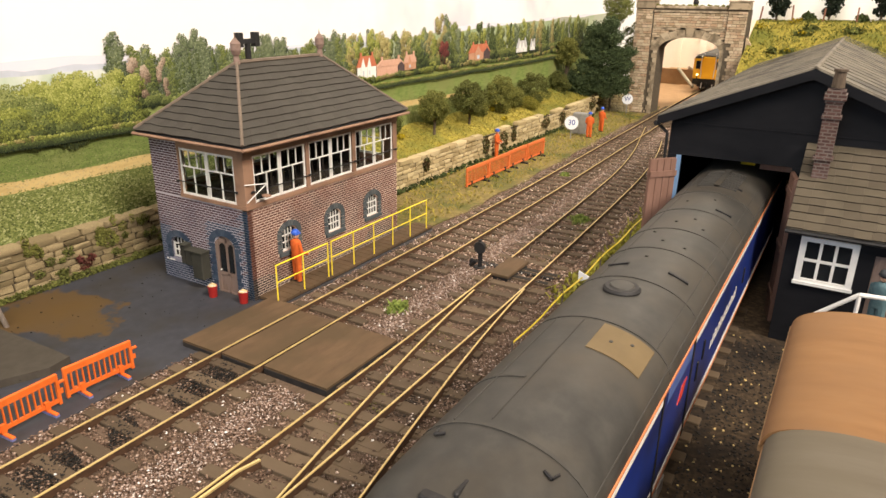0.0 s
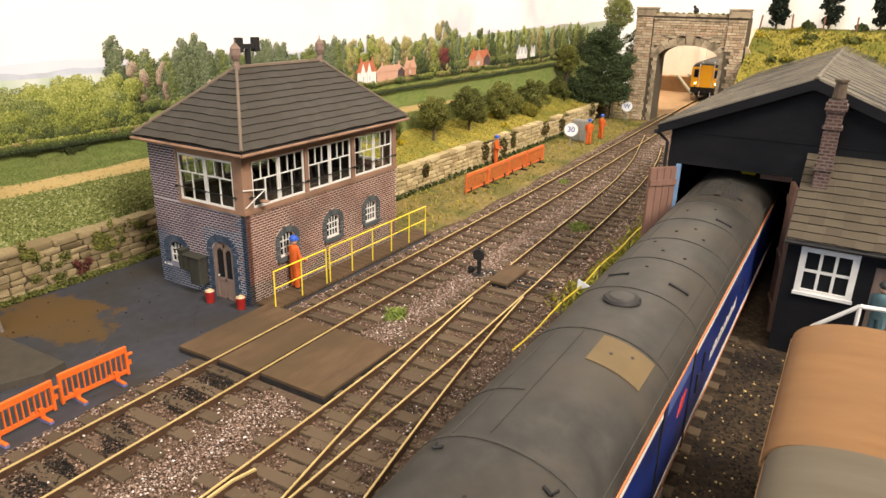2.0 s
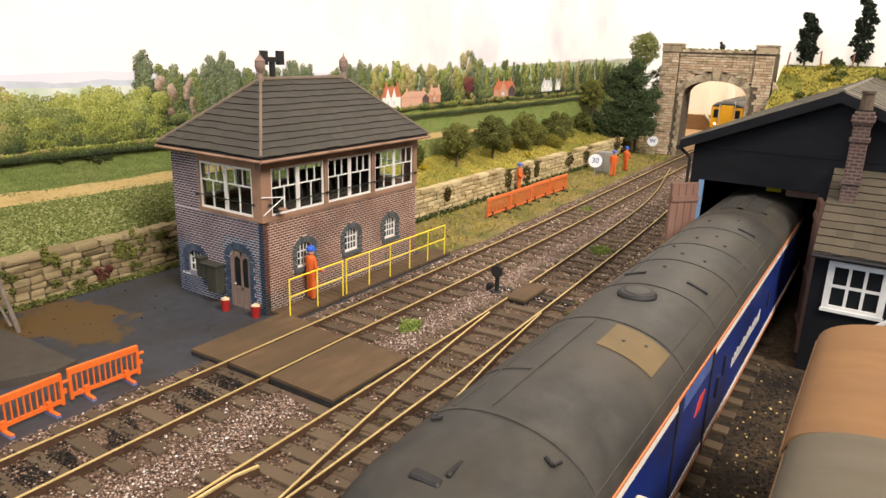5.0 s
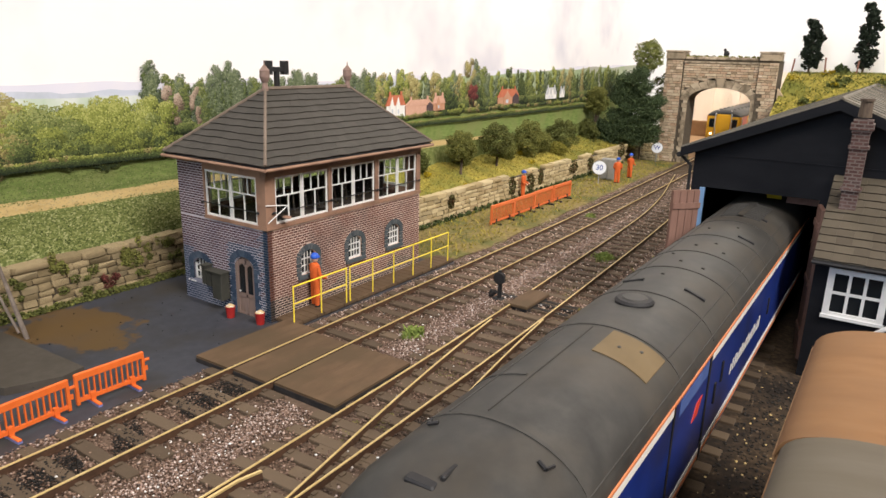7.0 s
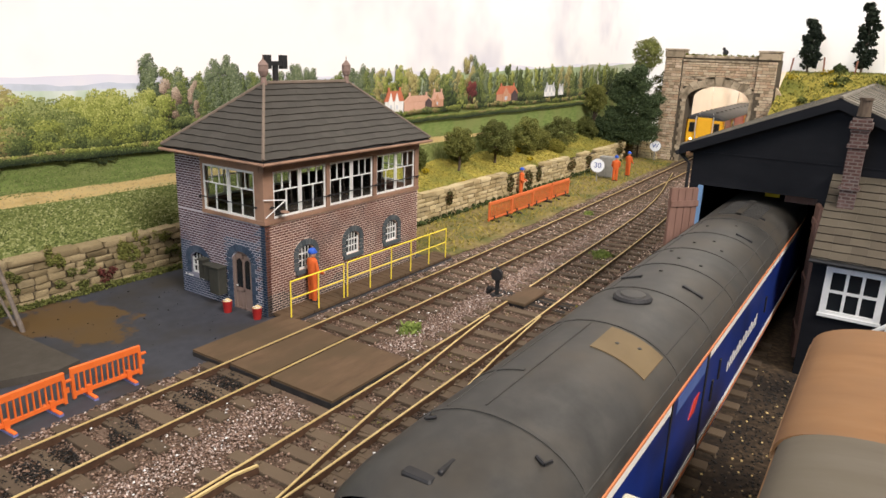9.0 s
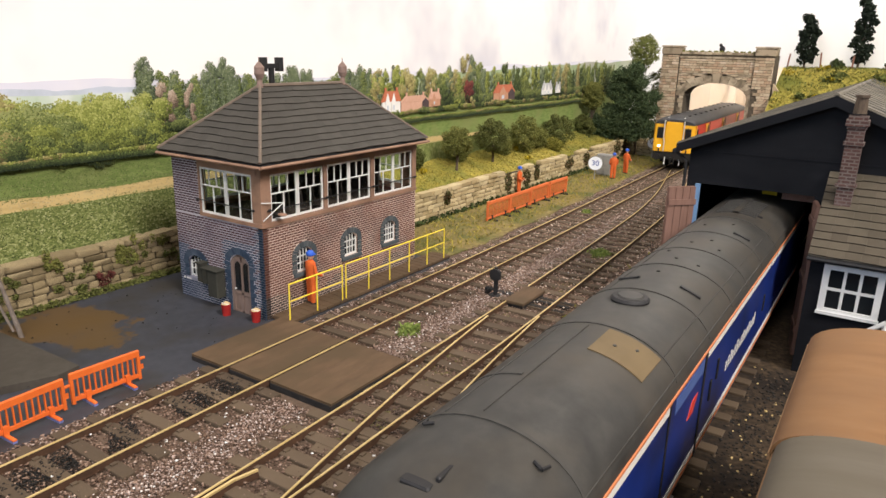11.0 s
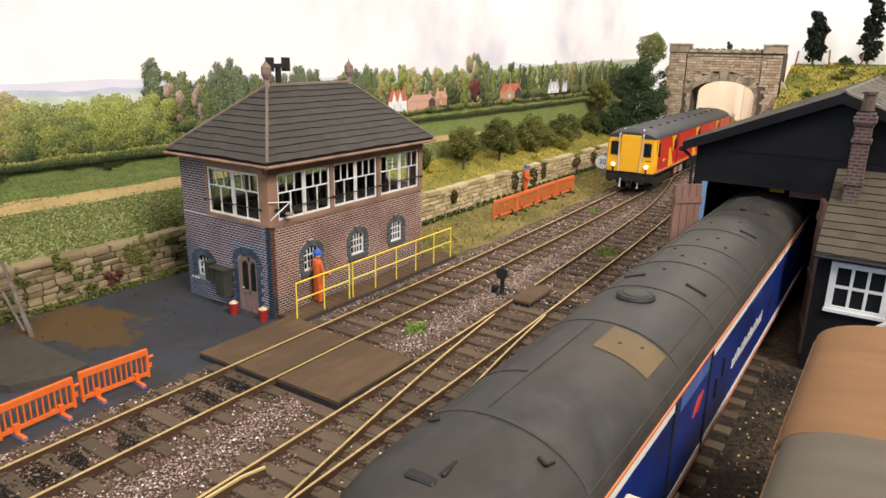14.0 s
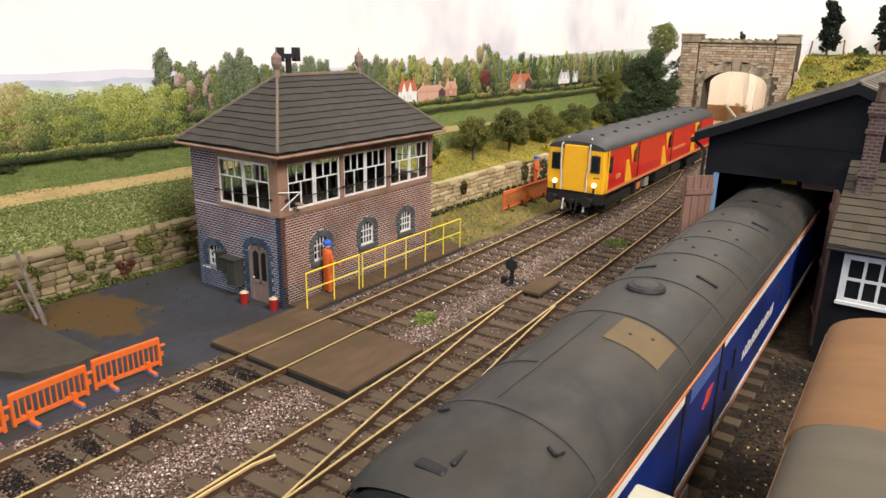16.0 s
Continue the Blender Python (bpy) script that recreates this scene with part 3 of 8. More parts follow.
solo("floor", Solid().box(-160, 260, -205, 190, -94, -90), "room_floor", "brown floor of the room under the layout", "floor", kind="structure")

# ---- ground ----
solo("ground", Solid().box(-9.3, 75, -45, 130, -4, 0), "ballast_bed", "brown ballasted baseboard of the model railway", "ground", kind="structure")
s = Solid()
n, poly = 26, []
for i in range(n):
    y = -45 + i * 56.5 / (n - 1)
    poly.append((0.75 + 0.12 * math.sin(i * 2.1) + 0.07 * math.sin(i * 5.3), y))
s.prism([(-8.4, -45)] + poly + [(-0.6, 11.5), (-8.4, 11.5)], "z", 0.002, 0.05)
solo("pavement_yard", s, "yard", "smooth grey tarmac yard beside the signal box", "yard", kind="structure")
s = Solid().prism([(-6.2, -6.2), (-1.95, -6.05), (-1.8, -6.8), (-2.4, -8.2), (-5.5, -9.7), (-8.3, -14), (-8.3, -6.4)], "z", 0.05, 0.3)
solo("pavement_slab", s, "slab", "worn brown concrete hardstanding slab with a dark edge", "slab", kind="structure")
s = Solid()
xs = [0.55 + 0.2 * math.sin(y * 0.9) - max(0, (y - 20)) * 0.022 for y in range(11, 62)]
s.prism([(x, y) for x, y in zip(xs, range(11, 62))] + [(-9.2, 61), (-9.2, 11)], "z", 0.002, 0.06)
solo("ground_verge", s, "verge", "brown and mossy trackside verge", "verge", kind="structure")
s = Solid().prism([(11.6, -45), (30, -45), (30, 45), (9.6, 45), (9.6, 14), (10.6, 0)], "z", 0.002, 0.04)
solo("ground_ash", s, "ash", "dark oily ash ground beside the shed road", "ash", kind="structure")

# ---- tracks ----
T1 = [(-30, 2.66), (0, 2.6), (10, 2.6), (20, 2.5), (35, 2.12), (55, 1.62), (80, 1.15), (128, 0.4)]
T2 = [(-30, 7.5), (-8, 7.38), (0, 7.2), (7, 6.97), (13, 6.68), (20, 6.35), (28, 5.85), (35, 4.95), (41, 3.75), (47, 2.6)]
T3 = [(-14, 10.2), (-7, 8.95), (-3.5, 8.33), (2, 7.5), (7, 7.0)]
T4 = [(-30, 14.05), (45, 14.05)]
T5 = [(-30, 19.1), (6, 19.1)]
GAUGE = 1.74


def rail_mesh(line, off, y0, y1):
    yy, xx = smooth_line(line)
    keep = (yy >= y0) & (yy <= y1)
    yy, xx = yy[keep], xx[keep]
    head, web = Solid(), Solid()
    rings_h, rings_w = [], []
    for i in range(len(yy)):
        a, b = max(0, i - 1), min(len(yy) - 1, i + 1)
        t = Vector((xx[b] - xx[a], yy[b] - yy[a], 0)).normalized()
        nrm = Vector((t.y, -t.x, 0))
        c = Vector((xx[i], yy[i], 0)) + nrm * off
        ring = lambda w0, w1, z0, z1: [c - nrm * w0 + Vector((0, 0, z0)), c + nrm * w0 + Vector((0, 0, z0)), c + nrm * w1 + Vector((0, 0, z1)), c - nrm * w1 + Vector((0, 0, z1))]
        rings_h.append(ring(0.03, 0.022, 0.272, 0.3))
        rings_w.append(ring(0.055, 0.014, 0.08, 0.272))
    head.loft(rings_h)
    web.loft(rings_w)
    return head, web


def sleeper_mesh():
    s = Solid().soft_box(-1.65, 1.65, -0.19, 0.19, -0.02, 0.125, 0.02)
    for x in (-GAUGE / 2, GAUGE / 2):
        s.box(x - 0.16, x - 0.05, -0.08, 0.08, 0.1, 0.17).box(x + 0.05, x + 0.16, -0.08, 0.08, 0.1, 0.17)
    return s.mesh("sleeper", "sleeper")


SLEEPER = sleeper_mesh()
LAID = []


def track(name, line, label, rails, y0, y1, pitch=0.95, clear=(), drop=0.0):
    tr = thing(name, 0, 0, 0, label, "track", "tracks", "structure")
    for side, a, b in rails:
        head, web = rail_mesh(line, side * GAUGE / 2, a, b)
        r = part("rail", web, "rail_web", tr, "rusty brown rail web")
        part("rail_head", head, "rail_top", r, "polished brassy rail head")
    yy, xx = smooth_line(line)
    y = y0
    while y < y1:
        if not any(a < y < b for a, b in clear):
            x = float(np.interp(y, yy, xx))
            slope = float(np.interp(y + 0.5, yy, xx) - np.interp(y - 0.5, yy, xx))
            ob = new("sleeper", SLEEPER)
            ob.parent = tr
            LAID.append((x, y))
            ob.matrix_basis = at(x + random.uniform(-0.04, 0.04), y, random.uniform(-0.012, 0.004) - drop, -math.degrees(math.atan(slope)) + random.uniform(-1.5, 1.5))
        y += pitch * random.uniform(0.96, 1.04)
    return tr


track("track_main", T1, "running line with brassy rails and dark sleepers", [(-1, -30, 128), (1, -30, 128)], -15, 62, clear=[(-3.3, 0.6)])
track("track_loop", T2, "loop line joining the running line by a turnout", [(-1, -30, 46), (1, -30, 40)], -14, 43)
track("track_siding", T3, "short siding diverging from the loop line", [(-1, -14, 5.5), (1, -14, 6.5)], -13.3, 0, 1.1, drop=0.03)
track("track_shed", T4, "shed road in dark ash under the locomotive", [(-1, -30, 45), (1, -30, 45)], -14, 10)
track("track_yard", T5, "buried siding under the goods van", [(-1, -30, 6), (1, -30, 6)], -8, 6)
s = Solid()
yy, xx = smooth_line(T2)
pts = [(-14, -0.72), (-8.3, -0.72), (-7.2, -0.70), (-6.6, -0.55)]
rings_h, rings_w = [], []
for y, o in pts:
    x = float(np.interp(y, yy, xx)) + o
    rings_h.append([(x - 0.035, y, 0.245), (x + 0.035, y, 0.245), (x + 0.035, y, 0.3), (x - 0.035, y, 0.3)])
    rings_w.append([(x - 0.06, y, 0.08), (x + 0.06, y, 0.08), (x + 0.02, y, 0.245), (x - 0.02, y, 0.245)])
s.loft(rings_w)
cr = solo("check_rail", s, "rail_web", "short brassy check rail with a flared end", "rail", kind="structure")
part("rail_head", Solid().loft(rings_h), "rail_top", cr)

# loose ballast stones round the tracks
def stones(name, sx, sy, lo, hi, material, label):
    n = len(sx)
    rad = (lo + (hi - lo) * rng.random(n) ** 2.0)[:, None, None]
    octa = np.array([(1, 0, 0), (-1, 0, 0), (0, 1, 0), (0, -1, 0), (0, 0, 0.75), (0, 0, -0.4)])
    dirs = octa[None] * rng.uniform(0.6, 1.3, (n, 6, 1))
    ang = rng.uniform(0, 6.28, n)
    ca, sa = np.cos(ang)[:, None], np.sin(ang)[:, None]
    dx, dy = dirs[:, :, 0] * ca - dirs[:, :, 1] * sa, dirs[:, :, 0] * sa + dirs[:, :, 1] * ca
    v = np.stack([dx, dy, dirs[:, :, 2]], 2) * rad + np.stack([sx, sy, rng.uniform(0.0, 1.0, n) ** 1.5 * 0.125], 1)[:, None, :]
    tri = np.array([(0, 2, 4), (2, 1, 4), (1, 3, 4), (3, 0, 4), (2, 0, 5), (1, 2, 5), (3, 1, 5), (0, 3, 5)])
    f = (tri[None] + np.arange(n)[:, None, None] * 6).reshape(-1, 3)
    me = bpy.data.meshes.new(name)
    me.vertices.add(6 * n)
    me.vertices.foreach_set("co", (v * CM).astype(np.float32).ravel())
    me.loops.add(f.size)
    me.loops.foreach_set("vertex_index", f.astype(np.int32).ravel())
    me.polygons.add(len(f))
    me.polygons.foreach_set("loop_start", np.arange(0, f.size, 3, dtype=np.int32))
    me.update(calc_edges=True)
    me.materials.append(M[material])
    return tagged(new(name, me), label, "ballast", kind="stuff")


def off_crossing(x, y):
    return ~((y > -3.6) & (y < 0.75) & (x < 6.2)) & ~((x < 0.8) & (y < 12)) & ~((y > 22) & (x > 8.8))


def off_sleepers(x, y, spare):
    """True between the sleepers; a few stones stay on them."""
    on = np.zeros(len(x), bool)
    for cx, cy in LAID:
        on |= (np.abs(x - cx) < 1.62) & (np.abs(y - cy) < 0.17)
    return ~on | (rng.random(len(x)) < spare)


N = 122000
sy = -14 + 62 * rng.random(N) ** 1.75
sx = rng.uniform(0.5, 10.9, N) - np.clip(sy - 20, 0, 60) * 0.03
keep = off_crossing(sx, sy) & off_sleepers(sx, sy, 0.32)
sx, sy = sx[keep], sy[keep]
stones("ballast_stones", sx, sy, 0.014, 0.062, "stones", "loose brown ballast chippings round the sleepers")
N = 78000
sy = -14 + 60 * rng.random(N) ** 1.15
lane = rng.random(N)
sx = np.where(lane < 0.72, rng.normal(5.0, 0.42, N), np.where(lane < 0.84, rng.normal(0.92, 0.15, N), rng.normal(9.3, 0.45, N))) - np.clip(sy - 20, 0, 60) * 0.035
keep = off_crossing(sx, sy) & (sx > 0.62 - np.clip(sy - 20, 0, 60) * 0.035) & off_sleepers(sx, sy, 0.45)
sx, sy = sx[keep], sy[keep]
stones("ballast_stones", sx, sy, 0.012, 0.052, "pale_stones", "pinkish and white ballast chippings between the tracks")
N = 26000
sy = 8 + 40 * rng.random(N) ** 1.2
sx = rng.uniform(0.9, 8.8, N) - np.clip(sy - 20, 0, 60) * 0.03
keep = off_sleepers(sx, sy, 0.5)
stones("ballast_stones", sx[keep], sy[keep], 0.02, 0.07, "far_pale_stones", "brighter pale chippings along the far tracks")
N = 9000
sy = rng.uniform(-13, -3.4, N)
sx = 2.62 + rng.normal(0, 0.36, N)
keep = (np.abs(sx - 2.62) < 0.78) & (np.sin(sy * 1.1) + 0.8 * np.sin(sy * 2.7 + sx) > -0.5) & off_sleepers(sx, sy, 0.55)
stones("oily_stones", sx[keep], sy[keep], 0.014, 0.05, "chassis", "black oil-stained chippings between the rails").location.z = 0.03 * CM
N = 900
wy = -13 + 45 * rng.random(N) ** 1.5
wx = np.where(rng.random(N) < 0.6, rng.normal(5.0, 0.7, N), rng.uniform(0.9, 9.5, N))
keep = off_crossing(wx, wy)
stones("white_stones", wx[keep], wy[keep], 0.02, 0.055, "house_white", "scattered bright white chippings in the ballast").location.z = 0.05 * CM
N = 90
stones("yard_grit", rng.uniform(-7.5, 0.4, N), rng.uniform(-8, 0.2, N), 0.015, 0.05, "chassis", "dark grit scattered on the yard").location.z = 0.05 * CM


# ---- signal box ----
def wall_solid(axis, d0, d1, u0, u1, w0, w1, openings=()):
    """A wall of thickness d0..d1, in one piece, with openings (u0, u1, sill, head, rise of the arch)."""
    outer, holes = [(u0, w0)], []
    for a, b, sill, head, rise in sorted(openings):
        arc = [(a + (b - a) * k / 8, head - rise + rise * math.sin(math.pi * k / 8) ** 0.8) for k in range(9)] if rise else [(a, head), (b, head)]
        if sill <= w0:
            outer += [(a, w0)] + arc + [(b, w0)]
        else:
            holes.append([(a, sill)] + arc + [(b, sill)])
    outer += [(u1, w0), (u1, w1), (u0, w1)]
    loops = [outer] + holes
    place = {"x": lambda u, w, d: (d, u, w), "y": lambda u, w, d: (u, d, w)}[axis]
    flat = [p for loop in loops for p in loop]
    n = len(flat)
    tris = tessellate_polygon([[Vector((u, w, 0)) for u, w in loop] for loop in loops])
    faces = [tuple(t) for t in tris] + [tuple(n + k for k in reversed(t)) for t in tris]
    start = 0
    for loop in loops:
        m = len(loop)
        faces += [(start + k, start + (k + 1) % m, n + start + (k + 1) % m, n + start + k) for k in range(m)]
        start += m
    return Solid().add([place(u, w, d0) for u, w in flat] + [place(u, w, d1) for u, w in flat], faces)


BRICK_L, BRICK_H, JOINT = 0.235, 0.1, 0.027


def brick_courses(axis, face, out, u0, u1, w0, w1, openings, pick, near, parent, where):
    """Bricks in stretcher bond standing proud of a mortar face; those inside near are objects of their own."""
    joined, shared, row, w = {}, {}, 0, w0
    while w < w1 - 0.06:
        top = min(w + BRICK_H - JOINT, w1)
        mid, gaps = (w + top) / 2, []
        for a, b, sill, head, rise in openings:
            if sill - 0.17 < mid < head + 0.25:
                half, spring = (b - a) / 2, head - rise
                h = half + 0.24 if mid < spring else (half + 0.24) * math.sqrt(max(0.0, 1 - ((mid - spring) / (rise + 0.25)) ** 2))
                gaps.append(((a + b) / 2 - h, (a + b) / 2 + h))
        u = u0 - (BRICK_L / 2 if row % 2 else 0)
        while u < u1:
            a, b = max(u + JOINT / 2, u0), min(u + BRICK_L - JOINT / 2, u1)
            for g0, g1 in gaps:
                if g0 < b and g1 > a:
                    a, b = (a, min(b, g0)) if a < g0 else (max(a, g1), b)
            if b - a > 0.04:
                tone = pick((a + b) / 2, mid, row)
                if near[0] < a and b < near[1] and near[2] < w < near[3]:
                    key = (round(b - a, 2), tone)
                    if key not in shared:
                        shared[key] = brick_solid(axis, 0, out, -key[0] / 2, key[0] / 2, 0, top - w).mesh("brick", tone + "_single")
                    ob = new("brick", shared[key])
                    ob.parent = parent
                    c = (a + b) / 2
                    ob.matrix_basis = where @ (at(face, c, w) if axis == "x" else at(c, face, w))
                else:
                    brick_solid(axis, face, out, a, b, w, top, joined.setdefault(tone, Solid()))
            u += BRICK_L
        w, row = w + BRICK_H, row + 1
    for tone, solid in joined.items():
        tagged(part("brickwork", solid, tone, parent, where=where), kind="stuff")


def brick_solid(axis, face, out, a, b, w0, w1, solid=None):
    solid = solid or Solid()
    e, c = 0.008 * out, 0.004
    base, front = [(a, w0), (b, w0), (b, w1), (a, w1)], [(a + c, w0 + c), (b - c, w0 + c), (b - c, w1 - c), (a + c, w1 - c)]
    place = (lambda u, w, d: (d, u, w)) if axis == "x" else (lambda u, w, d: (u, d, w))
    v = [place(u, w, face - e * 0.3) for u, w in base] + [place(u, w, face + e) for u, w in front]
    return solid.add(v, [(4, 5, 6, 7), (0, 1, 5, 4), (1, 2, 6, 5), (2, 3, 7, 6), (3, 0, 4, 7)])


def arch_ring(axis, d0, d1, a, b, head, rise, width, n=11):
    """Voussoirs over an arched opening, each one a block."""
    s = Solid()
    mid, half = (a + b) / 2, (b - a) / 2
    for k in range(n):
        t0, t1 = [math.pi * (1 - (k + e) / n) for e in (0.06, 0.94)]
        q = lambda t, r: (mid + (half + r) * math.cos(t), head - rise + (rise + r) * math.sin(t))
        s.prism([q(t0, 0), q(t0, width), q(t1, width), q(t1, 0)], axis, d0, d1)
    return s


def glazing(axis, d, a, b, z0, z1, cols, rows, bar, parent, where, depth=0.1, mid=None, arch=0.0, pane="glass"):
    """White sash frame with glazing bars, and its panes."""
    s = Solid()
    fr = bar * 1.9
    bx = lambda u0, u1, w0, w1, e=0.0: s.prism([(u0, w0), (u1, w0), (u1, w1), (u0, w1)], axis, d - depth / 2 - e, d + depth / 2 + e)
    bx(a, a + fr, z0, z1 - arch)
    bx(b - fr, b, z0, z1 - arch)
    bx(a + fr, b - fr, z0, z0 + fr)
    if not arch:
        bx(a + fr, b - fr, z1 - fr, z1)
    zs = [z0 + fr + (z1 - z0 - 2 * fr) * k / rows for k in range(rows + 1)] if mid is None else [z0 + fr, mid, z1 - fr]
    for z in zs[1:-1]:
        bx(a + fr, b - fr, z - bar / 2, z + bar / 2, 0.005)
    for r, c in enumerate(cols if isinstance(cols, (list, tuple)) else [cols] * (len(zs) - 1)):
        for k in range(1, c):
            u = a + fr + (b - a - 2 * fr) * k / c
            bx(u - bar / 2, u + bar / 2, zs[r], zs[r + 1])
    w = part("window_frame", s, "white_paint", parent, "white painted sash frame", where=where)
    g = Solid().prism([(a + fr / 2, z0 + fr / 2), (b - fr / 2, z0 + fr / 2), (b - fr / 2, z1 - fr / 2), (a + fr / 2, z1 - fr / 2)], axis, d - 0.008, d + 0.008)
    p = part("pane", g, pane, w)
    p.visible_shadow = False
    return w


def signal_box():
    bx = thing("signal_box", -2.95, 5.1, 0, "two-storey red brick signal box with hipped slate roof and white windows", "signal box")
    W = at(2.95, -5.1, 0)
    X0, X1, Y0, Y1, ZB = -5.56, -0.5, 0.4, 9.98, 3.66
    fo = [(y - 0.44, y + 0.44, 1.52, 2.5, 0.3) for y in (2.5, 5.28, 7.98)]
    front = part("wall", wall_solid("x", X1 - 0.25, X1 - 0.012, Y0 + 0.012, Y1, 0, ZB, fo), "mortar_front", bx, "red brick front wall", where=W)
    so = [(-4.98, -4.0, 0.95, 1.9, 0.28), (-2.42, -1.32, 0.0, 2.42, 0.36)]
    end = part("wall", wall_solid("y", Y0 + 0.012, Y0 + 0.25, X0, X1 - 0.252, 0, ZB, so), "mortar_end", bx, "weathered red and blue brick end wall", where=W)
    part("wall", wall_solid("y", Y1 - 0.25, Y1 - 0.003, X0, X1 - 0.252, 0, ZB), "brick_red", bx, where=W)
    part("wall", wall_solid("x", X0 + 0.003, X0 + 0.25, Y0 + 0.252, Y1 - 0.252, 0, ZB), "brick_red", bx, where=W)
    # upper storey: brick pier on the rear corner, timber frame elsewhere
    pier = part("wall", wall_solid("y", Y0 + 0.012, Y0 + 0.25, X0, -3.98, ZB + 0.002, 5.95), "mortar_end", bx, where=W)
    part("wall", Solid().box(X1 - 0.252, X1 - 0.012, Y0 + 0.012, Y0 + 0.25, 0, ZB), "mortar_end", bx, where=W)
    flat = at(0, 0, 0)
    brick_courses("x", X1 - 0.012, 1, Y0 + 0.012, Y1, 0.01, ZB, fo, lambda u, w, r: "brick_sooty" if w < 0.62 + 0.3 * math.sin(u * 1.7) else "brick_red", (Y0, 1.7, 0.2, 3.6), front, flat)
    def end_tone(u, w, r):
        wide = 0.55 if r % 4 < 2 else 0.3
        return "brick_blue" if w < 0.84 or u > X1 - wide or (w < 2.3 and u < X0 + 0.75 - 0.2 * (r % 2)) or (w < 2.9 and -2.75 - 0.1 * (r % 2) < u < -1.0) else "brick_purple"
    brick_courses("y", Y0 + 0.012, -1, X0, X1 + 0.004, 0.01, ZB, so, end_tone, (-1.9, X1 + 0.1, 2.6, 3.6), end, flat)
    brick_courses("y", Y0 + 0.012, -1, X0, -3.98, ZB + 0.01, 5.9, [], lambda u, w, r: "brick_purple", (-4.6, -3.9, 3.7, 5.3), pier, flat)
    t = Solid()
    for y0, y1 in ((Y0 - 0.02, 0.86), (3.68, 3.88), (6.62, 6.86), (9.68, Y1)):
        t.box(X1 - 0.2, X1 + 0.02, y0, y1, 3.82, 5.6)
    t.box(X1 - 0.22, X1 + 0.06, Y0 - 0.04, Y1, 3.662, 3.82).box(X1 - 0.2, X1 + 0.04, Y0, Y1, 5.6, 5.95)
    t.box(-0.96, X1 - 0.202, Y0 - 0.02, Y0 + 0.2, 3.82, 5.6).box(-3.98, X1 - 0.202, Y0 - 0.02, Y0 + 0.2, 5.6, 5.95).box(-3.98, X1 - 0.222, Y0 - 0.04, Y0 + 0.2, 3.662, 3.8)
    t.box(-3.98, -3.88, Y0 - 0.02, Y0 + 0.2, 3.8, 5.6)
    for y0, y1 in ((Y0 + 0.26, 0.9), (3.6, 3.9), (6.5, 6.8), (9.3, Y1 - 0.26)):
        t.box(X0, X0 + 0.2, y0, y1, ZB + 0.002, 5.95)
    for y0, y1 in ((0.9, 3.6), (3.9, 6.5), (6.8, 9.3)):
        t.box(X0, X0 + 0.2, y0, y1, ZB + 0.002, 3.8).box(X0, X0 + 0.2, y0, y1, 5.5, 5.95)
    t.box(X0, -4.0, Y1 - 0.2, Y1, ZB + 0.002, 5.95).box(-1.2, X1 - 0.205, Y1 - 0.2, Y1, ZB + 0.002, 5.95)
    t.box(-4.0, -1.2, Y1 - 0.2, Y1, ZB + 0.002, 3.9).box(-4.0, -1.2, Y1 - 0.2, Y1, 5.5, 5.95)
    part("timber_frame", t, "timber", bx, "brown painted timber framing", where=W)
    part("floor", Solid().box(X0 + 0.26, X1 - 0.26, Y0 + 0.26, Y1 - 0.26, 3.35, 3.5), "dark_in", bx, where=W)
    lv = Solid()
    for k in range(12):
        lv.rod((-1.6, 2.2 + k * 0.35, 3.5), (-1.75, 2.2 + k * 0.35, 4.75), 0.035, 6)
    lv.box(-2.0, -1.3, 2.0, 6.4, 3.5, 3.8).box(-4.9, -4.2, 6.5, 9, 3.5, 4.3)
    part("lever_frame", lv, "dark_in", bx, "dark lever frame inside", where=W)
    part("partition", Solid().box(-5.1, -2.0, 9.0, 9.08, 3.502, 5.1), "dark_in", bx, "dark boarded inner partition", where=W)
    # windows
    for y0, y1 in ((0.87, 3.67), (3.89, 6.61), (6.87, 9.67)):
        m = (y0 + y1) / 2
        for a, b in ((y0, m - 0.01), (m + 0.01, y1)):
            glazing("x", X1 - 0.06, a, b, 3.83, 5.59, [2, 3], 2, 0.042, bx, W, mid=4.86, depth=0.05)
    for a, b in ((-3.87, -2.43), (-2.41, -0.97)):
        glazing("y", Y0 + 0.04, a, b, 3.8, 5.59, [2, 3], 2, 0.042, bx, W, mid=4.9, depth=0.05)
    glazing("y", Y1 - 0.1, -4.0, -1.2, 3.9, 5.5, [2, 2], 2, 0.05, bx, W)
    for a, b in ((0.9, 3.6), (3.9, 6.5), (6.8, 9.3)):
        glazing("x", X0 + 0.1, a, b, 3.8, 5.5, [3, 3], 2, 0.05, bx, W)
    for a, b, sill, head, rise in fo:
        w = glazing("x", X1 - 0.12, a + 0.02, b - 0.02, sill, head, [4, 4, 4], 3, 0.04, bx, W, arch=0.25, pane="dark_glass")
        s = Solid().box(X1 - 0.02, X1 + 0.09, a - 0.18, b + 0.18, sill - 0.16, sill - 0.002)
        part("sill", s, "voussoir", bx, "blue-grey brick sill", where=W)
        part("brick_arch", arch_ring("x", X1 - 0.05, X1 + 0.025, a, b, head, rise, 0.24), "voussoir", bx, "blue-grey brick arch", where=W)
        q = Solid()
        for k in range(4):
            for e0, e1 in ((a - 0.24, a), (b, b + 0.24)):
                q.box(X1 - 0.05, X1 + 0.02, e0, e1, sill + 0.01 + k * 0.175, sill + 0.16 + k * 0.175)
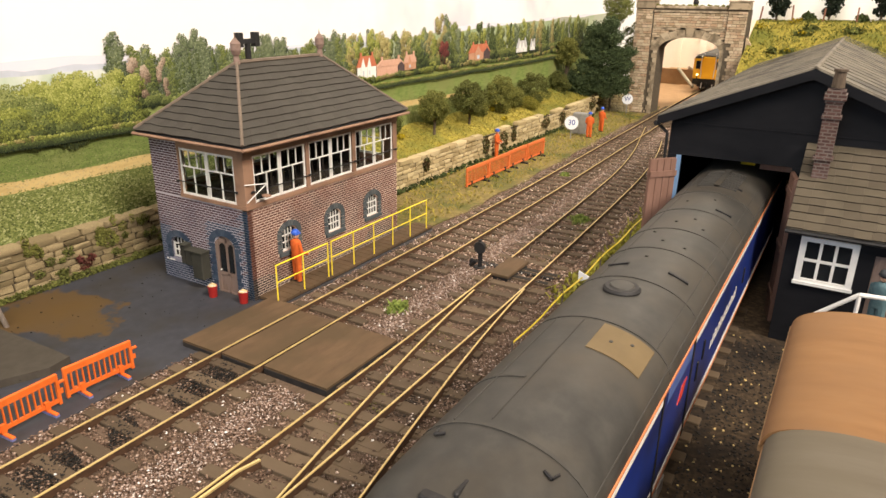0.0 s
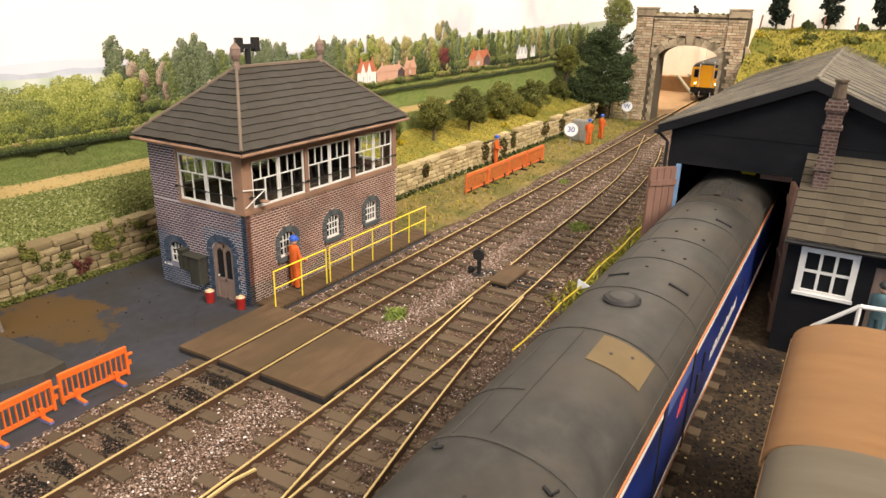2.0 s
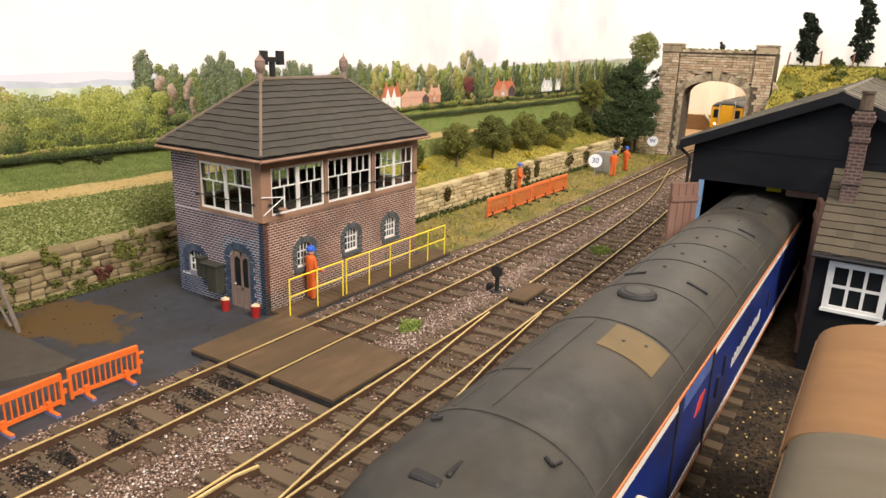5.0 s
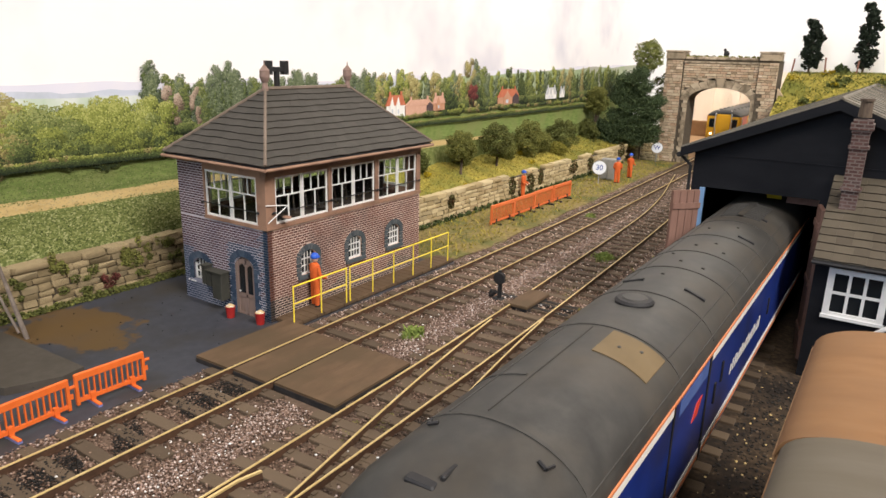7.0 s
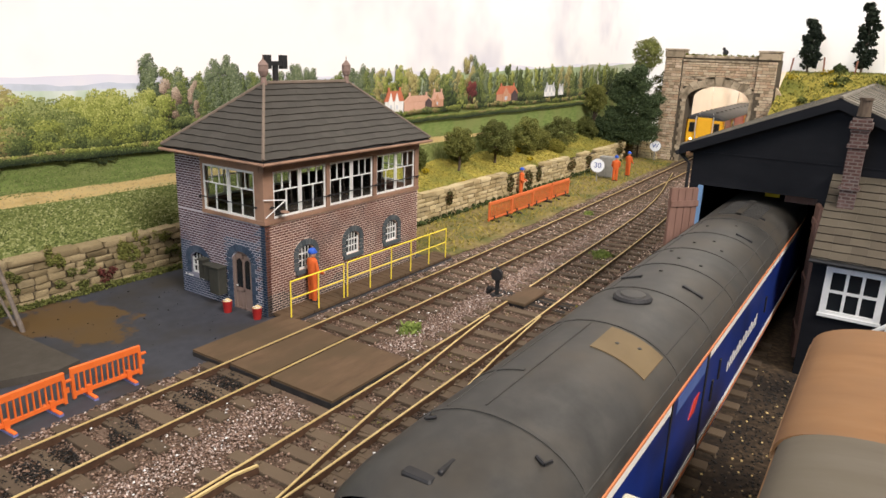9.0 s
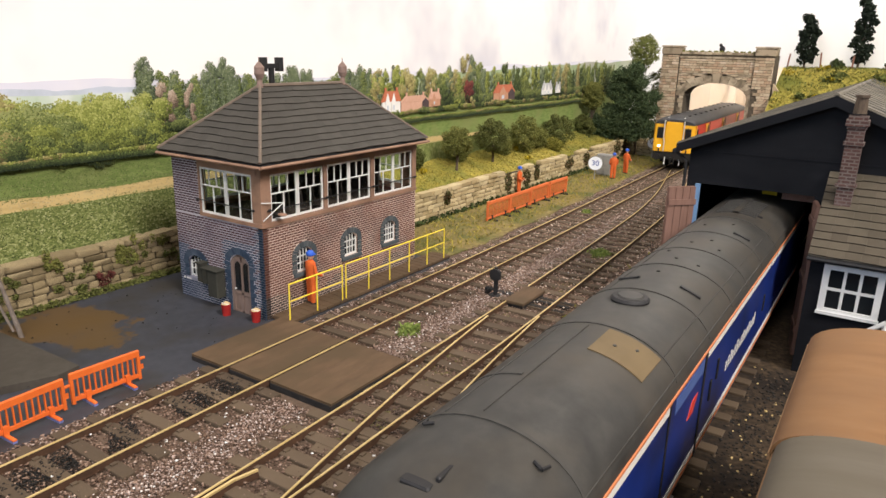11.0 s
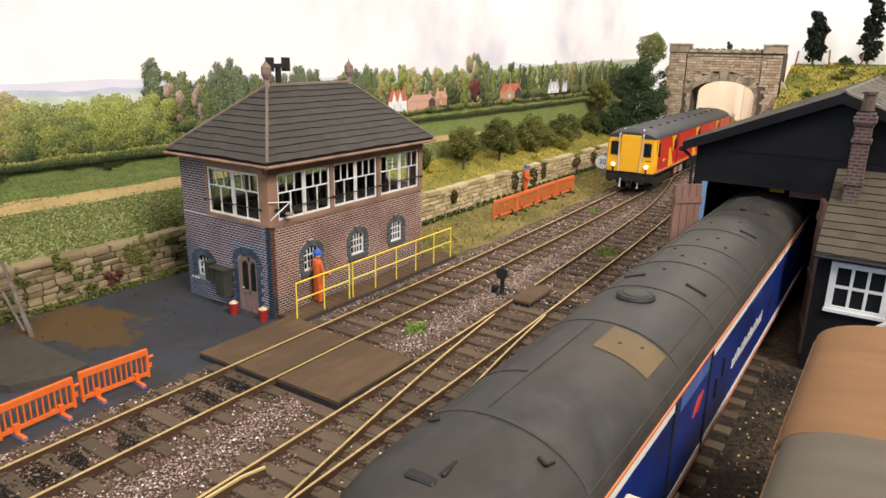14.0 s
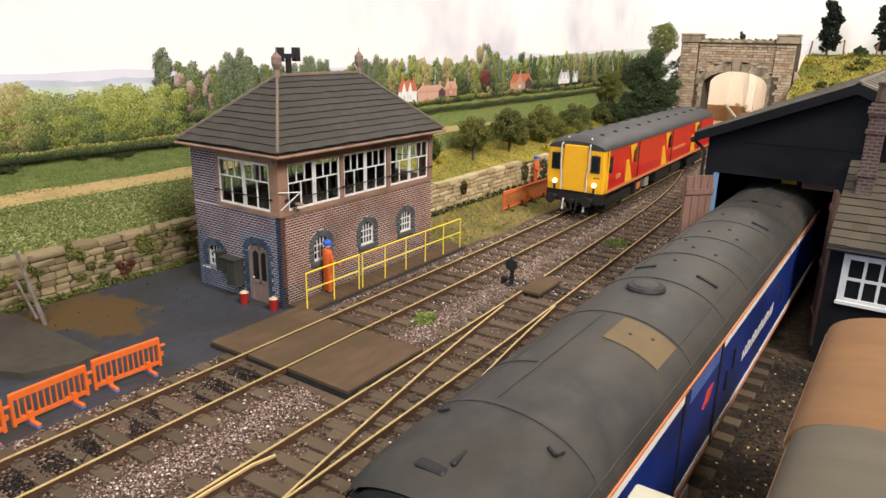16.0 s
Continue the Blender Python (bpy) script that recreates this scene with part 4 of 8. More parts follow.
        part("brick_jamb", q, "voussoir", bx, where=W)
    for a, b, sill, head, rise in so:
        part("brick_arch", arch_ring("y", Y0 - 0.025, Y0 + 0.05, a, b, head, rise, 0.27, 13), "blue_x", bx, "blue brick arch", where=W)
        q = Solid()
        k, z = 0, sill
        while z < head - rise - 0.05:
            w = 0.3 if k % 2 else 0.2
            q.box(a - w, a, Y0 - 0.02, Y0 + 0.05, z + 0.005, z + 0.16).box(b, b + w, Y0 - 0.02, Y0 + 0.05, z + 0.005, z + 0.16)
            k, z = k + 1, z + 0.17
        part("brick_jamb", q, "blue_x", bx, where=W)
    glazing("y", Y0 + 0.13, -4.95, -4.03, 0.97, 1.88, [4, 4, 4], 3, 0.04, bx, W, arch=0.25, pane="dark_glass")
    # lime-stained course above the blue bricks
    s = Solid()
    for k in range(15):
        x = X0 + 0.2 + k * 0.175
        if random.random() < 0.8:
            s.box(x, x + random.uniform(0.08, 0.15), Y0 - 0.012, Y0 + 0.05, 0.8, 0.855 + random.uniform(0, 0.04))
    part("lime_stain", s, "house_white", bx, "white lime bloom on the bricks", where=W)
    # door
    d = Solid().box(-2.42, -1.32, Y0 + 0.06, Y0 + 0.14, 0.0, 2.4)
    door = part("door", d, "door_wood", bx, "brown panelled door with two tall glazed lights", where=W)
    d = Solid()
    d.box(-2.42, -2.26, Y0 + 0.02, Y0 + 0.058, 0, 2.2).box(-1.44, -1.32, Y0 + 0.02, Y0 + 0.058, 0, 2.2).box(-1.86, -1.77, Y0 + 0.03, Y0 + 0.058, 0, 2.3)
    d.box(-2.26, -1.44, Y0 + 0.03, Y0 + 0.058, 0, 0.12).box(-2.26, -1.44, Y0 + 0.03, Y0 + 0.058, 0.78, 0.9).box(-2.2, -1.43, Y0 + 0.03, Y0 + 0.058, 2.12, 2.3)
    part("door_rail", d, "door_wood", door)
    d = Solid()
    for a, b in ((-2.2, -1.9), (-1.73, -1.43)):
        d.prism([(a, 0.95), (b, 0.95), (b, 2.0), ((a + b) / 2, 2.12), (a, 2.0)], "y", Y0 + 0.035, Y0 + 0.057)
    part("pane", d, "dark_glass", door)
    part("door_handle", Solid().ball((-2.17, Y0 + 0.0, 1.0), 0.04, 0.04, 0.04), "chrome", door)
    # iron window bars and the swung-out lamp bracket
    r = Solid().rod((X1 + 0.07, 0.62, 4.28), (X1 + 0.07, 9.98, 4.32), 0.022, 6)
    for y in (0.72, 3.78, 6.74, 9.82):
        r.ball((X1 + 0.08, y, 4.3), 0.05, 0.08, 0.05, 8, 5)
    part("guard_rail", r, "black", bx, "thin black iron guard bar", where=W)
    r = Solid().rod((-4.05, Y0 - 0.07, 4.32), (-0.8, Y0 - 0.07, 4.3), 0.022, 6)
    for x in (-4.0, -2.42, -0.85):
        r.ball((x, Y0 - 0.08, 4.3), 0.07, 0.05, 0.05, 8, 5)
    part("guard_rail", r, "black", bx, where=W)
    r = Solid().rod((X1 + 0.05, 0.35, 4.62), (X1 + 0.3, 1.2, 4.55), 0.02, 6).rod((X1 + 0.3, 1.2, 4.55), (X1 + 0.06, 0.42, 3.95), 0.02, 6).rod((X1 + 0.3, 1.2, 4.55), (X1 + 0.3, 1.22, 4.16), 0.02, 6)
    br = part("bracket", r, "white_paint", bx, "white tubular bracket by the window", where=W)
    part("lamp", Solid().ball((X1 + 0.28, 1.15, 4.1), 0.2, 0.16, 0.06), "timber", br)
    # lead-grey lockers on the end wall
    for x0, x1, z0, z1, e in ((-4.05, -3.75, 1.0, 1.75, 0.35), (-3.72, -3.38, 1.0, 1.6, 0.38), (-3.35, -2.75, 0.55, 1.62, 0.42)):
        s = Solid().soft_box(x0, x1, Y0 - e, Y0, z0, z1, 0.04)
        lk = part("locker", s, "locker", bx, "dark grey-green wall locker", where=W)
        part("lid", Solid().box(x0 - 0.03, x1 + 0.03, Y0 - e - 0.04, Y0, z1 + 0.001, z1 + 0.05), "locker", lk)
    # roof: slate courses on four slopes
    E = dict(x0=-5.72, x1=0.05, y0=-0.04, y1=10.12, z=6.14)
    R0, R1, RZ, RX = 2.78, 7.62, 8.56, -2.9
    core = Solid().add([(E["x0"], E["y0"], 6.06), (E["x1"], E["y0"], 6.06), (E["x1"], E["y1"], 6.06), (E["x0"], E["y1"], 6.06), (RX, R0, RZ - 0.03), (RX, R1, RZ - 0.03)],
                       [(0, 1, 2, 3), (0, 4, 1), (1, 4, 5, 2), (2, 5, 3), (3, 5, 4, 0)])
    roof = part("roof", core, "black", bx, "hipped grey slate roof", where=W)
    c = [Vector((E["x0"], E["y0"], E["z"])), Vector((E["x1"], E["y0"], E["z"])), Vector((E["x1"], E["y1"], E["z"])), Vector((E["x0"], E["y1"], E["z"]))]
    ra, rb = Vector((RX, R0, RZ)), Vector((RX, R1, RZ))
    for side, (lo_a, lo_b, hi_a, hi_b) in enumerate(((c[1], c[2], ra, rb), (c[0], c[1], ra, ra), (c[2], c[3], rb, rb), (c[3], c[0], rb, ra))):
        nrm = (lo_b - lo_a).cross(hi_a - lo_a).normalized()
        n = 11
        for k in range(n):
            t0, t1 = k / n, min(1, (k + 1.12) / n)
            a0, b0, a1, b1 = lo_a.lerp(hi_a, t0), lo_b.lerp(hi_b, t0), lo_a.lerp(hi_a, t1), lo_b.lerp(hi_b, t1)
            m = max(1, int((b0 - a0).length / 0.42))
            s = Solid()
            wob = [random.uniform(-0.035, 0.035) for _ in range(m + 1)]
            down = (a0 - a1).normalized()
            for i in range(m):
                if side < 2:
                    s = Solid()
                u0, u1 = i / m + 0.0002, (i + 1) / m - 0.0002
                lift = random.uniform(0.045, 0.055)
                p = [a0.lerp(b0, u0) + down * (wob[i] + random.uniform(0, 0.012)), a0.lerp(b0, u1) + down * wob[i + 1], a1.lerp(b1, u1), a1.lerp(b1, u0)]
                top = [p[0] + nrm * lift, p[1] + nrm * lift, p[2] + nrm * 0.006, p[3] + nrm * 0.006]
                s.add(p + top, [(4, 5, 6, 7), (0, 1, 5, 4), (1, 2, 6, 5), (3, 0, 4, 7)])
                if side < 2:
                    part("slate", s, "slate", roof)
            if side >= 2:
                tagged(part("slate_course", s, "slate", roof), kind="stuff")
    h = Solid()
    for corner, top in ((c[0], ra), (c[1], ra), (c[2], rb), (c[3], rb)):
        h.rod(corner + Vector((0, 0, 0.03)), top + Vector((0, 0, 0.05)), 0.065, 6)
    h.rod(ra + Vector((0, 0, 0.03)), rb + Vector((0, 0, 0.03)), 0.085, 6)
    part("ridge", h, "lead", roof, "brown lead-covered hips and ridge")
    g = Solid()
    ex = [(E["x0"] - 0.05, E["y0"] - 0.05), (E["x1"] + 0.05, E["y0"] - 0.05), (E["x1"] + 0.05, E["y1"] + 0.05), (E["x0"] - 0.05, E["y1"] + 0.05)]
    for i in range(4):
        p, q = ex[i], ex[(i + 1) % 4]
        g.rod((*p, 6.0), (*q, 6.0), 0.06, 8)
    part("gutter", g, "timber", roof, "brown half-round gutter")
    f = Solid().box(E["x0"] + 0.12, E["x1"] - 0.12, E["y0"] + 0.12, E["y1"] - 0.12, 5.952, 6.055)
    part("soffit", f, "timber", roof)
    for y in (R0, R1):
        s = Solid().rod((RX, y, RZ - 0.05), (RX, y, RZ + 0.3), 0.13, 10, 0.1).rod((RX, y, RZ + 0.3), (RX, y, RZ + 0.48), 0.14, 10, 0.2)
        s.rod((RX, y, RZ + 0.48), (RX, y, RZ + 0.72), 0.2, 10, 0.19).rod((RX, y, RZ + 0.72), (RX, y, RZ + 0.92), 0.21, 10, 0.05).rod((RX, y, RZ + 0.92), (RX, y, RZ + 1.1), 0.03, 6, 0.01)
        part("finial", s, "clay", roof, "pinkish clay ridge finial", smooth=True)
    v = Solid().rod((RX - 0.1, 3.5, RZ - 0.3), (RX - 0.1, 3.5, RZ + 0.75), 0.12, 10)
    v.box(RX - 0.2, RX, 2.95, 4.05, RZ + 0.68, RZ + 0.86).box(RX - 0.22, RX + 0.02, 2.95, 3.2, RZ + 0.56, RZ + 1.1).box(RX - 0.22, RX + 0.02, 3.8, 4.05, RZ + 0.56, RZ + 1.1)
    part("stove_cowl", v, "black", roof, "black H-shaped stove pipe cowl")
    return bx


signal_box()


def bucket(x, y):
    b = thing("fire_bucket", x, y, 0.05, "small red fire bucket filled with pale sand", "bucket", "fire buckets")
    part("pail", Solid().rod((0, 0, 0), (0, 0, 0.46), 0.15, 14, 0.19), "red_bucket", b, smooth=True)
    part("sand", Solid().rod((0, 0, 0.461), (0, 0, 0.49), 0.175, 12, 0.13).ball((0.02, 0, 0.49), 0.12, 0.11, 0.07), "sand", b, "pale yellow sand", smooth=True)
    part("handle", Solid().rod((-0.19, 0, 0.46), (0.0, -0.18, 0.55), 0.013, 5).rod((0.0, -0.18, 0.55), (0.19, 0, 0.46), 0.013, 5), "chrome", b)


bucket(-2.18, -0.12)
bucket(-0.76, 0.1)

# walkway beside the box, and the level crossing
wk = thing("walkway", 0.05, 6, 0, "dark brown timber walkway along the front of the signal box", "walkway")
for k in range(28):
    y = 0.62 + k * 0.39
    part("plank", Solid().soft_box(-0.47, 0.6 + random.uniform(-0.02, 0.02), y, y + 0.37, 0.1, 0.22, 0.015), "deck", wk, where=at(-0.05, -6, 0))
# shade of the gap beneath the planks, made as a black strip
part("edge_beam", Solid().box(0.5, 0.58, 0.65, 11.5, 0.0, 0.098), "deck_edge", wk, "black strip standing in for the dark gap under the planks", where=at(-0.05, -6, 0))


def railing(y0, y1, posts):
    r = thing("railing", 0.56, y0, 0.22, "bright yellow tubular safety railing", "railing", "safety railings")
    for z, w in ((1.46, 0.03), (0.78, 0.024)):
        part("handrail", Solid().rod((0, 0, z), (0, y1 - y0, z), w, 8), "yellow_rail", r)
    for k in range(posts):
        y = (y1 - y0) * k / (posts - 1)
        part("post", Solid().rod((0, y, -0.02), (0, y, 1.48), 0.027, 8), "yellow_rail", r)


railing(0.58, 3.5, 3)
railing(3.72, 10.98, 6)

cr = thing("level_crossing", 3, -1.5, 0, "worn brown timber boards laid across the tracks", "crossing")
W = at(-3, 1.5, 0)
for x0, x1, y0, y1 in ((0.1, 1.66, -3.42, 0.62), (1.86, 3.36, -3.36, 0.35), (3.58, 6.08, -3.24, 0.42)):
    base = part("panel", Solid().box(x0, x1, y0, y1, 0.0, 0.2), "deck_edge", cr, "dark edge of the boards", where=W)
    nb = 2 if x1 - x0 < 2 else 3
    for k in range(nb):
        a = x0 + (x1 - x0) * k / nb
        b = x0 + (x1 - x0) * (k + 1) / nb
        part("board", Solid().soft_box(a + 0.001, b - 0.001, y0 + random.uniform(0, 0.03), y1 - random.uniform(0, 0.03), 0.202, 0.285, 0.003), "deck", base)


# ---- barriers ----
def barrier_mesh(length, high, material, slots, foot):
    b = thing("safety_barrier", 0, 0, 0, "", "barrier")
    s = Solid()
    s.soft_box(0, length, -0.05, 0.05, high - 0.2, high, 0.02).box(0.02, length - 0.02, -0.035, 0.035, 0.17, 0.28)
    s.box(0, 0.09, -0.045, 0.045, 0.1, high - 0.2).box(length - 0.09, length, -0.045, 0.045, 0.1, high - 0.2)
    part("frame", s, material, b)
    for k in range(1, slots):
        x = 0.05 + (length - 0.1) * k / slots
        part("bar", Solid().box(x - 0.021, x + 0.021, -0.022, 0.022, 0.28, high - 0.2), material, b)
    part("hook", Solid().rod((length, 0, high - 0.3), (length + 0.16, 0, high - 0.3), 0.05, 8).box(length, length + 0.1, -0.02, 0.02, high - 0.65, high - 0.5), material, b)
    for x in (length * 0.22, length * 0.8):
        f = part("foot", Solid().box(x - 0.06, x + 0.06, -0.42, 0.42, 0.0, 0.07), "blue_foot" if foot else "black", b)
        part("foot_top", Solid().soft_box(x - 0.055, x + 0.055, -0.43, 0.43, 0.072, 0.12, 0.02).box(x - 0.07, x + 0.07, -0.06, 0.06, 0.12, 0.36), material if foot else "black", f)
    return b


def barriers(rows, length, high, material, slots, foot, label, group):
    first = None
    for x, y, rz in rows:
        if first is None:
            first = barrier_mesh(length, high, material, slots, foot)
            tagged(first, label, "barrier", group)
            first.matrix_basis = at(x, y, 0.05, rz)
        else:
            copy_thing(first, at(x, y, 0.05, rz))


barriers([(0.0, -7.36, 87.3), (0.22, -9.68, 93), (0.5, -11.95, 96)], 2.1, 1.05, "orange", 12, True, "bright orange plastic pedestrian barrier with slatted panel", "yard barriers")
barriers([(-1.7, 19.15, 89), (-1.68, 22.1, 89), (-1.7, 25.05, 90), (-1.66, 28.0, 89)], 2.86, 1.28, "far_orange", 16, False, "faded orange plastic barrier on the verge", "verge barriers")


# ---- small figures ----
def figure(x, y, z, rz, high, label, suit=0, hat=1, arm=0.35):
    """A painted cast figure; one mesh."""
    s, k = Solid(), high / 2.3
    q = lambda *p: tuple(c * k for c in p)
    for e in (-0.13, 0.13):
        s.rod(q(e, 0, 0.08), q(e, 0, 0.62), 0.1 * k, 8, 0.12 * k, suit).rod(q(e, 0, 0.62), q(e * 0.8, 0, 1.15), 0.12 * k, 8, 0.15 * k, suit)
        s.ball(q(e, -0.06, 0.06), 0.09 * k, 0.17 * k, 0.07 * k, 8, 5, 3)
        s.rod(q(e * 2.1, 0, 1.72), q(e * 2.5, -0.05, 1.35), 0.08 * k, 8, 0.075 * k, suit).rod(q(e * 2.5, -0.05, 1.35), q(e * 2.0, -arm, 1.2), 0.075 * k, 8, 0.06 * k, suit)
        s.ball(q(e * 2.0, -arm - 0.03, 1.2), 0.07 * k, 0.07 * k, 0.07 * k, 8, 5, 2)
    rings = []
    for z1, a, b in ((1.05, 0.24, 0.17), (1.3, 0.25, 0.17), (1.6, 0.3, 0.19), (1.78, 0.27, 0.16), (1.86, 0.1, 0.1)):
        rings.append([q(a * math.cos(t), b * math.sin(t), z1) for t in np.linspace(0, 2 * math.pi, 12, endpoint=False)])
    s.loft(rings, mi=suit)
    s.ball(q(0, -0.02, 2.03), 0.13 * k, 0.14 * k, 0.17 * k, 10, 7, 2)
    s.ball(q(0, 0, 2.13), 0.17 * k, 0.18 * k, 0.15 * k, 10, 6, hat).rod(q(0, -0.03, 2.09), q(0, -0.03, 2.12), 0.2 * k, 10, 0.19 * k, hat)
    return solo("figure", s, ("hivis", "helmet", "skin", "dark_cloth", "teal_cloth"), label, "figurine", "railway figures", smooth=True, where=at(x, y, z, rz))


figure(-0.15, 2.45, 0.22, 165, 2.25, "small painted figure in orange overalls and blue helmet on the walkway")
figure(-4.1, 28.0, 0.05, 100, 2.15, "small painted figure in orange overalls beside the stone wall")
figure(-1.05, 39.2, 0.06, 200, 2.2, "small painted figure in orange overalls beside a grey cabinet")
figure(-1.1, 42.5, 0.06, 160, 2.2, "small painted figure in orange trousers and dark vest on the verge")
solo("landing_step", Solid().soft_box(18.95, 20.4, 6.55, 7.79, 0.03, 0.72, 0.04).soft_box(18.95, 20.4, 6.75, 7.785, 0.721, 1.1, 0.03), "grey_wood", "low wooden landing before the shed office door", "step")
figure(19.52, 7.2, 1.1, 150, 2.35, "small painted figure in teal jacket by the shed office door", suit=4, hat=3)


# ---- trackside ----
def round_sign(x, y, z, r, text, size, label):
    g = thing("speed_sign", x, y, 0.05, label, "sign", "trackside signs")
    part("post", Solid().rod((0, 0, 0), (0, 0, z), 0.045, 8), "grey_metal", g)
    part("disc", Solid().rod((0, -0.07, z), (0, 0.0, z), r, 28), "sign_white", g, "white round sign face")
    cu = bpy.data.curves.new("sign_text", "FONT")
    cu.body, cu.size, cu.extrude, cu.align_x, cu.align_y = text, size * CM, 0.01 * CM, "CENTER", "CENTER"
    cu.materials.append(M["sign_blue"])
    tx = new("lettering", cu)
    tx.parent = g
    tx.matrix_basis = at(0, -0.085, z, 0, 90)
    tagged(tx, "dark blue lettering")
    rim = Solid()
    for k in range(28):
        a, b = 2 * math.pi * k / 28, 2 * math.pi * (k + 1) / 28
        rim.rod((r * math.cos(a), -0.06, z + r * math.sin(a)), (r * math.cos(b), -0.06, z + r * math.sin(b)), 0.03, 4)
    part("rim", rim, "grey_metal", g)
    g.matrix_basis = at(x, y, 0.05, 18)


round_sign(-2.16, 37.9, 1.35, 0.58, "30", 0.62, "round white speed restriction sign reading 30 on a post")
round_sign(-2.24, 53.8, 1.5, 0.55, "W", 0.6, "round white whistle sign reading W on a post")
cb = thing("relay_cabinet", -2.2, 40.6, 0.05, "tall grey metal trackside relay cabinet", "cabinet")
part("body", Solid().soft_box(-0.75, 0.55, -0.35, 0.35, 0, 1.8, 0.05), "grey_metal", cb)
for x in (-0.72, -0.08):
    part("door", Solid().soft_box(x, x + 0.6, -0.4, -0.352, 0.1, 1.72, 0.015), "grey_metal", cb)
gs = thing("ground_signal", 5.15, 8.0, 0, "small black ground signal on a stubby post", "ground signal")
part("base", Solid().soft_box(-0.26, 0.22, -0.18, 0.22, 0, 0.16, 0.04), "black", gs)
part("post", Solid().rod((0, 0, 0.15), (0, 0, 0.9), 0.075, 8).rod((0.1, 0, 0.15), (0.1, 0, 0.9), 0.03, 6), "black", gs)
part("lamp_case", Solid().soft_box(-0.22, 0.22, -0.16, 0.16, 0.85, 1.26, 0.07).rod((0, 0, 1.26), (0, 0, 1.38), 0.08, 8), "black", gs)
part("disc", Solid().rod((0.1, -0.26, 1.1), (0.1, -0.2, 1.1), 0.26, 16), "black", gs)
part("weight", Solid().rod((-0.45, 0.05, 0.12), (-0.15, 0, 0.4), 0.09, 8).ball((-0.42, 0.1, 0.3), 0.13, 0.13, 0.13), "black", gs)
pm = thing("point_machine", 6.45, 8.4, 0, "low brown wooden point machine cover beside dark rodding", "point machine")
part("cover", Solid().soft_box(-0.5, 0.42, -1.15, 0.95, 0.22, 0.34, 0.03), "deck", pm)
part("case", Solid().box(-0.45, 0.37, -1.08, 0.88, 0, 0.218), "black", pm)
for y in (-0.5, 0.1, 0.5):
    part("rod", Solid().box(0.4, 1.9, y - 0.09, y + 0.09, 0.02, 0.14), "chassis", pm)
part("timber", Solid().box(-1.6, -0.55, 0.05, 0.35, 0.0, 0.13), "deck_edge", pm)

# yellow rope on stakes beside the loop, with a small flag
rp = thing("safety_rope", 9.95, 9.5, 0, "bright yellow safety rope strung between short stakes", "rope")
s, pts = Solid(), []
for k in range(17):
    y = 1.0 + k * 1.1
    pts.append(Vector((10.02 - 0.012 * y + 0.03 * math.sin(k * 1.3) - 9.95, y - 9.5, 1.0 - 0.06 * math.sin(k * math.pi / 4) ** 2)))
s.loft([[p + Vector((0.032 * math.cos(t), 0, 0.032 * math.sin(t))) for t in np.linspace(0, 2 * math.pi, 6, endpoint=False)] for p in pts])
part("cord", s, "yellow_rail", rp)
for k in range(0, 17, 4):
    part("stake", Solid().rod((pts[k].x, pts[k].y, 0), (pts[k].x, pts[k].y, 1.05), 0.035, 6), "grey_wood", rp)
part("flag", Solid().prism([(-0.15, 0.75), (0.35, 1.0), (-0.15, 1.2)], "y", -2.15, -2.1), "sign_white", rp, "small pale blue-white flag")
# leaning weathered post in the yard
s = Solid().rod((-6.15, -5.75, 0.0), (-7.55, -5.75, 2.6), 0.09, 8, 0.06).rod((-6.35, -5.9, 0.25), (-7.4, -5.95, 1.5), 0.05, 8)
solo("old_post", s, "grey_wood", "leaning weathered grey wooden post at the yard edge", "post")


# ---- blue locomotive on the shed road ----
def arc_section(half, z_side, z_top, n=18):
    """Roof arc from one cantrail to the other: (x, z)."""
    out = []
    for k in range(n + 1):
        t = math.pi * k / n
        out.append((-half * math.cos(t) * (1 - 0.0 * t), z_side + (z_top - z_side) * math.sin(t) ** 0.98))
    return out


